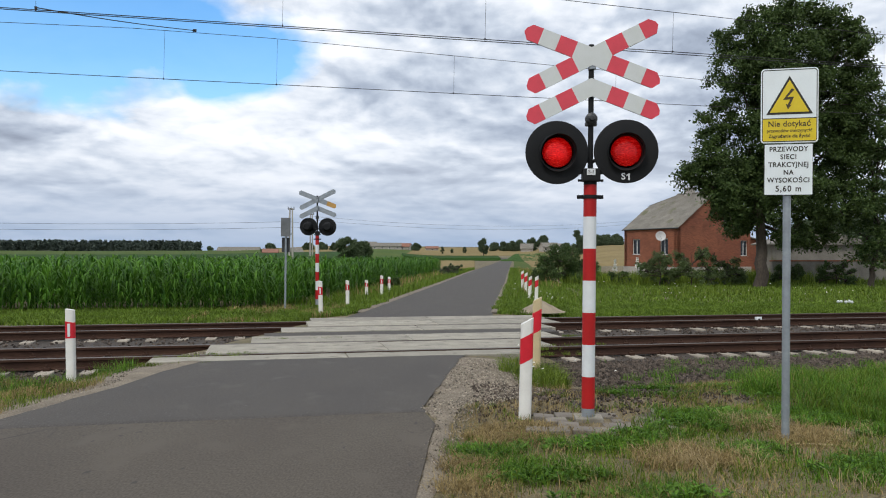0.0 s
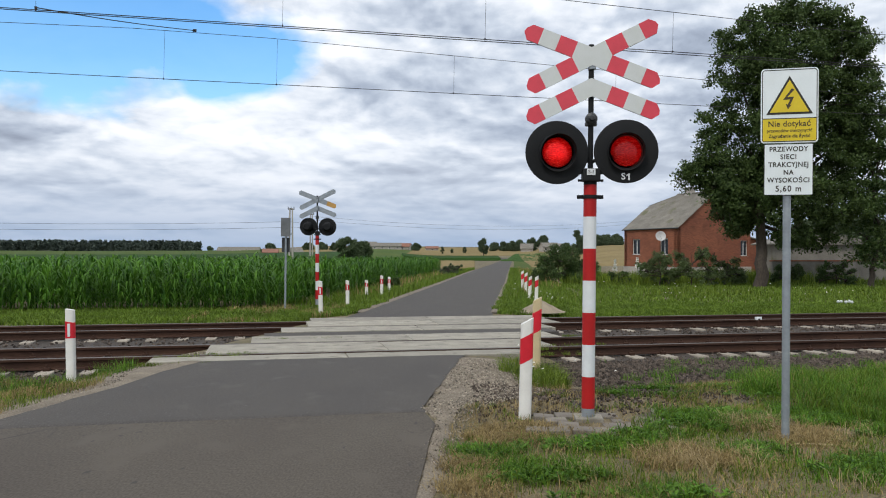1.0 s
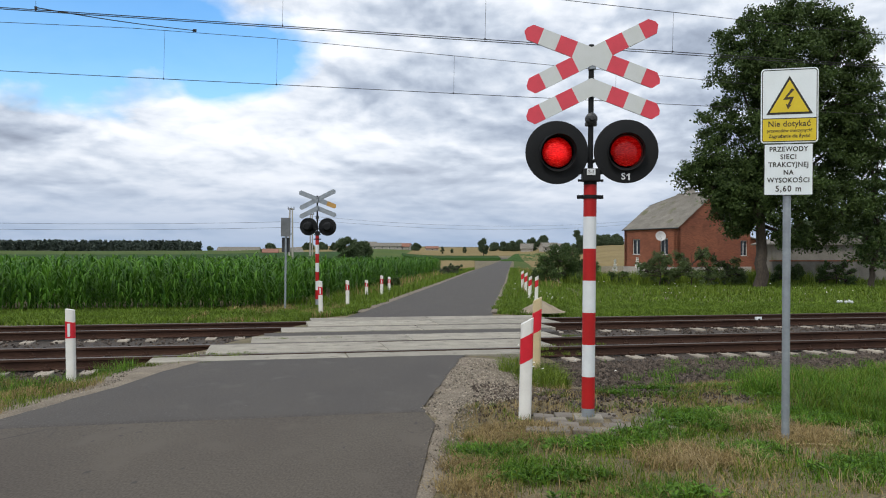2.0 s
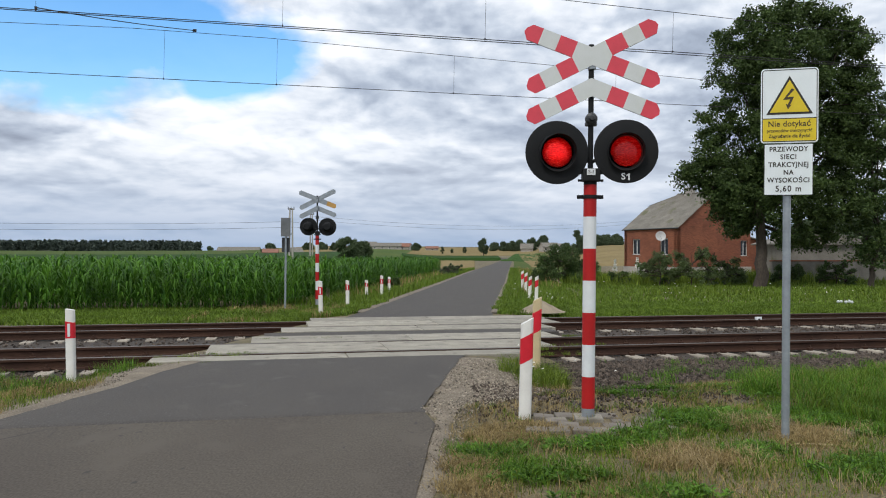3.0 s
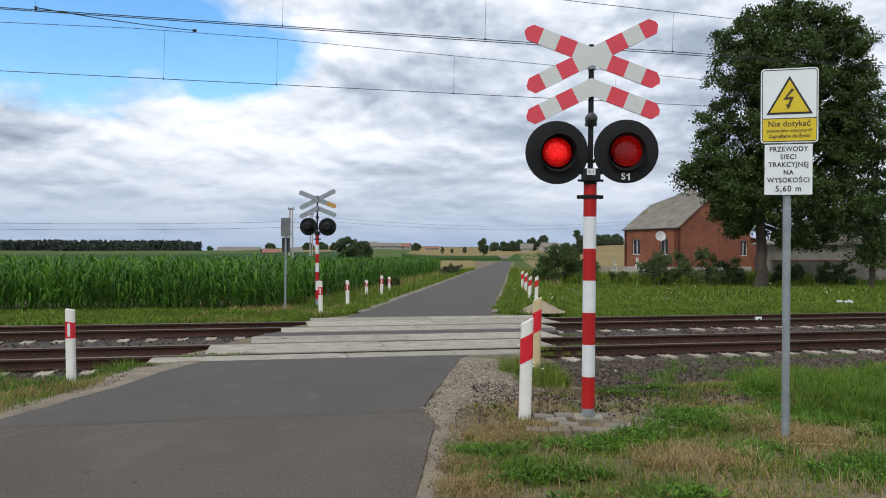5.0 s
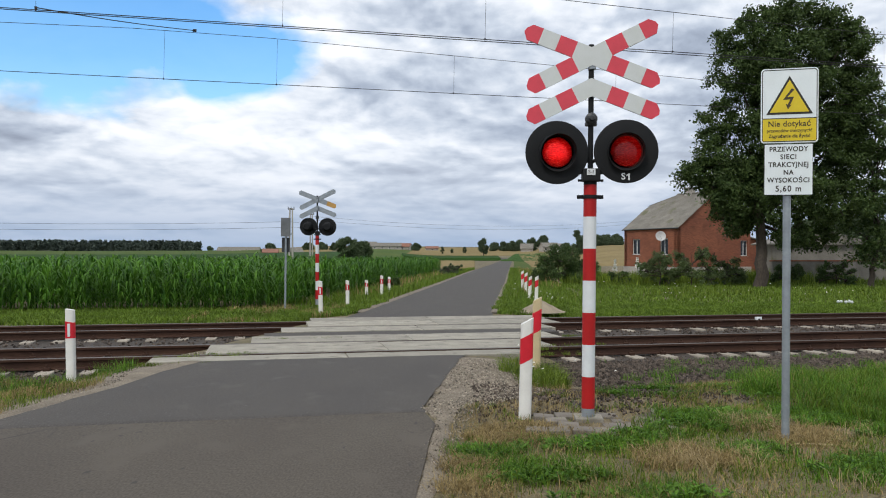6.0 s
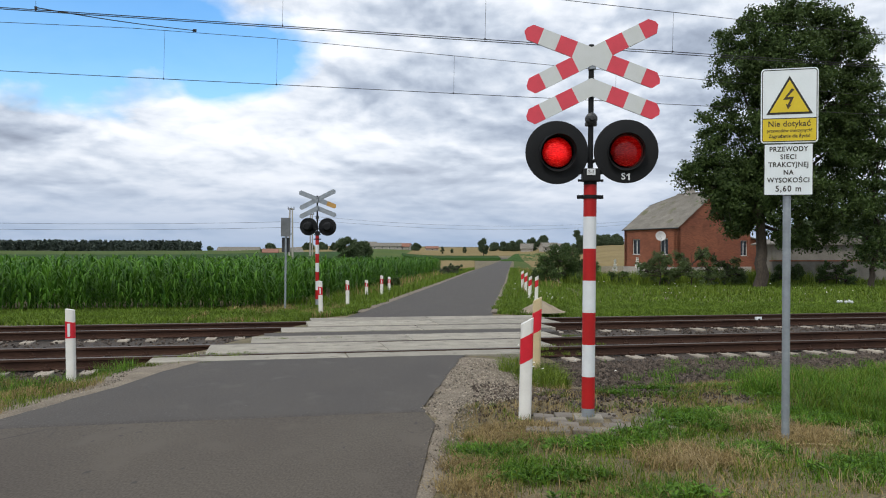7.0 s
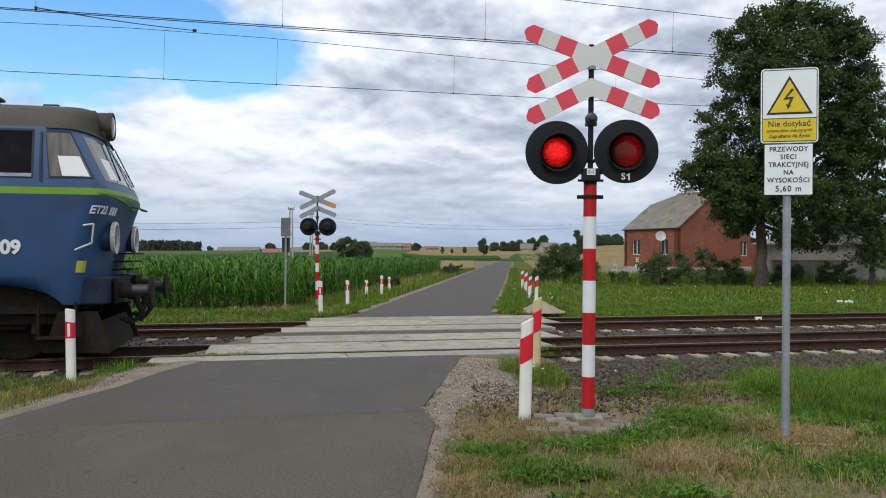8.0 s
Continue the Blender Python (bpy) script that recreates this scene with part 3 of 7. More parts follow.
def cross_board(parent, cz, length, width, slope, kind, mats, back):
    """Crossed or roof-shaped warning boards, banded in red and white."""
    c, s = math.cos(radians(slope)), math.sin(radians(slope))
    half = length / 2
    bands = [0.255 * half, 0.505 * half, 0.76 * half, half]
    arms = ((1, 1), (-1, 1), (1, -1), (-1, -1)) if kind == "cross" else ((1, -1), (-1, -1))
    w = width / 2

    def at(sx, sz, u, v):
        return (sx * (u * c - v * s * sz * 1.0), cz + (u * s * sz + v * c) )

    bm = bmesh.new()
    if kind == "cross":
        inner = bands[0]
        k = w / c
        right = [(0, cz + k), at(1, 1, inner, w), at(1, 1, inner, -w), (w / s, cz), at(1, -1, inner, w), at(1, -1, inner, -w), (0, cz - k)]
        left = [(-x, z) for x, z in right[-2:0:-1]]
        slab(bm, right + left, -0.004, 0.0)
    else:
        k = w / c
        inner = bands[0]
        right = [(0, cz + k), at(1, -1, inner, w), at(1, -1, inner, -w), (0, cz - k)]
        left = [(-x, z) for x, z in right[-2:0:-1]]
        slab(bm, right + left, -0.004, 0.0)
    part("centre_plate", bm, mats[0] if not back else M["galv"], parent, "plain whitish foil centre" if not back else "bare grey metal back")
    for sx, sz in arms:
        for b, (u0, u1) in enumerate(zip(bands, bands[1:])):
            bm = bmesh.new()
            if b < 2:
                pts = [(u0, -w), (u1, -w), (u1, w), (u0, w)]
            else:
                pts = [(u0, -w), (u1 - 0.05, -w), (u1, -w * 0.15), (u1 - 0.01, w * 0.35), (u1 - 0.06, w), (u0, w)]
            slab(bm, [at(sx, sz, u, v) for u, v in pts], -0.004, 0.0)
            mat = (mats[1] if b != 1 else mats[0]) if not back else M["galv"]
            if back and (sx, sz) == (-1, -1) and kind == "cross" and b:
                mat = M["orange_foil"]
            part("red_band" if b != 1 else "white_band", bm, mat, parent)
    # flanged rear edge
    for sx, sz in arms:
        bm = bmesh.new()
        pts = [at(sx, sz, u, v) for u, v in ((0.1, -w), (half - 0.06, -w), (half - 0.06, -w + 0.006), (0.1, -w + 0.006))]
        slab(bm, pts, 0.001, 0.016)
        part("edge_flange", bm, M["galv"], parent)


def lamp_head(parent, x, z, y, turn, disc, lens_r, lit, lettered, back):
    """One round signal head: black target board, hood, red lens, and an added glowing disc inside that moves to imitate
    flashing.
    """
    head = new("lamp_head")
    head.parent = parent
    head.matrix_basis = pose(x, y, z, 0, 0, turn)
    head["label"] = "round black target board with a hooded red lamp"
    bm = bmesh.new()
    r = disc / 2
    lathe(bm, [(lens_r * 1.12, 0.0), (r - 0.018, 0.0), (r, -0.004), (r, -0.022), (r - 0.01, -0.022), (r - 0.018, -0.006), (lens_r * 1.1, -0.006), (lens_r * 1.12, 0.0)], FRONT, 56)
    part("target_board", bm, M["black"], head)
    bm = bmesh.new()
    # hood: a tube whose upper half reaches forward
    sides = 40
    rings = []
    for rad in (lens_r * 1.24, lens_r * 1.19):
        a, b = [], []
        for i in range(sides):
            ang = 2 * math.pi * i / sides
            reach = 0.035 + 0.10 * max(0.0, 0.5 + 0.5 * math.sin(ang)) ** 0.8
            a.append(bm.verts.new((rad * math.cos(ang), 0.004, rad * math.sin(ang))))
            b.append(bm.verts.new((rad * math.cos(ang), -reach, rad * math.sin(ang) - 0.012)))
        rings.append((a, b))
    (oa, ob_), (ia, ib) = rings
    for i in range(sides):
        j = (i + 1) % sides
        for q in ((oa[i], oa[j], ob_[j], ob_[i]), (ia[j], ia[i], ib[i], ib[j]), (ob_[i], ob_[j], ib[j], ib[i])):
            bm.faces.new(q).smooth = True
    bmesh.ops.recalc_face_normals(bm, faces=bm.faces[:])
    part("hood", bm, M["black"], head)
    bm = bmesh.new()
    lathe(bm, [(lens_r * 1.1, 0.0), (lens_r * 1.12, -0.03), (lens_r * 0.95, -0.2), (lens_r * 0.7, -0.24), (0.0, -0.24)], FRONT, 32)
    lathe(bm, [(lens_r * 1.18, 0.0), (lens_r * 1.18, -0.04), (lens_r * 1.02, -0.21), (lens_r * 0.7, -0.255), (0.0, -0.255)], FRONT, 32)
    part("housing", bm, M["black"], head, "black round lamp housing")
    if back:
        bm = bmesh.new()
        box(bm, -0.02, 0.02, 0.02, 0.24, -0.06, 0.06, 0.006)
        part("bracket", bm, M["black"], head)
        return head, None
    bm = bmesh.new()
    lathe(bm, [(lens_r, 0.0), (lens_r * 0.86, 0.012), (lens_r * 0.6, 0.022), (lens_r * 0.3, 0.027), (0.0, 0.028)], FRONT, 40)
    part("lens", bm, M["lens"], head, "domed dark red glass lens")
    # added unseen disc: its moves imitate the lamp going on and off
    bm = bmesh.new()
    lathe(bm, [(0.0, 0.0), (lens_r * 0.62, 0.0), (lens_r * 0.62, -0.002), (0.0, -0.002)], FRONT, 36)
    for f in bm.faces:
        f.material_index = 0 if f.calc_center_median().y < 0.0005 else 1
    bmesh.ops.recalc_face_normals(bm, faces=bm.faces[:])
    lightsrc = part("reflector", bm, [M["lamp_glow"], M["black"]], head, "added red glowing disc that stands in for the switched lamp")
    lightsrc.matrix_basis = pose(0, 0.02, 0)
    if lettered:
        words("letters", "S", 0.088, M["white_paint"], head, pose(-0.024, -0.009, -r * 0.80, 90, 0, 0), 0.0015)
        bm = bmesh.new()
        slab(bm, [(0.020, -0.032), (0.036, -0.032), (0.036, 0.032), (0.026, 0.032), (0.004, 0.016), (0.004, 0.003), (0.020, 0.013)], -0.0006, 0.0006)
        one = part("letters", bm, M["white_paint"], head)
        one.matrix_basis = pose(0.0, -0.009, -r * 0.80)
    return head, lightsrc


def crossing_signal(m, label, back=False):
    sig = thing("crossing_signal", m, label, "railway signal", "crossing signals")
    r = 0.062
    bm = bmesh.new()
    tube(bm, (0, 0, -0.1), (0, 0, 0.09), r * 0.98, sides=28)
    part("post_foot", bm, M["galv"], sig, "bare galvanised foot of the post")
    z, k = 0.09, 0
    while k < 7:
        h = 0.3045 if k else 0.30
        bm = bmesh.new()
        tube(bm, (0, 0, z), (0, 0, z + h), r, sides=28)
        part("red_stripe" if k % 2 == 0 else "white_stripe", bm, M["red_paint"] if k % 2 == 0 else M["white_paint"], sig)
        z += h
        k += 1
    top = z + 0.09
    bm = bmesh.new()
    tube(bm, (0, 0, z), (0, 0, z + 0.10), r, sides=28)
    box(bm, -0.085, 0.085, -0.10, 0.03, z + 0.03, z + 0.15, 0.012)
    box(bm, -0.19, -0.05, -0.05, -0.02, z + 0.10, z + 0.125, 0.004)
    box(bm, 0.05, 0.16, -0.05, -0.02, z + 0.10, z + 0.125, 0.004)
    for sx in (-0.09, 0.09):
        tube(bm, (sx - 0.03, -0.03, z + 0.04), (sx + 0.03, -0.03, z + 0.04), 0.012, sides=8)
    part("junction_clamp", bm, M["black"], sig, "black clamp box under the lamps")
    bm = bmesh.new()
    tube(bm, (0, 0, z + 0.08), (0, 0, 3.56), 0.026, sides=18)
    part("mast", bm, M["black"], sig, "thin black upper mast")
    if not back:
        bm = bmesh.new()
        box(bm, -0.045, 0.035, -0.106, -0.101, z + 0.085, z + 0.145, 0.003)
        tag = part("number_tag", bm, M["white_paint"], sig, "small white lettered tag")
        words("letters", "S-1", 0.045, M["sign_ink"], tag, pose(-0.005, -0.1068, z + 0.115, 90, 0, 0), 0.0008)
    # clamp with ears
    zc = z - 0.115
    bm = bmesh.new()
    tube(bm, (0, 0, zc - 0.018), (0, 0, zc + 0.018), r + 0.008, sides=28)
    box(bm, -0.125, 0.125, -0.012, 0.012, zc - 0.018, zc + 0.018, 0.004)
    for sx in (-0.105, 0.105):
        tube(bm, (sx, -0.03, zc), (sx, 0.03, zc), 0.011, sides=6)
    part("pipe_clamp", bm, M["black"], sig)
    # bell
    bm = bmesh.new()
    lathe(bm, [(0.0, 0.075), (0.022, 0.072), (0.03, 0.05), (0.05, 0.04), (0.058, 0.015), (0.058, -0.02), (0.0, -0.02)], Matrix.Translation((0, -0.03, 2.845)) @ FRONT, 28)
    box(bm, -0.055, 0.055, -0.04, 0.03, 2.78, 2.82, 0.01)
    part("bell", bm, M["dark_metal"], sig, "small dark grey warning bell")
    mats = (M["white_foil"], M["red_foil"])
    boards = []
    for kind, cz in (("cross", 3.44), ("roof", 3.145)):
        b = new("warning_cross" if kind == "cross" else "chevron_board")
        b.parent = sig
        b.matrix_basis = pose(0, -0.045, cz, 0, -2.6 if not back else 2.0, 0)
        b["label"] = "red and white banded crossed boards" if kind == "cross" else "red and white roof-shaped lower boards"
        cross_board(b, 0.0, 1.375, 0.158, 24.0, kind, mats, back)
        bm = bmesh.new()
        box(bm, -0.035, 0.035, 0.002, 0.07, -0.12 if kind == "cross" else -0.09, 0.08, 0.004)
        part("mounting_bracket", bm, M["galv"], b)
    out = []
    for k, (x, zz, turn) in enumerate(((-0.326, 2.515, 6), (0.319, 2.528, -3))):
        head, lit = lamp_head(sig, x, zz, -0.10, turn, 0.60, 0.142, k, k == 1, back)
        bm = bmesh.new()
        tube(bm, (0, 0.0, 2.44), (x * 0.75, -0.06, zz - 0.04), 0.018, sides=10)
        part("lamp_arm", bm, M["black"], sig)
        out.append(lit)
    return sig, out


signal_near, FLASH_DISCS = crossing_signal(pose(1.385, 7.56, 0.045, 0, 0.55, -3), "level crossing signal with red lamps on a striped post")
signal_far, _ = crossing_signal(pose(-4.22, 26.6, 0.04, 0, 0.2, 176), "second crossing signal seen from behind with grey boards", True)


# ---------- delineator posts ----------
def delineator(m, height, style, label, mat=None):
    ob = thing("delineator_post", m, label, "road post", "delineator posts")
    mat = mat or M["white"]
    w, d, slant = 0.062, 0.05, 0.035

    def column(bm, z0, z1, grow, top=False):
        n = 14
        ring = []
        for i in range(n):
            a = 2 * math.pi * i / n
            x = math.copysign(abs(math.cos(a)) ** 0.55, math.cos(a)) * (w + grow)
            y = math.copysign(abs(math.sin(a)) ** 0.75, math.sin(a)) * (d + grow)
            ring.append((x, y))
        lo = [bm.verts.new((x, y, z0 + x / w * (slant if style == "slant" and z0 > 0.05 else 0))) for x, y in ring]
        hi = [bm.verts.new((x, y, z1 + (x / w * slant if style == "slant" else -y / d * 0.0 - x / w * 0.012))) for x, y in ring]
        for i in range(n):
            j = (i + 1) % n
            bm.faces.new((lo[i], lo[j], hi[j], hi[i])).smooth = True
        for f in (bm.faces.new(hi), bm.faces.new(lo[::-1])):
            for edge in f.edges:
                edge.smooth = False

    bm = bmesh.new()
    column(bm, -0.25, height - 0.02, 0.0)
    part("body", bm, mat, ob)
    bm = bmesh.new()
    if style == "slant":
        column(bm, height * 0.575, height * 0.835, 0.002)
    else:
        column(bm, height * 0.56, height * 0.80, 0.002)
    part("red_band", bm, M["post_red"], ob, "red reflective band")
    if style == "window":
        bm = bmesh.new()
        box(bm, -0.016, 0.020, -d - 0.006, -d + 0.01, height * 0.585, height * 0.775, 0.003)
        part("reflector", bm, M["white_paint"], ob, "white upright reflector")
    return ob


for x, y, z, h, style, lean, mat, label in (
    (0.805, 7.77, 0.0, 0.965, "slant", 1.4, None, "clean white plastic delineator post with slanted red band"),
    (1.30, 11.1, -0.12, 1.12, "slant", 1.3, "cream", "yellowed delineator post with a red band among weeds"),
    (-5.16, 11.0, -0.10, 0.95, "window", -1.3, None, "white delineator post with red band beside the track"),
    (-3.46, 22.45, -0.05, 0.94, "window", -1.5, None, "white delineator post standing before the far signal"),
    (-3.18, 26.42, 0.0, 0.78, "window", -0.8, None, "white delineator post with red band on the verge"),
    (-3.06, 31.74, 0.0, 0.63, "window", -1.0, None, "white delineator post with red band on the verge"),
    (-2.50, 32.3, 0.0, 0.80, "window", 0.0, None, "white delineator post with red band on the verge"),
    (-2.42, 35.6, 0.0, 0.66, "window", 0.3, None, "white delineator post with red band on the verge"),
    (3.30, 28.0, 0.0, 0.88, "slant", 1.5, None, "white delineator post with slanted red band on the verge"),
    (3.26, 29.8, 0.0, 0.83, "slant", 2.5, None, "white delineator post with slanted red band on the verge"),
    (3.50, 33.5, 0.0, 0.88, "slant", 1.2, None, "white delineator post with slanted red band on the verge"),
    (3.72, 37.0, 0.0, 0.9, "slant", -0.5, None, "white delineator post with slanted red band on the verge"),
):
    delineator(pose(x, y, z, 0, lean, 0), h, style, label, M[mat] if mat else None)


# ---------- overhead wire warning sign ----------
def wire_sign():
    s = thing("warning_sign", pose(2.835, 6.56, 0.04, 0, 0.45, -15), "yellow and white overhead wire warning signs on a steel pole", "sign")
    bm = bmesh.new()
    tube(bm, (0, 0, -0.1), (0, 0, 3.09), 0.0315, sides=24)
    part("pole", bm, M["galv"], s, "grey galvanised steel pole")
    up = new("upper_board")
    up.parent = s
    up.matrix_basis = pose(0.008, -0.05, 2.785) @ Matrix.Diagonal((0.915, 1, 1, 1))
    up["label"] = "white and yellow high voltage warning board with black border"
    bm = bmesh.new()
    slab(bm, rounded(0.48, 0.615, 0.03), 0.0, 0.012)
    part("plate", bm, M["sign_white"], up)
    # dark border line
    bm = bmesh.new()
    o, i = rounded(0.462, 0.597, 0.024), rounded(0.448, 0.583, 0.018)
    vo, vi = [bm.verts.new((x, -0.0012, z)) for x, z in o], [bm.verts.new((x, -0.0012, z)) for x, z in i]
    for k in range(len(o)):
        j = (k + 1) % len(o)
        bm.faces.new((vo[k], vo[j], vi[j], vi[k]))
    part("border", bm, M["sign_ink"], up)
    bm = bmesh.new()
    slab(bm, rounded(0.446, 0.185, 0.008, cz=-0.198), -0.0014, -0.0002)
    panel = part("yellow_panel", bm, M["yellow"], up)
    bm = bmesh.new()
    slab(bm, [(-0.223, -0.1025), (0.223, -0.1025), (0.223, -0.1095), (-0.223, -0.1095)], -0.002, -0.0004)
    part("divider", bm, M["sign_ink"], up)
    bm = bmesh.new()
    slab(bm, [(-0.195, -0.072), (0.195, -0.072), (0.0, 0.245)], -0.0022, -0.0004)
    tri = part("triangle", bm, M["sign_ink"], up, "black-edged warning triangle")
    bm = bmesh.new()
    slab(bm, [(-0.164, -0.055), (0.164, -0.055), (0.0, 0.211)], -0.0034, -0.0023)
    part("triangle_face", bm, M["yellow"], tri)
    bm = bmesh.new()
    slab(bm, [(0.018, 0.14), (0.04, 0.13), (-0.018, 0.07), (0.038, 0.072), (0.004, 0.002), (0.018, 0.006), (-0.014, -0.032), (-0.032, 0.014), (-0.016, 0.008), (0.006, 0.05), (-0.056, 0.046)], -0.0046, -0.0035)
    part("lightning_bolt", bm, M["brown_ink"], tri)
    face = Matrix.Rotation(radians(90), 4, "X")
    words("letters", "Nie dotykać", 0.066, M["brown_ink"], up, Matrix.Translation((0, -0.0022, -0.152)) @ face, 0.0012, wide=1.08)
    words("letters", "przewodów trakcyjnych!", 0.038, M["brown_ink"], up, Matrix.Translation((0, -0.0022, -0.207)) @ face, 0.0006, wide=1.0)
    words("letters", "Zagrożenie dla życia!", 0.040, M["brown_ink"], up, Matrix.Translation((0, -0.0022, -0.252)) @ face, 0.0008, wide=1.0)
    low = new("lower_board")
    low.parent = s
    low.matrix_basis = pose(0.003, -0.048, 2.258) @ Matrix.Diagonal((0.875, 0.875, 0.97, 1))
    low["label"] = "white board lettered with the wire height"
    bm = bmesh.new()
    slab(bm, rounded(0.418, 0.428, 0.006), 0.0, 0.012)
    part("plate", bm, M["sign_white"], low)
    bm = bmesh.new()
    slab(bm, rounded(0.425, 0.435, 0.008), 0.003, 0.014)
    part("plate_edge", bm, M["dark_metal"], low)
    for k, (t, size, wide) in enumerate((("PRZEWODY", 0.058, 1.1), ("SIECI", 0.058, 1.15), ("TRAKCYJNEJ", 0.058, 1.1), ("NA", 0.058, 1.15), ("WYSOKOŚCI", 0.058, 1.1), ("5,60 m", 0.07, 1.2))):
        words("letters", t, size, M["sign_ink"], low, Matrix.Translation((0.0, -0.0015, 0.172 - 0.066 * k - (0.007 if k == 5 else 0))) @ face, 0.0012, wide=wide)
    for z in (2.15, 2.38, 2.6, 2.98):
        bm = bmesh.new()
        tube(bm, (0, 0, z - 0.015), (0, 0, z + 0.015), 0.036, sides=20)
        box(bm, -0.05, 0.05, -0.042, -0.03, z - 0.012, z + 0.012, 0.002)
        part("clamp", bm, M["galv"], s)


wire_sign()


# ---------- overhead line ----------
def wire(name, points, r, label, m=TRACK, group="overhead wires"):
    cu = bpy.data.curves.new(name, "CURVE")
    cu.dimensions, cu.bevel_depth, cu.bevel_resolution = "3D", r, 1
    sp = cu.splines.new("POLY")
    sp.points.add(len(points) - 1)
    for p, q in zip(sp.points, points):
        p.co = (*q, 1)
    tmp = bpy.data.objects.new("tmp", cu)
    scene.collection.objects.link(tmp)
    me = bpy.data.meshes.new_from_object(tmp.evaluated_get(bpy.context.evaluated_depsgraph_get()))
    bpy.data.objects.remove(tmp)
    bpy.data.curves.remove(cu)
    me.name = name
    me.materials.clear()
    me.materials.append(M["wire"])
    ob = new(name, me)
    ob.matrix_basis = m.copy()
    return tagged(ob, label, "wire", group) if label else ob


def overhead_line(n, contact_slope, contact_z, carrier, droppers, twin):
    line = thing("overhead_line", TRACK.copy(), "dark overhead traction wires hung from a sagging carrier cable", "overhead wire", "overhead lines")

    def nn(s):
        return n + contact_slope * (s - 2)

    for k in range(2 if twin else 1):
        ob = wire("contact_wire", [(s, nn(s) + 0.05 * k, contact_z - 0.03 * k * (0.5 + 0.5 * math.sin(s * 0.12))) for s in range(-60, 61, 3)], 0.0075, "", Matrix())
        ob.parent = line
    ob = wire("carrier_cable", [(s, nn(s), min(carrier(s), 7.2)) for s in range(-60, 61, 3)], 0.006, "", Matrix())
    ob.parent = line
    for s in droppers:
        ob = wire("dropper", [(s, nn(s), contact_z), (s + 0.02, nn(s), min(carrier(s), 7.2))], 0.003, "", Matrix())
        ob.parent = line
        bm = bmesh.new()
        box(bm, s - 0.012, s + 0.012, nn(s) - 0.012, nn(s) + 0.012, contact_z - 0.015, contact_z + 0.025, 0.004)
        part("wire_clip", bm, M["wire"], line)
    return line



overhead_line(NEAR_TRACK, 0.012, 5.54, lambda s: 6.05 + 0.00085 * (s - 25.0) ** 2, [-11.3, -7.5, -3.7, 0.2, 3.83, 7.6, 11.4, 15.2], True)
overhead_line(FAR_TRACK + 0.05, 0.014, 5.53, lambda s: 6.65 - (0.034 * (s + 1.65) if s > -1.65 else -0.019 * (s + 1.65)), [-10.0, -6.6, -2.33, 0.14, 4.35, 8.6, 12.8, 17.0], False)


def jumper():
    j = thing("feeder_jumper", TRACK.copy(), "dark jumper cable clamped between the two overhead lines", "wire")
    a, b = Vector((-3.7, 13.85, 5.58)), Vector((-1.67, FAR_TRACK, 6.66))
    pts = [a.lerp(b, t / 10) - Vector((0, 0, 0.03 * math.sin(math.pi * t / 10))) for t in range(11)]
    ob = wire("cable", [tuple(p) for p in pts], 0.009, "", Matrix())
    ob.parent = j
    bm = bmesh.new()
    box(bm, b.x - 0.04, b.x + 0.04, b.y - 0.02, b.y + 0.02, b.z - 0.03, b.z + 0.03, 0.008)
    part("clamp", bm, M["wire"], j, "small dark clamp")
    bm = bmesh.new()
    box(bm, a.x - 0.02, a.x + 0.02, a.y - 0.015, a.y + 0.015, a.z - 0.03, a.z + 0.02, 0.005)
    part("clamp", bm, M["wire"], j, "small dark clamp")


jumper()


# ---------- small things by the crossing ----------
M["grey_back"] = material("grey_sign_back", (0.16, 0.17, 0.175), (0.12, 0.13, 0.135), 6, 0.6, 0.2, bump=0.03)


def grey_board_post():
    """The back of a road sign with a cabinet on a grey post."""
    s = thing("road_sign", pose(-5.08, 25.5, -0.02, 0, 0.4, 0), "grey back of a tall road sign on a steel post", "sign")
    bm = bmesh.new()
    tube(bm, (0, 0, -0.1), (0, 0, 2.75), 0.034, sides=16)
    part("pole", bm, M["galv"], s)
    bm = bmesh.new()
    slab(bm, rounded(0.30, 0.60, 0.02, cz=2.52), -0.075, -0.06)
    for x in (-0.15, 0.145):
        box(bm, x, x + 0.006, -0.06, -0.02, 2.22, 2.82)
    part("board", bm, M["grey_back"], s, "bare grey metal sign back")
    bm = bmesh.new()
    box(bm, -0.14, 0.11, 0.04, 0.12, 1.72, 2.19, 0.01)
    part("second_board", bm, M["dark_metal"], s, "dark grey lower board")
    for z in (2.35, 2.7):
        bm = bmesh.new()
        box(bm, -0.05, 0.05, -0.06, 0.045, z - 0.015, z + 0.015, 0.003)
        part("clamp", bm, M["dark_metal"], s)


grey_board_post()


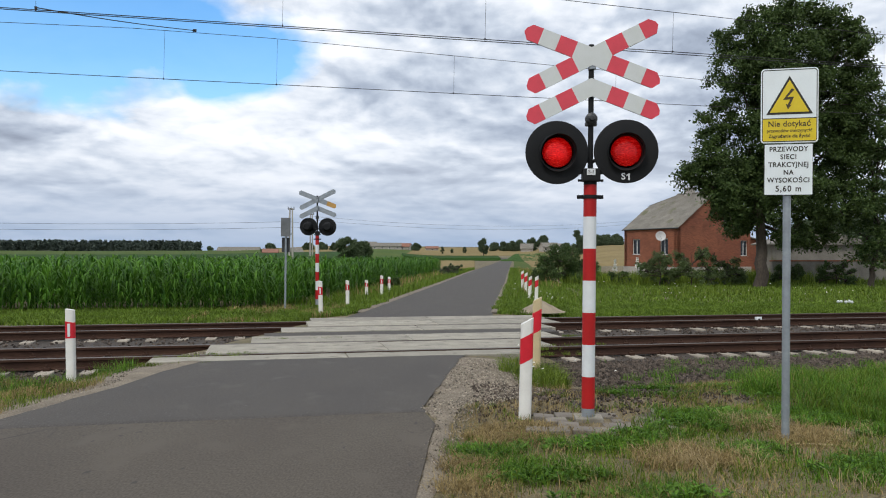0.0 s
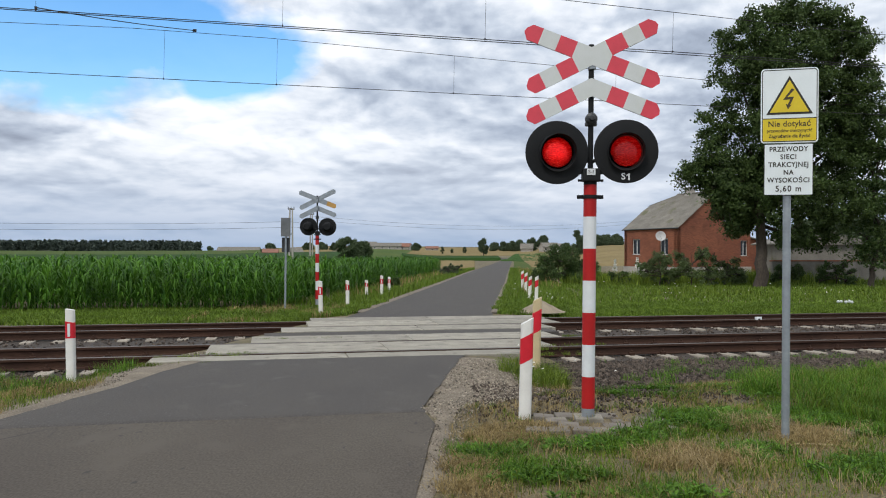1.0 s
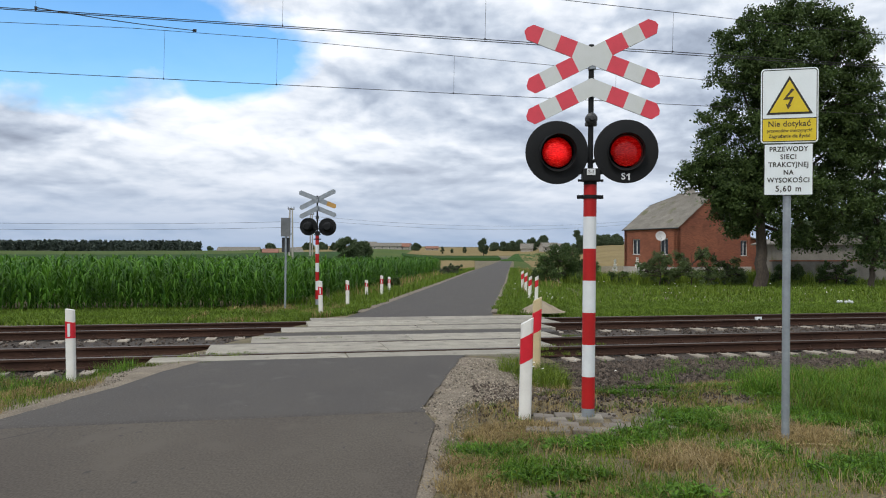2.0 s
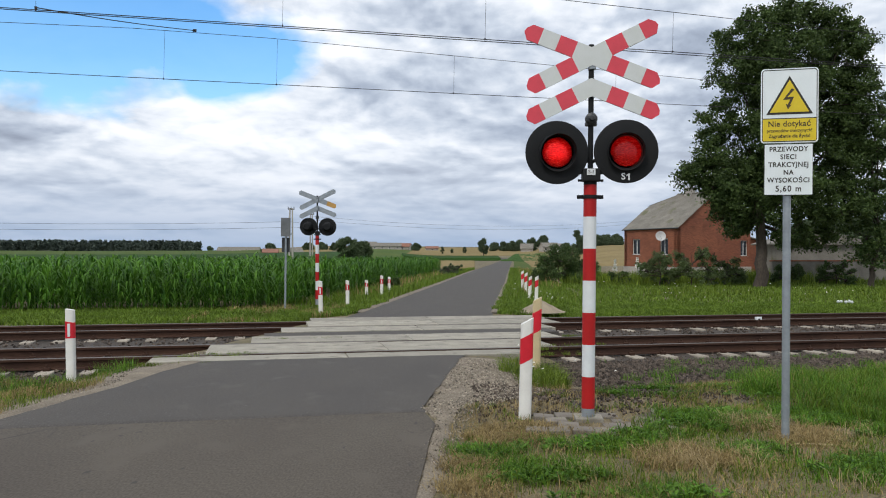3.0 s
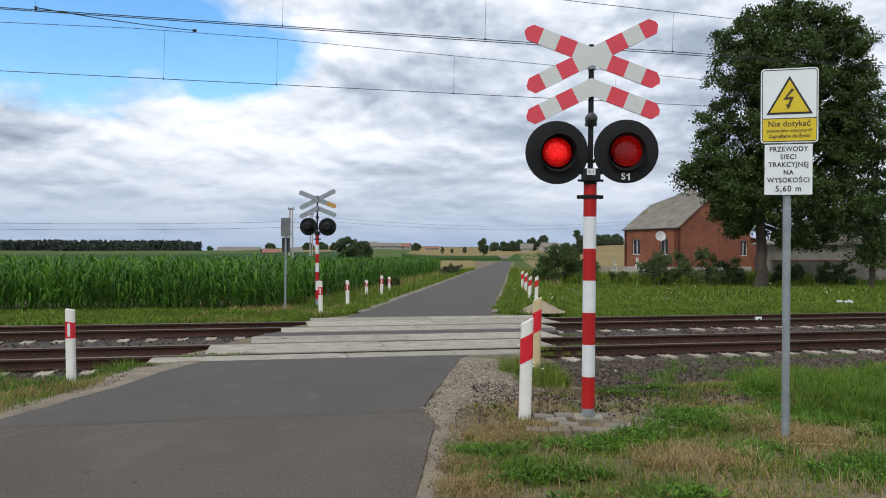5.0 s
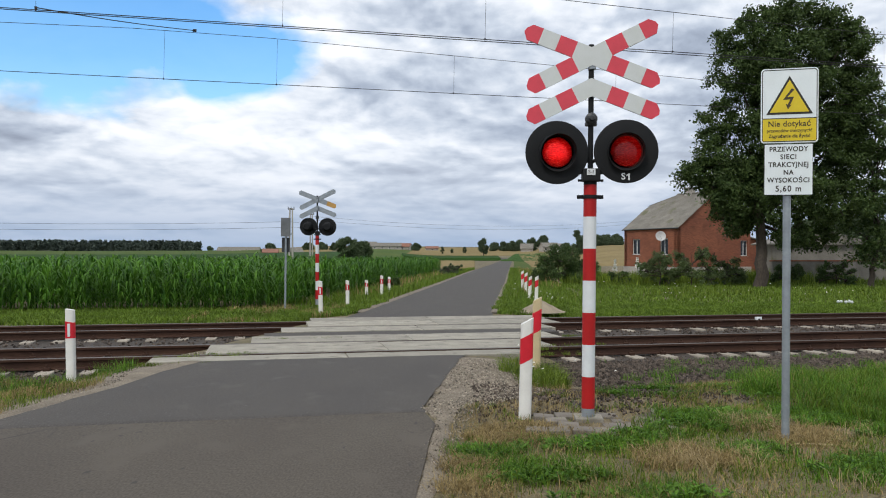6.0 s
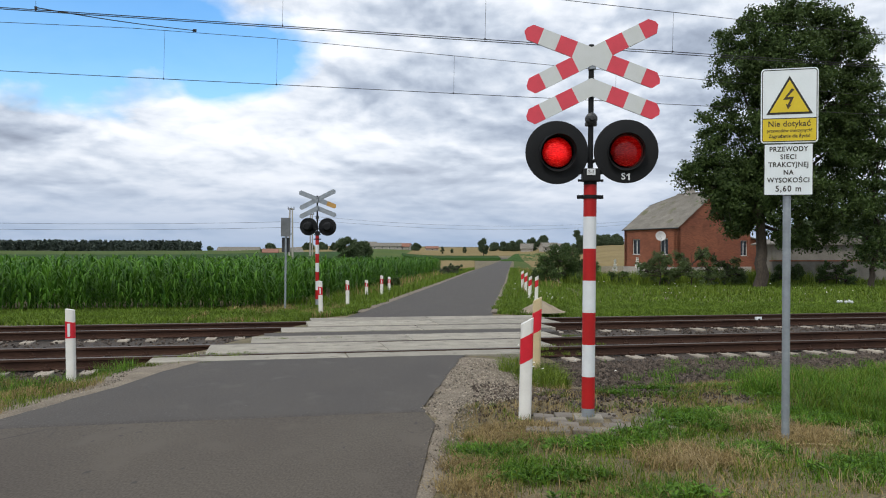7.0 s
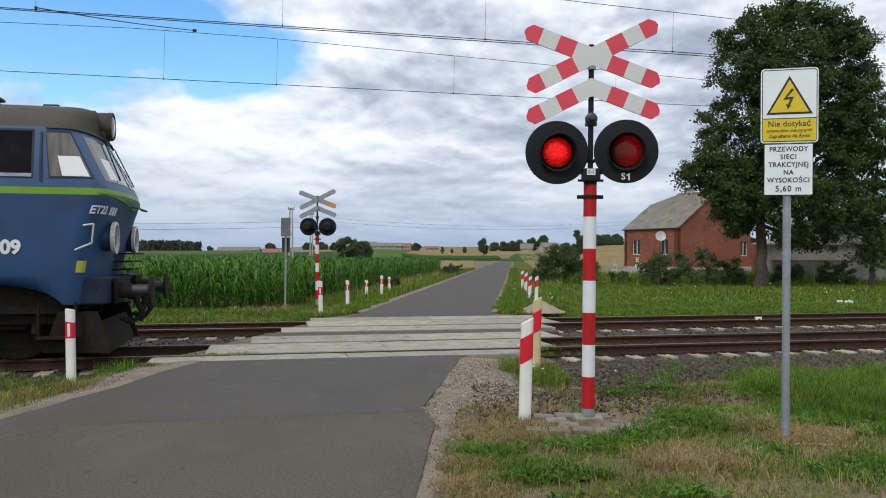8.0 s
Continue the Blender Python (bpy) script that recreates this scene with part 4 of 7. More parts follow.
def paver_pad():
    pad = thing("paver_pad", pose(1.42, 7.50, 0.045, 0, 0, -4), "worn grey concrete pavers round the signal foot", "paving", kind="structure")
    rnd = random.Random(3)
    me = None
    for i in range(6):
        for j in range(4):
            x, y = -0.55 + 0.205 * i + (0.1 if j % 2 else 0), -0.42 + 0.205 * j
            if abs(x - 0.0) < 0.16 and abs(y - 0.06) < 0.16:
                continue
            if rnd.random() < 0.12:
                continue
            if me is None:
                bm = bmesh.new()
                box(bm, -0.097, 0.097, -0.097, 0.097, -0.07, 0.0, 0.01)
                ob = part("paver", bm, M["paver"], pad)
                me = ob.data
            else:
                ob = new("paver", me)
                ob.parent = pad
            ob.matrix_basis = pose(x, y, -0.006 + rnd.uniform(-0.012, 0.008), rnd.uniform(-3, 3), rnd.uniform(-3, 3), rnd.uniform(-3, 3))
    for k in range(2):
        bm = bmesh.new()
        box(bm, -0.04, 0.04, -0.30, 0.30, -0.1, 0.0, 0.01)
        ob = part("edging", bm, M["paver"], pad, "narrow concrete edging stone")
        ob.matrix_basis = pose(0.66 + 0.01 * k, 0.22 - 0.62 * k, 0.012, 0, 2, 2)
    bm = bmesh.new()
    box(bm, -0.13, 0.13, -0.13, 0.13, -0.1, 0.012, 0.012)
    ob = part("footing", bm, M["concrete"], pad, "square concrete footing of the post")
    ob.matrix_basis = pose(-0.035, 0.06, 0.0)


paver_pad()


def heap(name, x, y, z, rx, ry, h, mat, label, category):
    bm = bmesh.new()
    rings = [[bm.verts.new((x, y, z + h))]]
    for k in range(1, 9):
        t = k / 8
        rings.append([bm.verts.new((x + rx * t * math.cos(a) * (1 + 0.12 * noise.noise(Vector((math.cos(a) * 2, math.sin(a) * 2, x)))), y + ry * t * math.sin(a), z - 0.05 + (h + 0.05) * (1 - t) ** 1.15 * (1 + 0.2 * noise.noise(Vector((a, t * 3, y)))))) for a in [2 * math.pi * i / 24 for i in range(24)]])
    for g, hh in zip(rings, rings[1:]):
        for i in range(24):
            j = (i + 1) % 24
            if len(g) == 1:
                bm.faces.new((g[0], hh[i], hh[j])).smooth = True
            else:
                bm.faces.new((g[i], hh[i], hh[j], g[j])).smooth = True
    ob = finish(name, bm, mat)
    tagged(ob, label, category)


heap("sand_heap", 2.86, 23.2, 0.0, 0.72, 0.7, 0.31, M["sand"], "pale heap of sand beside the far crossing slabs", "sand heap")


def shoulder_width(y):
    return 0.26 + 0.85 * smoothstep(7.5, 9.6, y) + 0.10 * noise.noise(Vector((y * 1.3, 0, 9))) + 0.06 * noise.noise(Vector((y * 4.1, 0, 2)))


def gravel_edge():
    """Gravel and dusty sand between the lane and the grass."""
    verts, faces = [], []
    k = 10
    ys = [3.5 + 0.12 * i for i in range(76)]
    for y in ys:
        cx, half = road_at(y)
        for i in range(k + 1):
            x = cx + half - 0.28 + (shoulder_width(y) + 0.18) * i / k
            verts.append((x, y, max(land(x, y), -0.15) + (0.014 + 0.008 * patchy(x, y) if x > cx + half - 0.03 and i < k else -0.05)))
    for j in range(len(ys) - 1):
        for i in range(k):
            b = j * (k + 1) + i
            faces.append((b, b + 1, b + k + 2, b + k + 1))
    ob = from_arrays("gravel_shoulder", verts, faces, M["gravel"])
    ob.data.shade_smooth()
    tagged(ob, "grey-brown gravel shoulder at the lane edge", "gravel", kind="structure")
    # the same on the other side, pale with sand, widening towards the slabs
    verts, faces = [], []
    edge = [(6.0, -4.5), (7.76, -4.35), (8.67, -4.22), (9.53, -3.99), (10.7, -3.92), (11.8, -3.68), (12.0, -3.66)]
    ys = [6.0 + 0.12 * i for i in range(50)]
    for y in ys:
        for (ya, xa), (yb, xb) in zip(edge, edge[1:]):
            if ya <= y <= yb + 1e-6:
                inner = xa + (xb - xa) * (y - ya) / (yb - ya)
        inner += 0.05 * noise.noise(Vector((y * 2.6, 4.0, 1.0))) + 0.03 * noise.noise(Vector((y * 7.0, 1.0, 6.0)))
        wide = 0.34 + 0.6 * smoothstep(9.8, 11.2, y) + 0.1 * noise.noise(Vector((y * 1.4, 2.0, 3.0)))
        for i in range(k + 1):
            x = inner + (0.14 if i == 0 else 0.0) - wide * max(0, i - 1) / (k - 1)
            verts.append((x, y, -0.014 if i == 0 else 0.006 if i == 1 else max(land(x, y) + 0.012, 0.008 - 0.10 * smoothstep(2, 10, i)) + 0.008 * patchy(x, y)))
    for j in range(len(ys) - 1):
        for i in range(k):
            b = j * (k + 1) + i
            faces.append((b + 1, b, b + k + 1, b + k + 2))
    ob = from_arrays("gravel_shoulder", verts, faces, M["gravel"])
    ob.data.shade_smooth()
    tagged(ob, "sandy gravel shoulder beside the crossing slabs", "gravel", kind="structure")
    rnd = random.Random(9)
    shape = [(1, 0, 0), (-1, 0, 0), (0, 1, 0), (0, -1, 0), (0, 0, 1), (0, 0, -1)]
    tri = [(0, 2, 4), (2, 1, 4), (1, 3, 4), (3, 0, 4), (2, 0, 5), (1, 2, 5), (3, 1, 5), (0, 3, 5)]
    verts, faces = [], []
    for _ in range(8500):
        y = 4.6 + 7.7 * rnd.random() ** 0.5
        cx, half = road_at(y)
        x = cx + half - 0.05 + shoulder_width(y) * (rnd.random() ** 0.8 * 1.25)
        if rnd.random() < 0.13:
            y += 1.0
            cx, half = road_at(y)
            x = cx - half - (0.35 + 0.5 * smoothstep(10, 11.5, y)) * rnd.random() + 0.05
        if y < 8 and rnd.random() < 0.55:
            continue
        r = rnd.uniform(0.004, 0.019) * (1 if y > 8 else 0.7)
        i0 = len(verts)
        turn = Euler((rnd.uniform(0, 6), rnd.uniform(0, 6), rnd.uniform(0, 6))).to_matrix()
        z = max(land(x, y), -0.15) + 0.016
        for p in shape:
            v = turn @ Vector((p[0] * r * rnd.uniform(0.7, 1.2), p[1] * r * rnd.uniform(0.6, 1), p[2] * r * rnd.uniform(0.5, 1)))
            verts.append((x + v.x, y + v.y, z + v.z))
        faces.extend(tuple(i0 + q for q in t) for t in tri)
    ob = from_arrays("gravel", verts, faces, M["gravel_stone"])
    tagged(ob, "loose grey and pale gravel stones", "gravel", kind="stuff")
    # dark stones spilt from the ballast round the signal
    verts, faces = [], []
    for _ in range(5200):
        x, y = rnd.uniform(0.35, 3.6), rnd.uniform(6.7, 10.0)
        if across(x, y) < 7.0 + 0.6 * patchy(x * 0.4, y * 0.4) or rnd.random() > 0.25 + 0.75 * smoothstep(7.0, 9.3, across(x, y)):
            continue
        r = rnd.uniform(0.008, 0.034)
        i0 = len(verts)
        turn = Euler((rnd.uniform(0, 6), rnd.uniform(0, 6), rnd.uniform(0, 6))).to_matrix()
        z = land(x, y) + 0.4 * r
        for p in shape:
            v = turn @ Vector((p[0] * r * rnd.uniform(0.7, 1.2), p[1] * r * rnd.uniform(0.6, 1), p[2] * r * rnd.uniform(0.5, 1)))
            verts.append((x + v.x, y + v.y, z + v.z))
        faces.extend(tuple(i0 + q for q in t) for t in tri)
    ob = from_arrays("ballast_stones", verts, faces, M["stone"])
    tagged(ob, "dark ballast stones spilt over bare soil", "stones", kind="stuff")


def patchy(x, y):
    return noise.noise(Vector((x * 3, y * 3, 0.5)))


def litter():
    bm = bmesh.new()
    for k in range(5):
        x0 = 1.5 * k / 5
        lathe(bm, [(0.0, -0.06), (0.05, -0.03), (0.055, 0.01), (0.03, 0.05), (0.0, 0.06)], pose(0.13 * k, 0.05 * math.sin(k * 2), 0.05 + 0.03 * math.sin(k * 3), 70, 20 * k, 40 * k), 8)
    ob = finish("plastic_litter", bm, M["white_paint"])
    ob.matrix_basis = pose(by_view_x(1483, 28.6), 28.6, land(by_view_x(1483, 28.6), 28.6) + 0.16)
    tagged(ob, "crumpled white plastic litter in the grass", "litter")
    mk = thing("track_marker", TRACK @ pose(11.95, 17.66, -0.19, 0, 0, 0), "small white and black track marker plate", "marker")
    bm = bmesh.new()
    box(bm, -0.085, 0.085, -0.03, 0.03, 0.19, 0.262, 0.008)
    part("plate", bm, M["white_paint"], mk)
    bm = bmesh.new()
    box(bm, -0.04, 0.04, -0.02, 0.02, -0.02, 0.188, 0.005)
    part("foot", bm, M["rust"], mk)
    bm = bmesh.new()
    box(bm, -0.03, 0.03, -0.036, -0.031, 0.195, 0.22, 0.0)
    part("dark_bar", bm, M["black"], mk)
    bm = bmesh.new()
    pts = [(2.86, 6.42, 0.065), (2.96, 6.38, 0.075), (3.06, 6.39, 0.068), (3.13, 6.36, 0.07)]
    for p, q in zip(pts, pts[1:]):
        tube(bm, p, q, 0.007, 0.006, sides=6)
    tagged(finish("twig", bm, M["cream"]), "dry pale twig lying at the pole foot", "twig")


def by_view_x(px, d):
    return (px - 784) / 1400 * d


litter()
M["gravel_stone"] = material("gravel_stone", (0.30, 0.26, 0.205), (0.17, 0.145, 0.112), 8, 0.9, fine=60, bump=0.1, spread=0.2, island=0.75)
gravel_edge()


# ---------- plants ----------
def blade_mesh(name, pts, height, width, lean, mat, rng, label, category):
    """Many grass blades in one mesh: each is a tapered, bent strip."""
    n = len(pts)
    h = height * rng.uniform(0.55, 1.25, n)
    w = width * rng.uniform(0.7, 1.3, n)
    turn = rng.uniform(0, 2 * np.pi, n)
    bend = rng.uniform(0.1, 1.0, n) * lean
    way = rng.uniform(0, 2 * np.pi, n)
    side = np.stack([np.cos(turn), np.sin(turn), 0 * turn], 1) * w[:, None] / 2
    out = np.stack([np.cos(way), np.sin(way), 0 * way], 1)
    up = np.array([0, 0, 1.0])
    mid = pts + out * (h * bend * 0.3)[:, None] + up * (h * 0.6)[:, None]
    tip = pts + out * (h * bend)[:, None] + up * (h * (1 - 0.25 * bend))[:, None]
    v = np.stack([pts - side, pts + side, mid + side * 0.8, mid - side * 0.8, tip], 1).reshape(-1, 3)
    i = np.arange(n) * 5
    quads = np.stack([i, i + 1, i + 2, i + 3], 1)
    tris = np.stack([i + 3, i + 2, i + 4], 1)
    return raw_mesh(name, v, quads, tris, mat, label, category)


def raw_mesh(name, v, quads, tris, mat, label="", category="", parent=None, kind="stuff"):
    me = bpy.data.meshes.new(name)
    nq, nt = len(quads), len(tris)
    me.vertices.add(len(v))
    me.vertices.foreach_set("co", np.ascontiguousarray(v, dtype=np.float32).ravel())
    loops = np.concatenate([np.asarray(quads).ravel(), np.asarray(tris).ravel()]).astype(np.int32)
    me.loops.add(len(loops))
    me.loops.foreach_set("vertex_index", loops)
    me.polygons.add(nq + nt)
    starts = np.concatenate([np.arange(nq) * 4, nq * 4 + np.arange(nt) * 3]).astype(np.int32)
    me.polygons.foreach_set("loop_start", starts)
    me.update(calc_edges=True)
    me.validate()
    me.materials.append(mat)
    ob = new(name, me)
    if parent:
        ob.parent = parent
    if label:
        tagged(ob, label, category, kind=kind)
    return ob


def grass_points(count, rect, rng, keep):
    x0, x1, y0, y1 = rect
    pts = []
    while len(pts) < count:
        for x, y in zip(rng.uniform(x0, x1, 4000), rng.uniform(y0, y1, 4000)):
            if keep(x, y):
                pts.append((x, y, land(x, y) - 0.01))
                if len(pts) >= count:
                    break
    return np.array(pts)


def patch(x, y, s, k):
    return noise.noise(Vector((x * s, y * s, k)))


def off_road(x, y, margin):
    cx, half = road_at(y)
    return abs(x - cx) > half + margin


def near_right(x, y):
    if across(x, y) > 9.85 + 0.5 * patch(x, y, 0.8, 3) + 0.5 * smoothstep(4.0, 6.0, x):
        return False
    if not off_road(x, y, shoulder_width(y) - 0.12 + 0.25 * patch(x, y, 2.0, 1)):
        return False
    if 0.85 < x < 2.05 and 7.0 < y < 7.95:
        return patch(x, y, 3.0, 5) > 0.35
    if across(x, y) > 8.0 and x < 2.7:
        return patch(x, y, 1.2, 8) > 0.12
    return True


M["grass"] = leafy("grass_green", (0.05, 0.088, 0.008), (0.19, 0.26, 0.03))
M["grass_lush"] = leafy("grass_lush", (0.034, 0.092, 0.008), (0.155, 0.29, 0.028))
M["grass_dry"] = leafy("grass_dry", (0.17, 0.123, 0.05), (0.39, 0.295, 0.13), through_light=0.15)
M["straw"] = leafy("straw", (0.26, 0.20, 0.10), (0.48, 0.38, 0.21), through_light=0.15)
M["weed"] = leafy("weed_leaf", (0.03, 0.09, 0.009), (0.14, 0.28, 0.03))
M["verge"] = leafy("verge_grass", (0.07, 0.12, 0.011), (0.165, 0.25, 0.03))
M["flower"] = leafy("flower_white", (0.6, 0.6, 0.55), (0.8, 0.8, 0.75), through_light=0.1)

# stands of plants on the near verge: (x, y, half width, half depth)
HAY = [(0.62, 7.0, 0.5, 0.45), (0.18, 5.6, 0.25, 0.8), (1.85, 5.95, 0.4, 0.36), (3.1, 6.6, 0.3, 0.5), (2.75, 7.2, 0.25, 0.3), (4.3, 6.6, 0.35, 0.4), (1.1, 5.1, 0.3, 0.2)]
BARE = [(1.05, 7.0, 0.45, 0.2), (1.1, 8.5, 0.9, 0.75), (3.05, 8.4, 0.25, 0.35), (2.3, 8.0, 0.25, 0.2), (0.35, 7.6, 0.3, 0.5)]
LUSH = [(0.25, 6.35, 0.3, 0.3), (0.7, 5.75, 0.5, 0.35), (1.2, 6.55, 0.6, 0.25), (1.8, 6.85, 0.45, 0.3), (2.5, 7.4, 0.7, 0.5), (2.4, 6.2, 0.35, 0.3), (3.5, 7.5, 0.4, 0.6), (4.8, 9.0, 1.5, 1.3), (4.0, 7.4, 0.7, 0.7), (3.4, 5.6, 0.8, 0.4), (5.6, 8.0, 1.5, 1.4), (1.3, 5.1, 0.5, 0.2), (2.3, 9.0, 0.5, 0.5)]
TALL = [(4.9, 9.2, 1.3, 1.0), (4.1, 7.8, 0.5, 0.6), (6.0, 9.6, 1.5, 1.5)]


def stand(spots, x, y):
    """How deep inside a stand of plants a place lies: 1 in its heart, below 0 outside."""
    best = -1.0
    for cx, cy, rx, ry in spots:
        if abs(x - cx) < 2 * rx and abs(y - cy) < 2 * ry:
            best = max(best, 1 - ((x - cx) / rx) ** 2 - ((y - cy) / ry) ** 2)
    return best * 0.75 + 0.85 * patch(x, y, 2.6, 17) + 0.6 * patch(x, y, 7.0, 19)


def tufts(name, spots, each, spread, height, width, lean, mat, rng, label):
    near = np.repeat(spots, each, axis=0)
    near[:, :2] += rng.normal(size=(len(near), 2)) * spread
    near[:, 2] = np.maximum(near[:, 2], -0.2)
    return blade_mesh(name, near, height, width, lean, mat, rng, label, "grass")


def plant_grass():
    rng = np.random.default_rng(11)
    green = grass_points(40000, (0.2, 9.5, 4.2, 12.5), rng, lambda x, y: near_right(x, y) and stand(BARE, x, y) < 0.1 and stand(HAY, x, y) < 0.3 and patch(x, y, 1.3, 0) + 0.5 * patch(x, y, 4.0, 9) > -0.15)
    blade_mesh("grass", green, 0.085, 0.006, 1.0, M["grass"], rng, "short green verge grass with bare patches", "grass")
    lush = grass_points(1000, (0.0, 8.5, 4.2, 11.5), rng, lambda x, y: near_right(x, y) and stand(LUSH, x, y) > 0.0)
    tufts("grass", lush, 30, 0.055, 0.115, 0.007, 1.4, M["grass_lush"], rng, "lush green grass tufts on the verge")
    tall = grass_points(250, (3.2, 9.0, 6.5, 11.8), rng, lambda x, y: near_right(x, y) and stand(TALL, x, y) > 0.0)
    tufts("grass", tall[:150], 44, 0.07, 0.26, 0.007, 1.2, M["grass_lush"], rng, "long green grass by the sign")
    tufts("grass", tall[150:], 44, 0.08, 0.24, 0.006, 1.4, M["grass"], rng, "long green grass by the sign")
    tufts("grass", tall[:60] + np.array([0.05, 0.04, 0.0]), 16, 0.08, 0.27, 0.004, 1.0, M["grass_dry"], rng, "dry stems among the long grass")
    dry = grass_points(330, (0.0, 6.5, 4.2, 9.5), rng, lambda x, y: off_road(x, y, 0.12) and stand(HAY, x, y) > 0.15)
    tufts("grass", dry, 42, 0.06, 0.10, 0.005, 1.9, M["grass_dry"], rng, "flattened dry brown grass and hay")
    dry = grass_points(44, (0.9, 4.8, 4.8, 7.4), rng, lambda x, y: stand(HAY[2:6], x, y) > -0.35)
    tufts("grass", dry, 34, 0.07, 0.15, 0.004, 1.7, M["straw"], rng, "pale standing straw tufts")
    dry = grass_points(9000, (0.0, 8.0, 4.2, 11.0), rng, lambda x, y: near_right(x, y) and patch(x, y, 1.3, 4) > 0.0 and stand(LUSH, x, y) < 0.3)
    blade_mesh("grass", dry, 0.11, 0.005, 1.3, M["grass_dry"], rng, "dry straw-coloured grass and hay", "grass")
    tuft = grass_points(1700, (0.5, 2.2, 9.4, 12.4), rng, lambda x, y: off_road(x, y, 0.4) and (x - 1.22) ** 2 / 0.32 + (y - 10.9) ** 2 / 1.7 < 0.55 + 0.9 * patch(x, y, 1.8, 6))
    tuft[:, 2] = np.maximum(tuft[:, 2], -0.16)
    blade_mesh("grass", tuft, 0.27, 0.007, 1.4, M["grass"], rng, "weedy tuft of grass at the yellowed post", "grass")
    # left verge
    left = grass_points(13000, (-12, -3.9, 7.0, 13.2), rng, lambda x, y: off_road(x, y, 0.25 + 0.5 * smoothstep(9.6, 11.0, y) + 0.2 * patch(x, y, 1.5, 3)) and across(x, y) < 12.2 + 0.3 * patch(x, y, 1, 1) and patch(x, y, 0.9, 6) > -0.33)
    left[:, 2] = np.maximum(left[:, 2], -0.2)
    blade_mesh("grass", left, 0.105, 0.007, 1.2, M["grass"], rng, "green verge grass beside the lane", "grass")
    dry = grass_points(13000, (-12, -3.7, 7.0, 12.8), rng, lambda x, y: off_road(x, y, 0.16 + 0.4 * smoothstep(9.6, 11.0, y) + 0.2 * patch(x, y, 1.5, 3)) and across(x, y) < 12.0 and patch(x, y, 1.1, 9) > -0.05)
    dry[:, 2] = np.maximum(dry[:, 2], -0.2)
    blade_mesh("grass", dry, 0.12, 0.006, 1.3, M["grass_dry"], rng, "dry straw-coloured grass and hay", "grass")
    # tufts in the ballast
    shoulder = grass_points(3800, (2.6, 12, 10.0, 14.5), rng, lambda x, y: 9.9 < across(x, y) < 12.3 and patch(x, y, 0.9, 12) > 0.22)
    shoulder[:, 2] = np.maximum(shoulder[:, 2], -0.25)
    blade_mesh("grass", shoulder, 0.15, 0.008, 0.9, M["weed"], rng, "green weeds growing in the ballast shoulder", "grass")
    # beyond the railway
    verge = grass_points(85000, (-26, 22, 20.5, 30), rng, lambda x, y: across(x, y) > 21.2 + 0.4 * patch(x, y, 0.7, 2) and off_road(x, y, 0.1 + 0.25 * patch(x, y, 0.9, 2)) and (x > 0 or across(x, y) < 28))
    blade_mesh("grass", verge, 0.17, 0.026, 1.1, M["verge"], rng, "bright green verge grass beyond the tracks", "grass")
    side = grass_points(26000, (-8, 14, 28, 95), rng, lambda x, y: 0.15 < abs(x - road_at(y)[0]) - road_at(y)[1] < 3.6 + 2 * patch(x, y, 0.2, 3))
    blade_mesh("grass", side, 0.36, 0.03, 0.8, M["verge"], rng, "tall verge grass along the lane", "grass")
    tall = grass_points(700, (-7, 12, 30, 95), rng, lambda x, y: 1.0 < abs(x - road_at(y)[0]) - road_at(y)[1] < 3.0 and patch(x, y, 0.25, 7) > 0.0)
    blade_mesh("grass", tall, 0.6, 0.03, 0.6, M["grass_dry"], rng, "tall dry grass stems along the lane", "grass")
    meadow = grass_points(75000, (6, 46, 27, 62), rng, lambda x, y: x > 0.095 * y + 3)
    blade_mesh("grass", meadow, 0.18, 0.05, 1.1, M["verge"], rng, "green meadow grass before the brick house", "grass")
    wild = grass_points(5000, (8, 46, 34, 66), rng, lambda x, y: x > 0.095 * y + 4 and patch(x, y, 0.2, 5) > 0.05)
    blade_mesh("grass", wild, 0.42, 0.035, 0.8, M["grass"], rng, "unmown meadow tufts before the brick house", "grass")
    brown = grass_points(1100, (-7, -3.0, 21, 27), rng, lambda x, y: off_road(x, y, 0.05) and patch(x, y, 0.6, 4) > 0.1 and across(x, y) > 21.2)
    blade_mesh("grass", brown, 0.25, 0.015, 1.0, M["grass_dry"], rng, "dry brown stems beside the far signal", "grass")
    litter = grass_points(17000, (0.0, 8.0, 4.2, 10.4), rng, lambda x, y: off_road(x, y, shoulder_width(y) - 0.05 + 0.3 * patch(x, y, 2.0, 1)) and across(x, y) < 10.0 and (stand(HAY, x, y) > -0.2 or stand(LUSH, x, y) < 0.0))
    blade_mesh("grass", litter, 0.05, 0.006, 2.2, M["grass_dry"], rng, "short dead grass and litter over the soil", "grass")
    low = grass_points(22000, (0.0, 8.0, 4.2, 10.2), rng, lambda x, y: near_right(x, y) and stand(HAY, x, y) < 0.4 and stand(BARE, x, y) < 0.2 and patch(x, y, 1.6, 31) > -0.15)
    blade_mesh("grass", low, 0.06, 0.006, 1.4, M["grass"], rng, "short green grass over the soil", "grass")
    # single tufts of longer grass and of straw
    for count, rect, h, w, mat, spread, label in ((60, (-8.5, -4.2, 7.6, 11.6), 0.22, 0.007, "grass_lush", 0.06, "green grass tufts by the lane"), (50, (2.6, 9.0, 10.2, 13.0), 0.16, 0.008, "grass_lush", 0.08, "green tufts in the ballast shoulder")):
        spots = grass_points(count, rect, rng, lambda x, y: off_road(x, y, 0.5) and across(x, y) < 12.2 and not (0.85 < x < 2.0 and 7.0 < y < 7.9))
        near = np.repeat(spots, 46, axis=0)
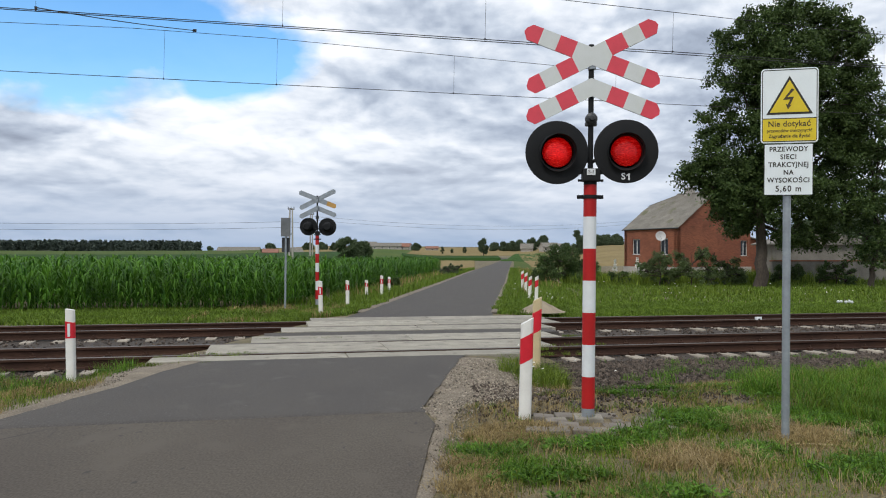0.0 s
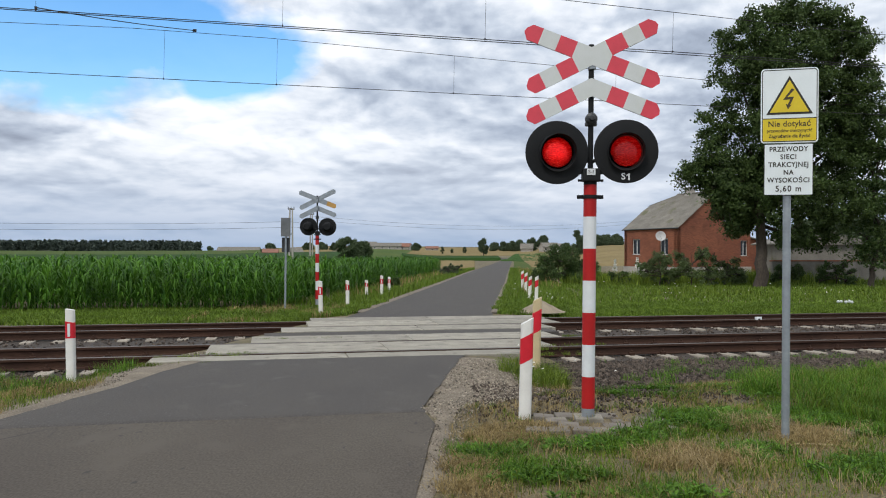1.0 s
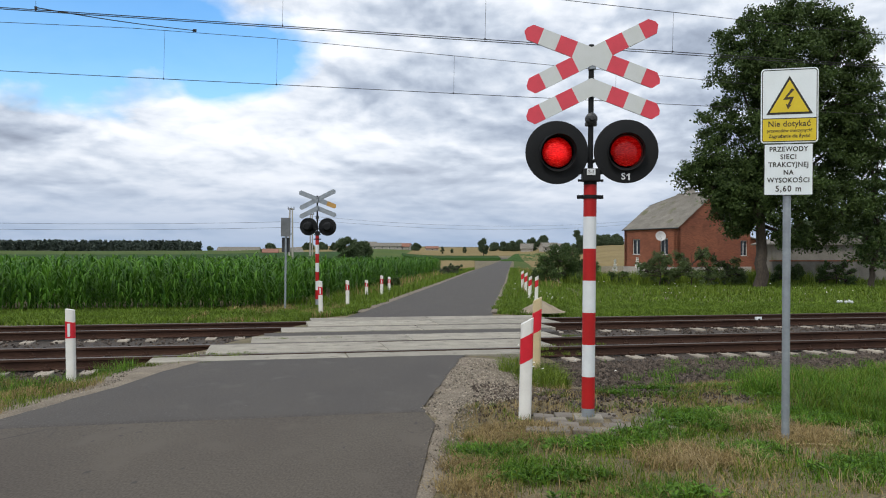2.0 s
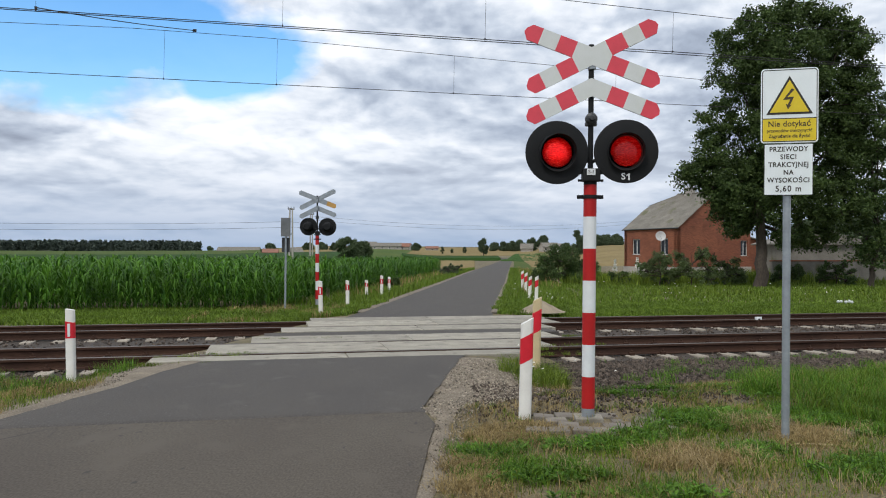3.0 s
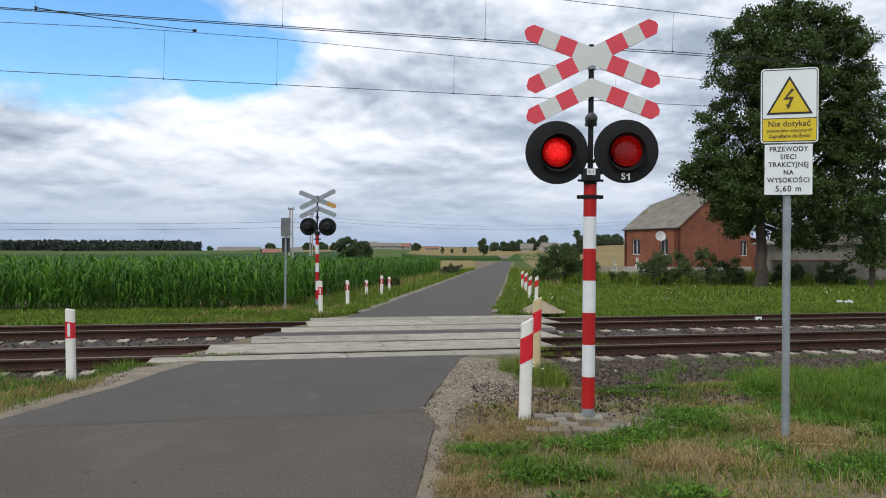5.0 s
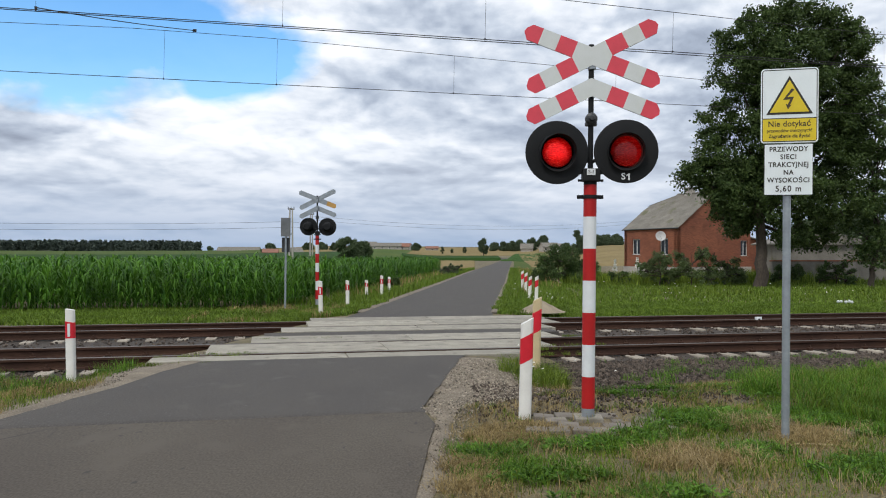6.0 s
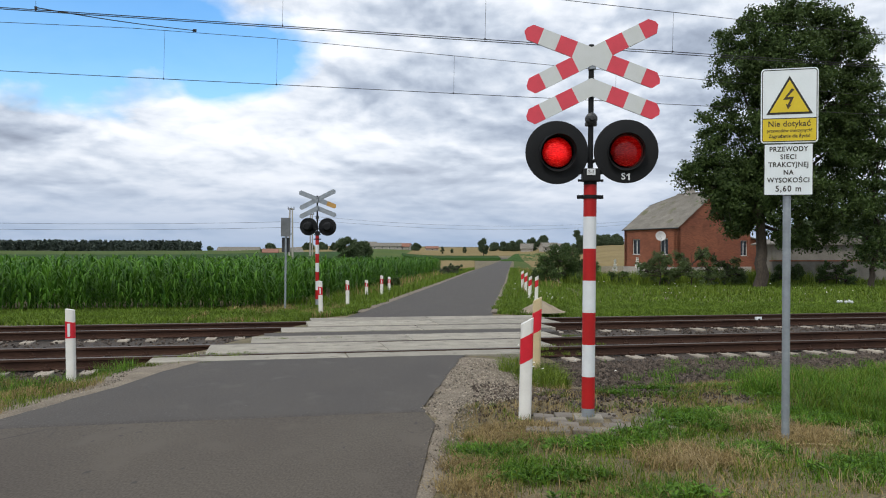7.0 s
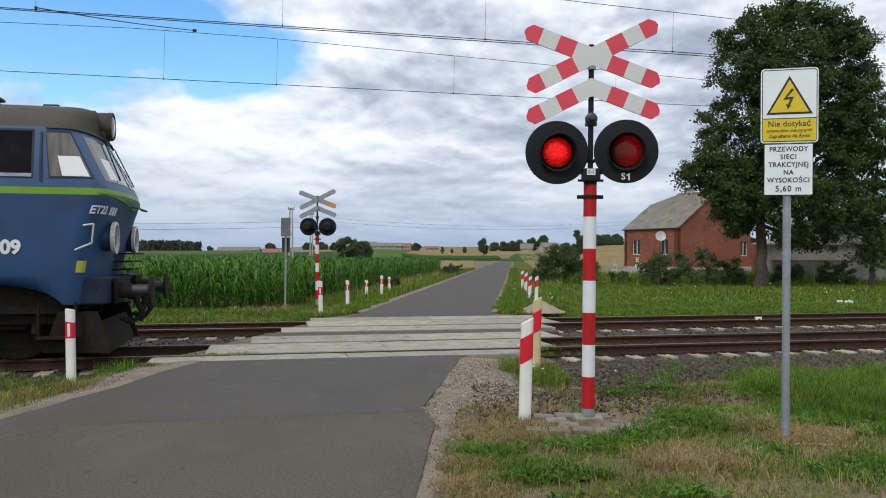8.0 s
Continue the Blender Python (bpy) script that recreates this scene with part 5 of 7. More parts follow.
        near[:, :2] += rng.normal(size=(len(near), 2)) * spread
        near[:, 2] = np.maximum(near[:, 2], -0.2)
        blade_mesh("grass", near, h, w, 1.1, M[mat], rng, label, "grass")
    rank = grass_points(6000, (7, 26, 49, 58), rng, lambda x, y: x > 0.095 * y + 3 and patch(x, y, 0.5, 14) > -0.1)
    blade_mesh("grass", rank, 0.8, 0.035, 0.6, M["grass"], rng, "rank tall weeds along the garden edge", "grass")
    # tufts along the slab joints
    pts = []
    for s0, n0 in ((-1.78, 12.15), (-1.3, 12.97), (-0.9, 13.2), (4.3, 12.2), (4.4, 12.9), (4.9, 13.3), (5.6, 14.8), (0.3, 15.33)):
        for _ in range(9):
            c = s0 + rng.uniform(-0.5, 1.2) * rng.random()
            for _ in range(26):
                s, n = c + rng.normal() * 0.05, n0 + rng.normal() * 0.03
                a = radians(TRACK_TURN)
                pts.append((math.cos(a) * s - math.sin(a) * n, math.sin(a) * s + math.cos(a) * n, -0.03))
    blade_mesh("grass", np.array(pts), 0.07, 0.006, 1.0, M["grass"], rng, "small weeds in the slab joints", "grass")
    # broad-leaved weeds
    v, q = [], []
    spots = grass_points(3600, (0.1, 7.5, 4.4, 10.5), rng, lambda x, y: near_right(x, y) and stand(LUSH, x, y) > 0.2)
    for p in spots:
        for k in range(7):
            a, r = rng.uniform(0, 6.28), rng.uniform(0.025, 0.07)
            d, s = np.array([np.cos(a), np.sin(a), 0.55]), np.array([-np.sin(a), np.cos(a), 0])
            i = len(v)
            b = p + np.array([0, 0, 0.02 + 0.03 * k / 7])
            v += [b, b + d * r * 0.5 + s * r * 0.22, b + d * r * np.array([1, 1, 0.7]), b + d * r * 0.5 - s * r * 0.22]
            q.append((i, i + 1, i + 2, i + 3))
    raw_mesh("weeds", np.array(v), np.array(q), np.zeros((0, 3), int), M["weed"], "low broad-leaved green weeds in the verge", "weeds")
    # flowers in the meadow
    v, q = [], []
    spots = np.concatenate([grass_points(110, (8, 40, 28, 56), rng, lambda x, y: x > 0.095 * y + 3 and patch(x, y, 0.3, 21) > 0.1), grass_points(9, (1.1, 2.2, 9.8, 12), rng, lambda x, y: off_road(x, y, 0.7)), grass_points(24, (2.6, 4.2, 26, 38), rng, lambda x, y: off_road(x, y, 0.5))])
    for p in spots:
        s = 0.012 + 0.0006 * p[1]
        c = p + np.array([0, 0, rng.uniform(0.2, 0.42)])
        i = len(v)
        v += [c + [-s, 0, 0], c + [0, -s, 0.3 * s], c + [s, 0, 0], c + [0, s * 0.4, s]]
        q.append((i, i + 1, i + 2, i + 3))
    raw_mesh("meadow_flowers", np.array(v), np.array(q), np.zeros((0, 3), int), M["flower"], "small white meadow flowers", "flowers")


plant_grass()


# ---------- maize ----------
M["maize"] = leafy("maize_leaf", (0.026, 0.086, 0.010), (0.105, 0.235, 0.025), 0.5, 0.36)
M["maize_top"] = leafy("maize_tassel", (0.16, 0.15, 0.06), (0.22, 0.20, 0.09))


def in_maize(x, y):
    cx, half = road_at(y)
    return across(x, y) > 27.2 and x < cx - half - 3.2 - 0.008 * y and y < 112


def maize_field():
    rng = np.random.default_rng(5)
    v, q, t = [], [], []

    def plant(x, y, h, leaves, wide):
        z0 = land(x, y)
        i = len(v)
        r = 0.013
        v.extend([(x - r, y, z0), (x + r, y, z0), (x + r * 0.5, y, z0 + h * 0.9), (x - r * 0.5, y, z0 + h * 0.9)])
        q.append((i, i + 1, i + 2, i + 3))
        a = rng.uniform(0, 6.28)
        for k in range(leaves):
            f = (k + 0.7) / leaves
            a += math.pi + rng.uniform(-0.5, 0.5)
            zl = z0 + h * (0.08 + 0.72 * f)
            ln = h * rng.uniform(0.3, 0.52) * (1 - 0.3 * abs(f - 0.5))
            w = wide * rng.uniform(0.8, 1.2)
            c, s = math.cos(a), math.sin(a)
            rise = ln * (0.5 + 0.45 * f) * rng.uniform(0.75, 1.15)
            path = [(0, 0, w * 0.5), (0.38, rise * 0.75, w), (0.74, rise * 0.95, w * 0.8), (1.0, rise * rng.uniform(-0.1, 0.85), 0.0)]
            i = len(v)
            for u, dz, ww in path[:3]:
                px, py = x + c * ln * u * 0.8, y + s * ln * u * 0.8
                v.append((px - s * ww / 2, py + c * ww / 2, zl + dz))
                v.append((px + s * ww / 2, py - c * ww / 2, zl + dz))
            v.append((x + c * ln * 0.8, y + s * ln * 0.8, zl + path[3][1]))
            q.append((i, i + 1, i + 3, i + 2))
            q.append((i + 2, i + 3, i + 5, i + 4))
            t.append((i + 4, i + 5, i + 6))

    a = radians(TRACK_TURN)
    # front rows, along the railway and along the lane
    row = 0
    n = 27.3
    while n < 90:
        dense = n < 31
        s = -34.0
        while s < 26:
            x = math.cos(a) * s - math.sin(a) * n
            y = math.sin(a) * s + math.cos(a) * n
            edge = road_at(y)[0] - road_at(y)[1] - 3.2 - 0.008 * y - x
            if in_maize(x, y) and x > -0.62 * y - 1:
                h = (1.42 + 0.14 * patch(x, y, 0.12, 3) + rng.uniform(-0.3, 0.2)) * (0.8 + 0.12 * patch(x, y, 1.5, 5) if n < 27.8 else 1.0)
                if dense or edge < 3.0:
                    plant(x + rng.uniform(-0.12, 0.12), y + rng.uniform(-0.2, 0.2), h, 12, 0.062)
                else:
                    plant(x + rng.uniform(-0.2, 0.2), y + rng.uniform(-0.2, 0.2), h + 0.05, 6, 0.12)
                s += 0.165 if dense or edge < 3.0 else 0.42 + 0.008 * (n - 30)
            else:
                s += 0.3
        n += 0.62 if dense else 0.75 + 0.012 * (n - 31)
        row += 1
    raw_mesh("maize", np.array(v), np.array(q), np.array(t), M["maize"], "dense field of green young maize plants", "maize")


maize_field()


def canopy(name, shape, lift, mat, label, rough, category="field", skew=0.035):
    """A crop seen from afar as one uneven sheet. shape: (x over y from, to, distance from, to)."""
    t0, t1, d0, d1 = shape
    nu, nv = 90, 70
    verts, faces = [], []
    for j in range(nv + 1):
        d = d0 * (d1 / d0) ** (j / nv)
        for i in range(nu + 1):
            t = t0 + (t1 - t0) * i / nu + skew * (math.log(d / d0) - (0.5 if skew > 0 else 0)) * (0 if abs(t0) > 0.5 and i < nu / 2 else 1)
            x = t * d
            verts.append((x, d, land(x, d) + lift * (0.0 if j in (0, nv) or i in (0, nu) else 1.0) + rough * noise.noise(Vector((x * 0.8, d * 0.8, 0)))))
    for j in range(nv):
        for i in range(nu):
            b = j * (nu + 1) + i
            faces.append((b, b + 1, b + nu + 2, b + nu + 1))
    ob = from_arrays(name, verts, faces, mat)
    ob.data.shade_smooth()
    tagged(ob, label, category, kind="structure")


M["crop"] = material("crop_green", (0.03, 0.075, 0.013), (0.045, 0.098, 0.017), 0.05, 0.9, fine=3.0, bump=0.6, spread=0.3, depth=0.2, spec=0.08)
M["crop_dark"] = material("crop_dark_green", (0.024, 0.058, 0.014), (0.032, 0.07, 0.016), 0.05, 0.9, fine=2.0, bump=0.6, spread=0.3, depth=0.2, spec=0.08)
M["crop_pale"] = material("crop_pale_green", (0.055, 0.09, 0.02), (0.08, 0.102, 0.027), 0.03, 0.9, fine=1.0, bump=0.4, spread=0.15, depth=0.2, spec=0.08)
M["grain"] = material("ripe_grain", (0.235, 0.18, 0.082), (0.19, 0.145, 0.065), 0.03, 0.9, fine=1.0, bump=0.3, spread=0.12, depth=0.2, spec=0.08)
M["far_meadow"] = material("far_meadow", (0.062, 0.10, 0.024), (0.085, 0.115, 0.03), 0.02, 0.9, fine=0.6, bump=0.3, spread=0.2, depth=0.2, spec=0.08)
canopy("field", (-0.66, -0.035, 62, 130), 1.12, M["crop"], "maize field stretching away from the railway", 0.16, skew=0.0)
canopy("field", (-0.9, -0.09, 128, 300), 1.2, M["crop_dark"], "dark green maize field in the distance", 0.2, skew=0.0)
canopy("field", (-0.9, -0.2, 300, 640), 0.4, M["crop_pale"], "pale green distant field before the forest", 0.2)
canopy("field", (-0.215, -0.13, 330, 640), 0.4, M["grain"], "distant ripe golden grain field", 0.2)
canopy("field", (-0.13, -0.03, 230, 640), 0.3, M["far_meadow"], "distant green meadow below the farm", 0.2)
canopy("field", (-0.03, 0.11, 390, 620), 0.4, M["grain"], "distant ripe golden grain field by the lane", 0.2)
canopy("field", (0.09, 0.14, 250, 420), 0.4, M["crop"], "small green crop field on the rise", 0.2)
canopy("field", (0.112, 0.34, 120, 520), 0.4, M["grain"], "ripe golden grain field behind the brick house", 0.2, skew=-0.015)
canopy("field", (-0.035, 0.040, 114, 292), 0.2, M["grain"], "pale field beside the lane", 0.1, skew=0.0)
canopy("field", (-0.05, 0.074, 294, 345), 1.1, M["crop_dark"], "dark maize strip across the end of the lane", 0.2, skew=-0.02)
canopy("field", (0.0895, 0.111, 98, 300), 0.15, M["crop_pale"], "pale dry grass verge beside the distant lane", 0.1, skew=0.0)
canopy("field", (0.111, 0.2, 66, 120), 0.15, M["far_meadow"], "rough meadow beside the garden", 0.1, skew=0.0)


# ---------- trees and bushes ----------
M["bark"] = material("bark", (0.075, 0.06, 0.045), (0.045, 0.036, 0.028), 3, 0.95, fine=18, bump=1.0, spread=0.35, axis=(1, 1, 0.25), depth=0.03)
M["oak_leaf"] = leafy("tree_leaf", (0.026, 0.05, 0.013), (0.088, 0.135, 0.037), 0.55, 0.22)
M["bush_leaf"] = leafy("bush_leaf", (0.028, 0.06, 0.016), (0.10, 0.15, 0.045), 0.55, 0.2)
M["fruit_leaf"] = leafy("fruit_bush_leaf", (0.06, 0.10, 0.035), (0.16, 0.21, 0.08), 0.6, 0.25)
M["willow_leaf"] = leafy("willow_leaf", (0.05, 0.08, 0.035), (0.11, 0.15, 0.07), 0.6, 0.2)
# distant foliage: the haze of the air is mixed into these two colours
M["hazy_leaf"] = leafy("hazy_leaf", (0.05, 0.08, 0.045), (0.11, 0.145, 0.075), 0.7, 0.1)
M["hazy_pine"] = leafy("hazy_pine_needle", (0.042, 0.06, 0.05), (0.08, 0.105, 0.082), 0.7, 0.1)


def leaf_arrays(centres, radii, per, size, rng, flat=0.8, shell=0.55):
    """Diamond leaves round many clump centres; thicker towards each clump's outside."""
    c = np.repeat(np.asarray(centres), per, axis=0)
    r = np.repeat(np.asarray(radii), per)
    n = len(c)
    d = rng.normal(size=(n, 3))
    d /= np.linalg.norm(d, axis=1)[:, None]
    d[:, 2] *= flat
    p = c + d * (r * (shell + (1 - shell) * rng.random(n)) ** 1.0)[:, None]
    a = rng.normal(size=(n, 3))
    a /= np.linalg.norm(a, axis=1)[:, None]
    b = np.cross(a, rng.normal(size=(n, 3)))
    b /= np.linalg.norm(b, axis=1)[:, None]
    s = size * rng.uniform(0.6, 1.3, n)
    v = np.stack([p - a * s[:, None], p + b * s[:, None] * 0.55, p + a * s[:, None], p - b * s[:, None] * 0.55], 1).reshape(-1, 3)
    i = np.arange(n) * 4
    return v, np.stack([i, i + 1, i + 2, i + 3], 1)


def limb(bm, p, q, r0, r1, rng, bends=4):
    """One tapering, slightly crooked branch; its rings are shared from stretch to stretch."""
    p, q = Vector(p), Vector(q)
    line = [p.lerp(q, k / bends) + (Vector(rng.normal(size=3)) * min(0.3, (q - p).length * 0.03) if 0 < k < bends else Vector()) for k in range(bends + 1)]
    sides, rings = 9, []
    for k, c in enumerate(line):
        d = (line[min(k + 1, bends)] - line[max(k - 1, 0)]).normalized()
        if k == 0:
            one = d.orthogonal().normalized()
        one = (one - d * one.dot(d)).normalized()
        two = d.cross(one)
        r = r0 + (r1 - r0) * k / bends
        rings.append([bm.verts.new(c + one * r * math.cos(2 * math.pi * i / sides) + two * r * math.sin(2 * math.pi * i / sides)) for i in range(sides)])
    for g, h in zip(rings, rings[1:]):
        for i in range(sides):
            j = (i + 1) % sides
            bm.faces.new((g[i], g[j], h[j], h[i])).smooth = True


def lobed_tree(name, x, y, trunk_r, trunk_h, lobes, seed, leaf_mat, label, leaf=0.13, clump=0.42, density=1.0, per=26, category="tree", group=""):
    """lobes: (dx, dy, z, radius) of the masses of foliage, over the foot of the trunk."""
    rng = np.random.default_rng(seed)
    tree = thing(name, pose(x, y, land(x, y) - 0.05), label, category, group)
    bm = bmesh.new()
    limb(bm, (0, 0, -0.2), (0.1, 0, trunk_h), trunk_r, trunk_r * 0.7, rng, 5)
    top = max(l[2] for l in lobes)
    mid = (sum(l[0] for l in lobes) / len(lobes), sum(l[1] for l in lobes) / len(lobes))
    limb(bm, (0.1, 0, trunk_h), (mid[0], mid[1], top), trunk_r * 0.7, trunk_r * 0.12, rng, 6)
    for dx, dy, z, r in lobes:
        t = min(1.0, max(0.1, (z - trunk_h) / max(0.5, top - trunk_h) * 0.7))
        base = Vector((0.1, 0, trunk_h)).lerp(Vector((mid[0], mid[1], top)), t * 0.8)
        limb(bm, base, (dx, dy, z), trunk_r * 0.3 * (1 - 0.6 * t), 0.03, rng, 4)
        for _ in range(4):
            w = rng.normal(size=3)
            w /= np.linalg.norm(w)
            limb(bm, (dx, dy, z), tuple(np.array((dx, dy, z)) + w * r * 0.85), 0.035, 0.01, rng, 2)
    part("trunk", bm, M["bark"], tree, "dark rough bark")
    centres, radii = [], []
    for dx, dy, z, r in lobes:
        k = max(6, int(density * 26 * (r / 1.2) ** 2))
        d = rng.normal(size=(k, 3))
        d /= np.linalg.norm(d, axis=1)[:, None]
        rad = r * rng.uniform(0.45, 1.08, k)
        for dd, rr in zip(d, rad):
            centres.append((dx + dd[0] * rr, dy + dd[1] * rr, z + dd[2] * rr * 0.85))
            radii.append(clump * rng.uniform(0.6, 1.4))
    v, q = leaf_arrays(centres, radii, per, leaf, rng, shell=0.2)
    crown = raw_mesh("crown", v, q, np.zeros((0, 3), int), leaf_mat, parent=tree)
    return tree, crown


BIG_LOBES = [(-0.4, 0, 14.4, 2.0), (2.0, 0.5, 15.2, 2.2), (4.6, 0, 13.8, 2.0), (5.3, 0.2, 12.0, 1.5), (5.6, 0.4, 10.0, 1.6), (4.6, 0.3, 15.1, 1.3), (-1.4, -0.4, 12.2, 1.6), (1.1, -1.0, 12.2, 2.5), (4.2, 0.3, 10.6, 2.3), (-1.8, 0.4, 9.6, 1.6), (0.9, -0.8, 8.9, 2.5), (3.7, 0.2, 7.6, 2.2), (-2.7, 0.0, 7.6, 1.3), (-3.9, 0.2, 6.6, 0.95), (-1.5, -0.5, 6.0, 1.6), (1.2, -1.2, 5.4, 2.1), (4.1, -0.5, 4.9, 1.9), (-1.2, 0.4, 4.0, 1.1), (1.3, -0.6, 3.2, 1.2), (3.2, 0.0, 2.9, 1.1), (-2.1, 0.1, 5.7, 1.2), (-1.9, -0.3, 4.7, 1.1), (-0.5, -0.5, 4.6, 1.4), (-2.7, 0.1, 5.9, 0.9), (0.6, -0.4, 6.8, 1.6), (2.0, 1.8, 11, 2.3), (0.0, 2.0, 7, 2.0), (5.8, 1.0, 8.0, 1.6)]
big_tree, big_crown = lobed_tree("tree", 18.1, 45.2, 0.40, 2.6, BIG_LOBES, 21, M["oak_leaf"], "tall broad-leaved tree with dense dark green crown", leaf=0.09, clump=0.52, density=1.15, per=100, group="trees by the house")
SIDE_LOBES = [(0, 0, 8.6, 1.9), (1.6, 0, 6.8, 2.0), (-0.6, 0.3, 5.6, 1.7), (1.0, -0.5, 4.2, 1.9), (-0.3, 0, 3.0, 1.3), (2.4, 0, 9.0, 2.0), (1.6, 0.4, 10.8, 1.5), (-0.2, -0.2, 1.9, 1.0)]
side_tree, side_crown = lobed_tree("tree", 24.9, 46.0, 0.2, 1.4, SIDE_LOBES, 22, M["bush_leaf"], "leafy green tree at the edge of the garden", leaf=0.095, clump=0.5, per=62, group="trees by the house")


def bush(x, y, w, h, seed, label, mat=None, leaf=0.048, name="bush", dense=1.0):
    rng = np.random.default_rng(seed)
    lobes = []
    for k in range(16):
        a = rng.uniform(0, 6.28)
        f = rng.uniform(0.0, 1)
        lobes.append((math.cos(a) * w * 0.46 * (1.1 - f * 0.5), math.sin(a) * w * 0.4, h * (0.16 + 0.66 * f), min(w, h) * rng.uniform(0.13, 0.24)))
    return lobed_tree(name, x, y, 0.05, h * 0.25, lobes, seed, mat or M["bush_leaf"], label, leaf, min(w, h) * 0.1, 3.0 * dense, 80, "bush", "garden bushes")


bush(7.4, 51.0, 2.6, 2.6, 31, "large dark green elder bush at the garden corner", dense=1.3)
bush(9.3, 53.5, 2.2, 1.9, 32, "rounded green bush beside the elder", dense=2.0)
bush(12.9, 47.3, 2.1, 2.3, 33, "small fruit tree bush before the brick house", M["fruit_leaf"], dense=0.7)
bush(14.7, 47.0, 2.3, 2.6, 34, "wide fruit bush with thin stems before the house", M["fruit_leaf"], dense=0.7)
bush(17.1, 48.2, 2.1, 2.3, 35, "dark garden bush below the tall tree", M["fruit_leaf"], dense=0.8)
bush(13.9, 49.0, 0.9, 0.6, 36, "low clipped dark green shrub")
bush(11.2, 50.5, 1.6, 1.0, 37, "low garden shrub in the long grass", dense=0.8)
bush(21.8, 50.0, 2.0, 1.5, 38, "dark garden bush beside the tree trunk")
bush(24.3, 49.0, 2.2, 1.7, 39, "dark garden bush by the wall")
bush(0.8, 66.0, 2.0, 1.3, 40, "weedy bush at the edge of the maize", M["willow_leaf"])
bush(-2.6, 40.5, 0.9, 0.8, 41, "leafy weed clump on the lane verge")


def flower_spike(x, y, h):
    rng = np.random.default_rng(int(x * 100))
    t = thing("flower_spike", pose(x, y, land(x, y)), "tall cream flowering plant in the garden", "flower", "flower spikes")
    bm = bmesh.new()
    tube(bm, (0, 0, 0), (0, 0, h), 0.02, 0.012, sides=6)
    part("stem", bm, M["weed"], t)
    c = [(0.0, 0, h * (0.55 + 0.45 * k / 9)) for k in range(10)]
    v, q = leaf_arrays(c, [0.16 * (1.1 - k / 10) + 0.04 for k in range(10)], 12, 0.06, rng)
    raw_mesh("blossom", v, q, np.zeros((0, 3), int), M["flower"], parent=t)


for fx, fy, fh in ((9.4, 51.5, 1.9), (9.75, 51.6, 1.5), (12.9, 52.5, 1.7), (13.1, 52.6, 1.3), (11.3, 52.0, 1.6)):
    flower_spike(fx, fy, fh)

# far trees
rnd_far = random.Random(8)


def far_tree(x, y, w, h, seed, label, mat=None, bare=0.25, group="far trees"):
    rng = np.random.default_rng(seed)
    lobes = []
    for k in range(17):
        f = k / 16
        a = rng.uniform(0, 6.28)
        rr = w * 0.28 * math.sin(math.pi * (0.2 + 0.7 * f))
        lobes.append((math.cos(a) * rr * 1.15, math.sin(a) * rr, h * (bare + (0.95 - bare) * f), w * rng.uniform(0.11, 0.22)))
    lobed_tree("tree", x, y, max(0.12, h * 0.02), h * bare, lobes, seed, mat or M["hazy_leaf"], label, max(0.1, w * 0.03), w * 0.10, 4.0 / max(1, (w * 0.2 / 1.2) ** 2), 54, "tree", group)


def by_view(px, d):
    """East-west place of something seen at that direction, d metres ahead."""
    return (px - 784) / 1400 * d


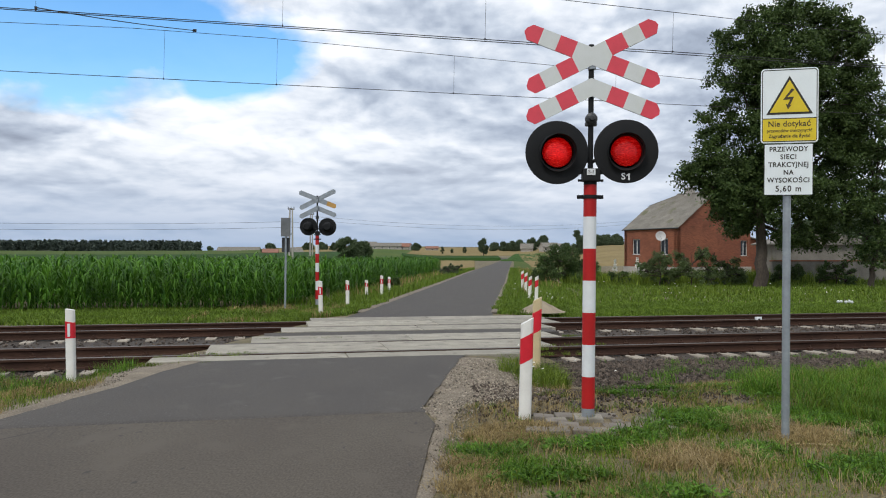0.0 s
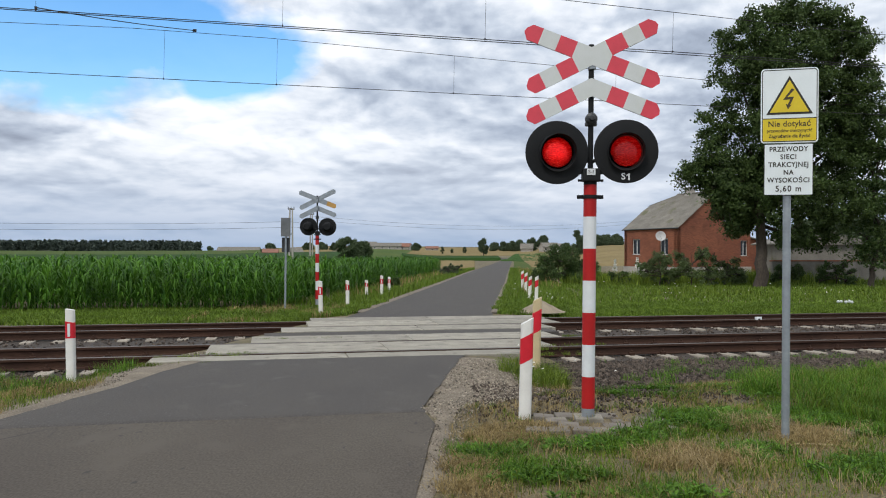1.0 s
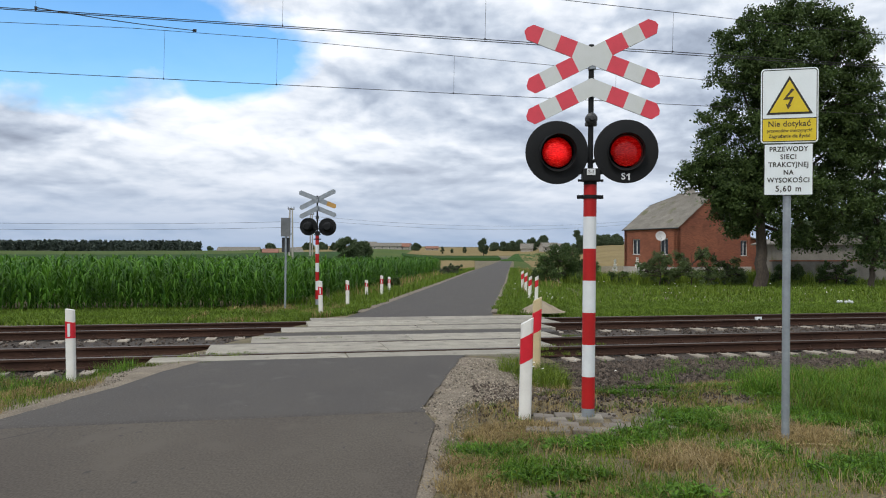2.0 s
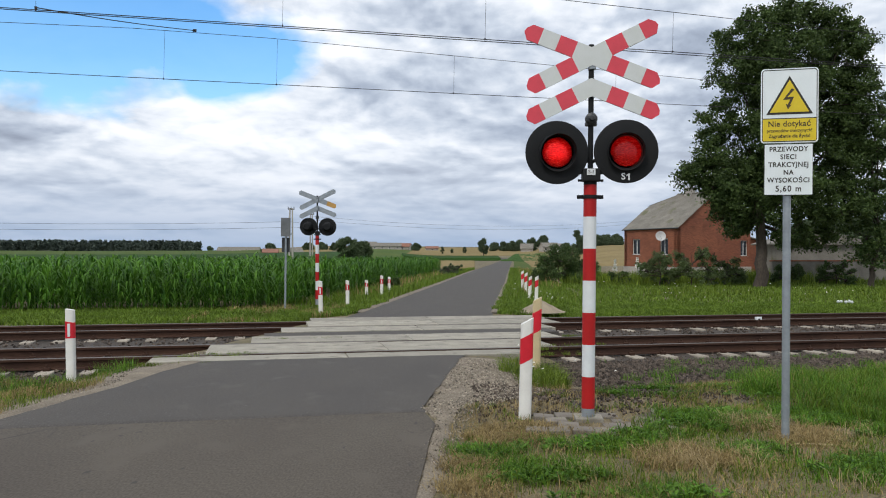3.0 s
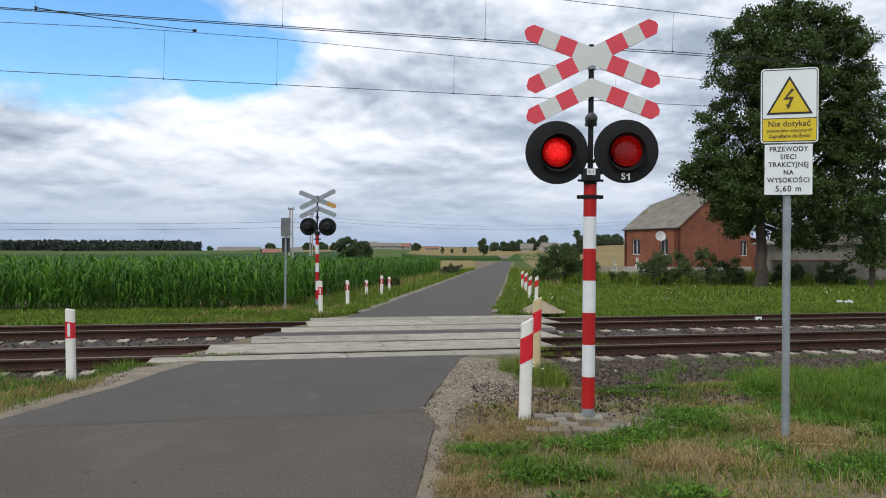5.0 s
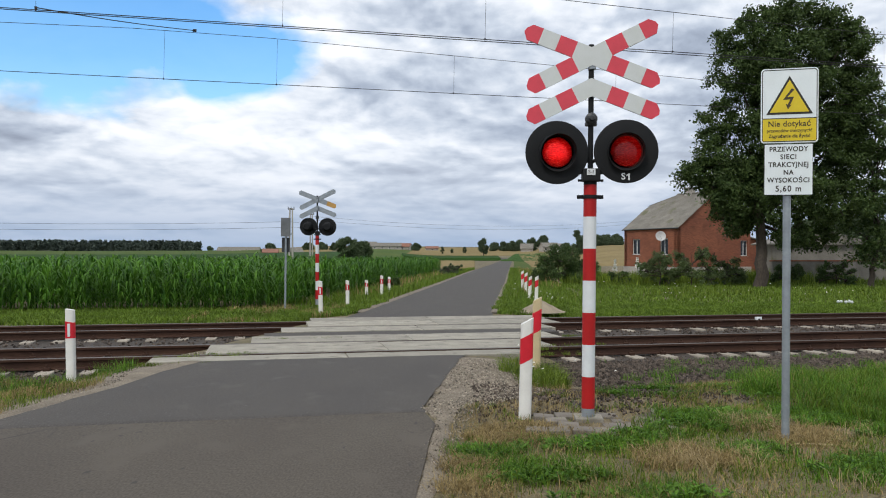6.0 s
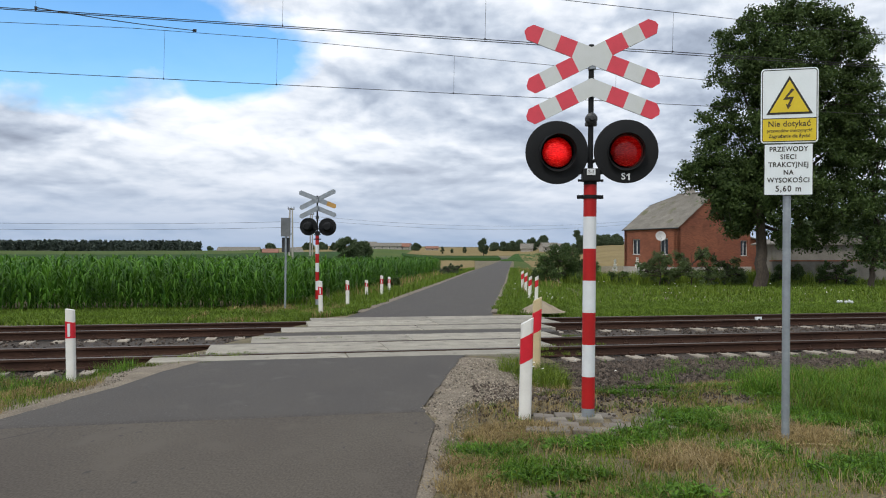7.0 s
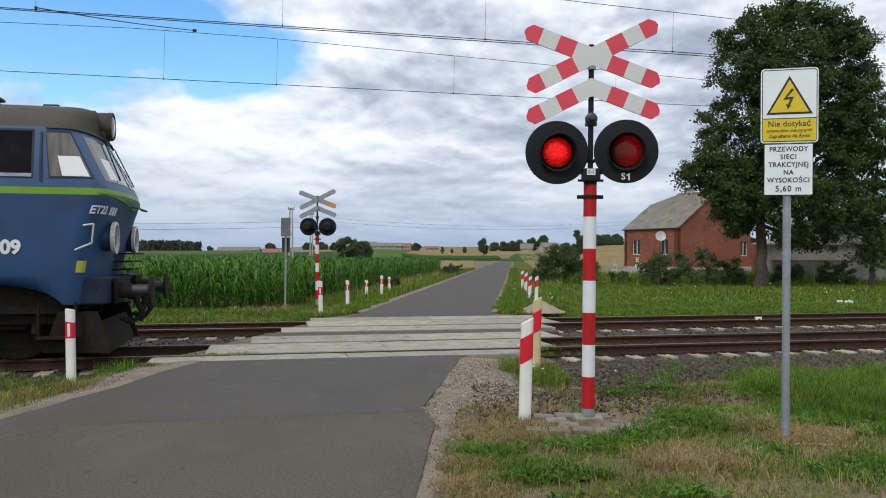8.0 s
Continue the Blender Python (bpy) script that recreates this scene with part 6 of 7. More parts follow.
for px, d, w, h, label, mat, bare in (
    (855, 350, 4.8, 8.3, "lone broad-leaved tree on the field edge", None, 0.3),
    (612, 150, 4.2, 4.9, "rounded grey-green willow beyond the maize", "willow_leaf", 0.08),
    (629, 158, 4.0, 4.4, "rounded grey-green willow beyond the maize", "willow_leaf", 0.08),
    (643, 190, 4.6, 4.3, "rounded grey-green willow beyond the maize", "willow_leaf", 0.08),
    (475, 300, 6.0, 3.8, "dark rounded tree beside the distant fields", None, 0.1),
    (1022, 300, 4.6, 9.5, "tall dark poplar behind the garden", None, 0.15),
    (1033, 310, 3.6, 7.5, "tall dark poplar behind the garden", None, 0.15),
    (737, 480, 6.0, 4.2, "distant dark tree by the farm", None, 0.15),
    (783, 420, 2.2, 4.2, "small distant tree in the meadow", None, 0.2),
    (822, 440, 2.5, 3.6, "small distant tree in the meadow", None, 0.2),
    (800, 440, 1.8, 2.8, "small distant tree in the meadow", None, 0.2),
    (875, 480, 7.0, 4.8, "distant tree in a field hedge", None, 0.15),
    (893, 480, 7.0, 5.0, "distant tree in a field hedge", None, 0.15),
    (908, 470, 6.0, 5.6, "distant tree in a field hedge", None, 0.15),
    (922, 480, 7.0, 6.4, "distant tree in a field hedge", None, 0.15),
    (941, 470, 7.0, 7.6, "distant tree beside the far farmhouse", None, 0.15),
    (962, 470, 7.0, 8.8, "distant tree beside the far farmhouse", None, 0.15),
    (1000, 400, 6.0, 4.5, "distant tree beside the far farmhouse", None, 0.15),
    (1055, 460, 9.0, 5.5, "distant tree row behind the grain", None, 0.1),
    (1072, 460, 9.0, 5.5, "distant tree row behind the grain", None, 0.1),
    (1090, 460, 9.0, 5.5, "distant tree row behind the grain", None, 0.1),
    (590, 420, 5.0, 3.6, "distant dark tree on the field edge", None, 0.1),
    (571, 420, 6.0, 3.4, "distant dark tree on the field edge", None, 0.1),
    (545, 420, 6.0, 3.6, "distant dark tree on the field edge", None, 0.1),
    (372, 640, 5.0, 3.4, "distant small tree at the forest end", None, 0.1),
    (650, 470, 4.0, 4.4, "distant dark conifer by the farm", None, 0.1),
    (1480, 75, 6.0, 5.2, "dark tree behind the garden wall", None, 0.15),
    (1420, 80, 6.0, 4.2, "dark tree behind the garden wall", None, 0.15),
    (1545, 70, 6.0, 4.5, "dark tree behind the garden wall", None, 0.15),
):
    far_tree(by_view(px, d), d, w, h, int(px), label, M[mat] if mat else None, bare)


def forest():
    rng = np.random.default_rng(77)
    c, r = [], []
    for k in range(520):
        d = rng.uniform(652, 700)
        px = rng.uniform(-260, 356)
        x = by_view(px, d)
        h = rng.uniform(7.6, 9.4) * (1 if px < 320 else 0.9)
        z = land(x, d)
        for j in range(7):
            f = j / 6
            c.append((x + rng.uniform(-1, 1), d + rng.uniform(-1, 1), z + h * (0.02 + 0.9 * f)))
            r.append(2.4 * (1.05 - 0.5 * f))
    v, q = leaf_arrays(c, r, 16, 1.1, rng, shell=0.1)
    raw_mesh("forest", v, q, np.zeros((0, 3), int), M["hazy_pine"], "dark pine forest edge on the horizon", "forest")


forest()


# ---------- buildings ----------
def brick_material(name, one, two, mortar, width=0.25, height=0.077):
    m = material(name, one, two, 0.6, 0.9, fine=25, bump=0.2, spread=0.2, stain=tuple(c * 0.6 for c in one), stain_scale=0.7, stain_at=0.6)
    nt = m.node_tree
    N, L = nt.nodes.new, nt.links.new
    b = nt.nodes["Principled BSDF"]
    old = b.inputs["Base Color"].links[0].from_socket
    br = N("ShaderNodeTexBrick")
    br.inputs["Scale"].default_value = 1.0
    br.inputs["Brick Width"].default_value, br.inputs["Row Height"].default_value = width, height
    br.inputs["Mortar Size"].default_value = 0.012
    br.inputs["Color1"].default_value, br.inputs["Color2"].default_value = (1, 1, 1, 1), (0.6, 0.6, 0.6, 1)
    br.inputs["Mortar"].default_value = (*mortar, 1)
    sep, comb = N("ShaderNodeSeparateXYZ"), N("ShaderNodeCombineXYZ")
    L(N("ShaderNodeTexCoord").outputs["Object"], sep.inputs[0])
    add = N("ShaderNodeMath")
    L(sep.outputs[0], add.inputs[0])
    L(sep.outputs[1], add.inputs[1])
    L(add.outputs[0], comb.inputs[0])
    L(sep.outputs[2], comb.inputs[1])
    L(comb.outputs[0], br.inputs["Vector"])
    mix = N("ShaderNodeMix")
    mix.data_type, mix.blend_type = "RGBA", "MULTIPLY"
    mix.inputs[0].default_value = 1.0
    L(old, mix.inputs[6])
    L(br.outputs["Color"], mix.inputs[7])
    L(mix.outputs[2], b.inputs["Base Color"])
    return m


M["brick"] = brick_material("red_brick", (0.31, 0.105, 0.052), (0.235, 0.078, 0.043), (0.9, 1.0, 1.05))
M["roof"] = material("fibre_cement_roof", (0.215, 0.20, 0.17), (0.15, 0.14, 0.12), 1.2, 0.9, fine=16, bump=0.3, spread=0.25, stain=(0.12, 0.12, 0.07), stain_scale=0.9, stain_at=0.58)
M["plaster"] = material("plaster", (0.42, 0.39, 0.34), (0.32, 0.3, 0.27), 0.8, 0.9, fine=20, bump=0.2, stain=(0.2, 0.19, 0.17), stain_scale=0.6, stain_at=0.6)
M["tile_red"] = material("roof_tile_red", (0.26, 0.12, 0.08), (0.2, 0.1, 0.07), 0.8, 0.9, fine=6, bump=0.2)
M["pane"] = material("window_glass", (0.02, 0.023, 0.026), None, 3, 0.08, fine=10, bump=0)
M["frame"] = material("window_frame_white", (0.78, 0.78, 0.76), None, 3, 0.5, bump=0.02)
M["dish"] = material("dish_grey", (0.55, 0.55, 0.54), None, 4, 0.5, bump=0.02)


def window(parent, m, w, h, name="window", cross=True):
    """A window let into a wall whose outside faces -y of m."""
    g = new(name)
    g.parent = parent
    g.matrix_basis = m
    bm = bmesh.new()
    f = 0.06
    box(bm, -w / 2, w / 2, -0.01, 0.06, 0, f, 0.005)
    box(bm, -w / 2, w / 2, -0.01, 0.06, h - f, h, 0.005)
    box(bm, -w / 2, -w / 2 + f, -0.01, 0.06, f, h - f, 0.005)
    box(bm, w / 2 - f, w / 2, -0.01, 0.06, f, h - f, 0.005)
    if cross:
        box(bm, -0.04, 0.04, -0.005, 0.05, f, h - f, 0.005)
    part("window_frame", bm, M["frame"], g, "white window frame")
    bm = bmesh.new()
    box(bm, -w / 2 + f, w / 2 - f, 0.02, 0.03, f, h - f)
    part("pane", bm, M["pane"], g)
    bm = bmesh.new()
    box(bm, -w / 2 - 0.08, w / 2 + 0.08, -0.12, 0.02, -0.06, 0.0, 0.01)
    part("sill", bm, M["plaster"], g)


def wall_with_holes(bm, length, height, holes, thick, top=None):
    """A wall along x, outside at y = 0, with rectangular holes (x, z, w, h); built of boxes round them."""
    xs = sorted({0.0, length, *[v for x, z, w, h in holes for v in (x - w / 2, x + w / 2)]})
    for x0, x1 in zip(xs, xs[1:]):
        mid = (x0 + x1) / 2
        inside = sorted([(z, z + h) for x, z, w, h in holes if x - w / 2 < mid < x + w / 2])
        z = 0.0
        for a, b in inside + [(height, height)]:
            if a > z + 1e-4:
                box(bm, x0, x1, 0, thick, z, a)
            z = b


def brick_house():
    C = Vector((19.27, 65.0, 0))
    base = 0.28
    L_, W_, E_, R_ = 6.4, 8.7, 3.66, 6.75
    turn = math.degrees(math.atan2(3.08, 5.6))
    # x along the gable, y along the eaves, corner at the origin
    h = thing("brick_house", pose(C.x, C.y, base, 0, 0, turn), "old red brick farmhouse with a grey corrugated roof", "house")
    bm = bmesh.new()
    box(bm, -0.06, W_ + 0.06, -0.06, L_ + 0.06, -0.6, 0.42, 0.02)
    part("plinth", bm, M["plaster"], h, "grey plastered plinth")
    # gable wall facing the railway
    bm = bmesh.new()
    holes = [(7.9, 1.35, 0.9, 1.35)]
    wall_with_holes(bm, W_, E_, holes, 0.35)
    zt, mid = R_ - E_, W_ / 2
    # the triangle over it, with the attic window left open
    wx, wz, ww, wh = 5.75, 4.05, 0.8, 1.05
    cols = [0, 1.4, 2.9, mid, wx - ww / 2, wx + ww / 2, 7.4, W_]
    for x0, x1 in zip(cols, cols[1:]):
        def lim(x):
            return E_ + zt * (1 - abs(x - mid) / mid)
        for lo, hi in ([(E_, None)] if not (x0 >= wx - ww / 2 - 1e-3 and x1 <= wx + ww / 2 + 1e-3) else [(E_, wz), (wz + wh, None)]):
            a = [(x0, lo), (x1, lo), (x1, lim(x1) if hi is None else hi), (x0, lim(x0) if hi is None else hi)]
            if a[2][1] - lo < 1e-3:
                a.pop(2)
            elif a[3][1] - lo < 1e-3:
                a.pop(3)
            if len({round(p[1], 3) for p in a}) > 1:
                slab(bm, a, 0.0, 0.35)
    part("gable_wall", bm, M["brick"], h, "weathered red brick gable wall")
    # eaves wall with two windows and the dish, facing -x
    bm = bmesh.new()
    holes = [(L_ - 1.55, 1.45, 0.95, 1.35), (L_ - 4.9, 1.45, 0.95, 1.35)]
    wall_with_holes(bm, L_, E_, holes, 0.35)
    bmesh.ops.transform(bm, matrix=pose(0, L_, 0, 0, 0, -90), verts=bm.verts[:])
    part("eaves_wall", bm, M["brick"], h, "red brick eaves wall")
    bm = bmesh.new()
    box(bm, 0, W_, L_ - 0.35, L_, 0.4, E_)
    cut = 0.7  # share of the roof's height at which the far end is hipped back
    slab(bm, [(0, E_), (W_, E_), (W_ - mid * cut, E_ + zt * cut), (mid * cut, E_ + zt * cut)], L_ - 0.35, L_)
    box(bm, W_ - 0.35, W_, 0.35, L_ - 0.35, 0.4, E_)
    part("rear_wall", bm, M["brick"], h)
    for x, z, w, hh in holes:
        window(h, pose(0.12, L_ - x, z, 0, 0, -90), w, hh)
    window(h, pose(7.9, 0.12, 1.35), 0.9, 1.35)
    window(h, pose(wx, 0.12, wz), ww, wh)
    # roof with corrugated sheets
    for side in (-1, 1):
        run = mid + 0.16
        slope = math.atan2(zt, mid)
        ln = run / math.cos(slope)
        verts, faces = [], []
        n = 150
        for i in range(n + 1):
            wv = 0.025 * math.sin(i * math.pi / 1.5)
            for j in range(9):
                u = ln * j / 8
                y = -0.16 + (L_ + 0.36 - 2.3 * max(0.0, (j / 8 - cut) / (1 - cut))) * i / n
                verts.append((mid + side * (run - u * math.cos(slope)), y, E_ - 0.16 * math.tan(slope) + u * math.sin(slope) + 0.08 + wv - (0.03 if j % 2 else 0.0)))
        for i in range(n):
            for j in range(8):
                b = i * 9 + j
                faces.append((b, b + 1, b + 10, b + 9))
        ob = from_arrays("roof_slope", verts, faces, M["roof"], h)
        sol = ob.modifiers.new("thickness", "SOLIDIFY")
        sol.thickness = 0.03
    bm = bmesh.new()
    hip = [bm.verts.new(p) for p in ((mid * cut - 0.12, L_ + 0.2, E_ + zt * cut + 0.05), (W_ - mid * cut + 0.12, L_ + 0.2, E_ + zt * cut + 0.05), (mid, L_ - 2.15, R_ + 0.08))]
    bm.faces.new(hip)
    bmesh.ops.solidify(bm, geom=bm.faces[:], thickness=0.04)
    part("roof_hip", bm, M["roof"], h)
    bm = bmesh.new()
    tube(bm, (mid, -0.16, R_ + 0.07), (mid, L_ - 2.1, R_ + 0.07), 0.1, sides=12)
    part("ridge_cap", bm, M["roof"], h)
    bm = bmesh.new()
    box(bm, mid - 0.3, mid + 0.3, 2.5, 3.2, R_ - 0.6, R_ + 0.5, 0.02)
    box(bm, mid - 0.36, mid + 0.36, 2.44, 3.26, R_ + 0.5, R_ + 0.62, 0.02)
    part("chimney", bm, M["plaster"], h, "short grey chimney")
    for k, x in enumerate((-0.12,)):
        bm = bmesh.new()
        tube(bm, (x, -0.16, E_ - 0.02), (x, L_ + 0.16, E_ - 0.02), 0.05, sides=10)
        part("gutter", bm, M["dark_metal"], h)
    d = new("satellite_dish")
    d.parent = h
    d.matrix_basis = pose(-0.55, 1.35, 3.0, 0, 0, -35)
    d["label"] = "pale round satellite dish on the wall"
    bm = bmesh.new()
    lathe(bm, [(0.0, -0.08), (0.2, -0.06), (0.34, -0.015), (0.42, 0.03), (0.425, 0.03), (0.34, -0.03), (0.2, -0.075), (0.0, -0.095)], Matrix.Rotation(radians(75), 4, "X"), 28)
    part("reflector", bm, M["dish"], d)
    bm = bmesh.new()
    tube(bm, (0, 0.06, -0.05), (0.3, 0.5, -0.25), 0.025, sides=8)
    tube(bm, (0, -0.02, -0.36), (0, -0.45, -0.2), 0.014, sides=8)
    part("arm", bm, M["dark_metal"], d)
    # lean-to beside the gable
    bm = bmesh.new()
    slab(bm, [(W_ + 0.01, -0.5), (W_ + 3.4, -0.5), (W_ + 3.4, 2.5), (W_ + 0.01, 3.2)], 1.2, 5.2)
    part("lean_to", bm, M["brick"], h, "low brick lean-to")
    bm = bmesh.new()
    slab(bm, [(W_ + 0.01, 3.21), (W_ + 3.6, 2.47), (W_ + 3.6, 2.55), (W_ + 0.01, 3.3)], 0.9, 5.5)
    part("lean_to_roof", bm, M["roof"], h)


brick_house()


def garden_wall():
    w = thing("garden_wall", pose(22.3, 53.5, 0.25, 0, 0, 14), "low weathered grey and brick garden wall", "wall")
    bm = bmesh.new()
    box(bm, 0, 11, 0, 0.25, -0.4, 1.0, 0.02)
    part("wall_body", bm, M["roof"], w)
    bm = bmesh.new()
    box(bm, -0.05, 11.05, -0.05, 0.3, 1.003, 1.1, 0.02)
    part("coping", bm, M["brick"], w)
    s = thing("shed", pose(26.0, 60.0, 0.4, 0, 0, 10), "low plastered shed with a dark roof", "shed")
    bm = bmesh.new()
    box(bm, 0, 7, 0, 4, -0.4, 2.1)
    part("masonry", bm, M["roof"], s)
    bm = bmesh.new()
    slab(bm, [(-0.3, 2.1), (7.3, 2.1), (7.3, 2.2), (3.5, 3.2), (-0.3, 2.2)], -0.3, 4.3)
    part("roof", bm, M["roof"], s)


garden_wall()


def far_building(px, d, w, h, roof_h, turn, mat, roof, label, name="farm_building", windows=0, depth=7.0):
    x = by_view(px, d)
    b = thing(name, pose(x, d, land(x, d) - 0.2, 0, 0, turn), label, "building", "distant farm buildings")
    bm = bmesh.new()
    box(bm, -w / 2, w / 2, 0, depth, -1.0, h)
    for sx in (-w / 2, w / 2 - 0.3):
        verts = slab(bm, [(0, h), (depth, h), (depth / 2, h + roof_h)], 0, 0.3)
        bmesh.ops.transform(bm, matrix=pose(sx, 0, 0, 0, 0, 0) @ Matrix(((0, 1, 0, 0), (1, 0, 0, 0), (0, 0, 1, 0), (0, 0, 0, 1))), verts=verts)
    part("walls", bm, mat, b)
    for side in (0, 1):
        bm = bmesh.new()
        y0, y1 = (-0.5, depth / 2) if side == 0 else (depth + 0.5, depth / 2)
        z0 = h - 0.5 * roof_h / (depth / 2)
        vs = [bm.verts.new(p) for p in ((-w / 2 - 0.4, y0, z0), (w / 2 + 0.4, y0, z0), (w / 2 + 0.4, y1, h + roof_h), (-w / 2 - 0.4, y1, h + roof_h), (-w / 2 - 0.4, y0, z0 + 0.15), (w / 2 + 0.4, y0, z0 + 0.15), (w / 2 + 0.4, y1, h + roof_h + 0.15), (-w / 2 - 0.4, y1, h + roof_h + 0.15))]
        for f in ((0, 1, 2, 3), (4, 7, 6, 5), (0, 4, 5, 1), (1, 5, 6, 2), (2, 6, 7, 3), (3, 7, 4, 0)):
            bm.faces.new([vs[i] for i in f])
        bmesh.ops.recalc_face_normals(bm, faces=bm.faces[:])
        part("roof_slope", bm, roof, b)
    for k in range(windows):
        window(b, pose(-w / 2 + w * (k + 0.5) / windows, -0.03, h * 0.35), 1.0, h * 0.4, cross=False)


far_building(683, 500, 19, 2.6, 1.9, 4, M["plaster"], M["roof"], "long pale distant farm building with grey roof", windows=4)
far_building(659, 506, 7, 3.4, 1.6, 20, M["frame"], M["roof"], "white gabled distant farmhouse", windows=2)
far_building(712, 505, 9, 2.6, 2.0, -12, M["plaster"], M["tile_red"], "distant barn with a reddish roof", windows=1)
far_building(765, 520, 8, 2.0, 1.2, 5, M["plaster"], M["tile_red"], "low distant shed on the hill", windows=1)
far_building(421, 520, 27, 1.2, 2.2, 2, M["roof"], M["roof"], "long low grey barn roof beyond the maize", windows=0)
far_building(478, 280, 5, 1.6, 1.2, 10, M["tile_red"], M["tile_red"], "small reddish shed by the field trees", windows=0)
far_building(528, 300, 4.2, 1.0, 2.0, 30, M["roof"], M["roof"], "small dark gabled barn at the maize edge", windows=0)
far_building(975, 440, 9, 3.2, 2.2, 12, M["plaster"], M["roof"], "pale distant farmhouse among trees", windows=3)
far_building(932, 460, 7, 2.6, 2.6, -8, M["plaster"], M["roof"], "grey distant barn among trees", windows=0)
far_building(993, 430, 5, 2.8, 1.8, -20, M["frame"], M["roof"], "white distant cottage among trees", windows=1)


def power_pole(px, d, h, label):
    x = by_view(px, d)
    p = thing("power_pole", pose(x, d, land(x, d)), label, "pole", "power poles")
    for k in (-0.2, 0.2):
        bm = bmesh.new()
        tube(bm, (k * 1.4, 0, -0.3), (k, 0, h), 0.17, 0.12, sides=10)
        part("leg", bm, M["plaster"], p, "grey concrete leg")
    bm = bmesh.new()
    box(bm, -0.55, 0.55, -0.08, 0.08, h - 0.25, h - 0.1, 0.02)
    box(bm, -0.3, 0.3, -0.06, 0.06, h * 0.55, h * 0.55 + 0.14, 0.02)
    part("crossarm", bm, M["dark_metal"], p)
    for k in (-0.48, 0.0, 0.48):
        bm = bmesh.new()
        tube(bm, (k, 0, h - 0.1), (k, 0, h + 0.22), 0.07, 0.045, sides=8)
        part("insulator", bm, M["porcelain"], p)


power_pole(515, 130, 9.6, "twin-leg concrete power pole standing in the maize")
power_pole(551, 175, 10.6, "twin-leg concrete power pole farther along the line")


def far_wire(a, b, sag):
    pts = []
    for k in range(25):
        t = k / 24
        pts.append((a[0] + (b[0] - a[0]) * t, a[1] + (b[1] - a[1]) * t, a[2] + (b[2] - a[2]) * t - sag * 4 * t * (1 - t)))
    wire("power_line", pts, 0.022, "thin distant power line sagging over the fields", Matrix(), "power lines")


for dz, dx in ((0.0, -0.48), (-0.9, 0.48)):
    far_wire((-110, 100, 7.4 + dz), (by_view(518, 130) + dx, 130, 7.2 + dz), 1.0)
    far_wire((by_view(518, 130) + dx, 130, 7.2 + dz), (by_view(552, 175) + dx, 175, 10.0 + dz), 0.5)
    far_wire((by_view(552, 175) + dx, 175, 10.4 + dz), (75, 240, 14.4 + dz), 2.9)


# ---------- locomotive ----------
M["loco_blue"] = material("loco_dark_blue", (0.011, 0.056, 0.15), (0.009, 0.045, 0.12), 1.5, 0.5, fine=30, bump=0.03, spread=0.08, stain=(0.02, 0.03, 0.07), stain_scale=1.6, stain_at=0.58)
M["loco_light"] = material("loco_mid_blue", (0.04, 0.098, 0.22), (0.034, 0.083, 0.18), 1.5, 0.45, fine=30, bump=0.03, spread=0.06, stain=(0.04, 0.06, 0.12), stain_scale=1.6, stain_at=0.6)
M["loco_green"] = material("loco_green_stripe", (0.17, 0.36, 0.02), (0.14, 0.3, 0.02), 3, 0.45, fine=30, bump=0.02, spread=0.06)
M["loco_roof"] = material("loco_roof", (0.056, 0.045, 0.031), (0.034, 0.027, 0.019), 1.2, 0.75, fine=20, bump=0.15, spread=0.2, stain=(0.085, 0.074, 0.05), stain_scale=1.3, stain_at=0.58)
M["loco_black"] = material("loco_underframe", (0.014, 0.0125, 0.011), (0.024, 0.02, 0.016), 3, 0.9, fine=30, bump=0.2, spread=0.3, spec=0.15)
M["side_glass"] = material("dark_side_glass", (0.008, 0.007, 0.009), (0.014, 0.012, 0.014), 3, 0.25, fine=10, bump=0, spec=0.06)
# windscreen base colour is lightened to imitate sky reflected and seen through it
M["screen_glass"] = material("windscreen_sky_tint", (0.12, 0.135, 0.135), (0.09, 0.10, 0.10), 2.5, 0.1, fine=10, bump=0)
M["seal"] = material("window_seal", (0.02, 0.033, 0.06), (0.015, 0.025, 0.045), 4, 0.7, bump=0.02)
M["grime_blue"] = material("grimy_blue", (0.016, 0.03, 0.058), (0.012, 0.016, 0.024), 2.5, 0.8, fine=25, bump=0.1, spread=0.25, spec=0.2)
M["cab_paper"] = material("sunblind_white", (0.84, 0.86, 0.86), (0.8, 0.82, 0.82), 3, 0.8, bump=0, spread=0.02)
M["curtain"] = material("cab_curtain", (0.2, 0.19, 0.17), (0.1, 0.1, 0.1), 6, 0.9, fine=12, bump=0.1, axis=(3, 3, 0.2))
M["lamp_ring"] = material("headlight_ring", (0.6, 0.6, 0.56), (0.48, 0.48, 0.44), 5, 0.45, fine=40, bump=0.03)
M["lamp_glass"] = material("headlight_glass", (0.045, 0.042, 0.035), (0.15, 0.14, 0.11), 14, 0.12, 0.3, fine=40, bump=0.1)
M["mark_yellow"] = material("yellow_mark", (0.42, 0.42, 0.05), None, 5, 0.6, bump=0)

LOCO_LEN = 18.0
BOGIES = (-3.3, -14.7)


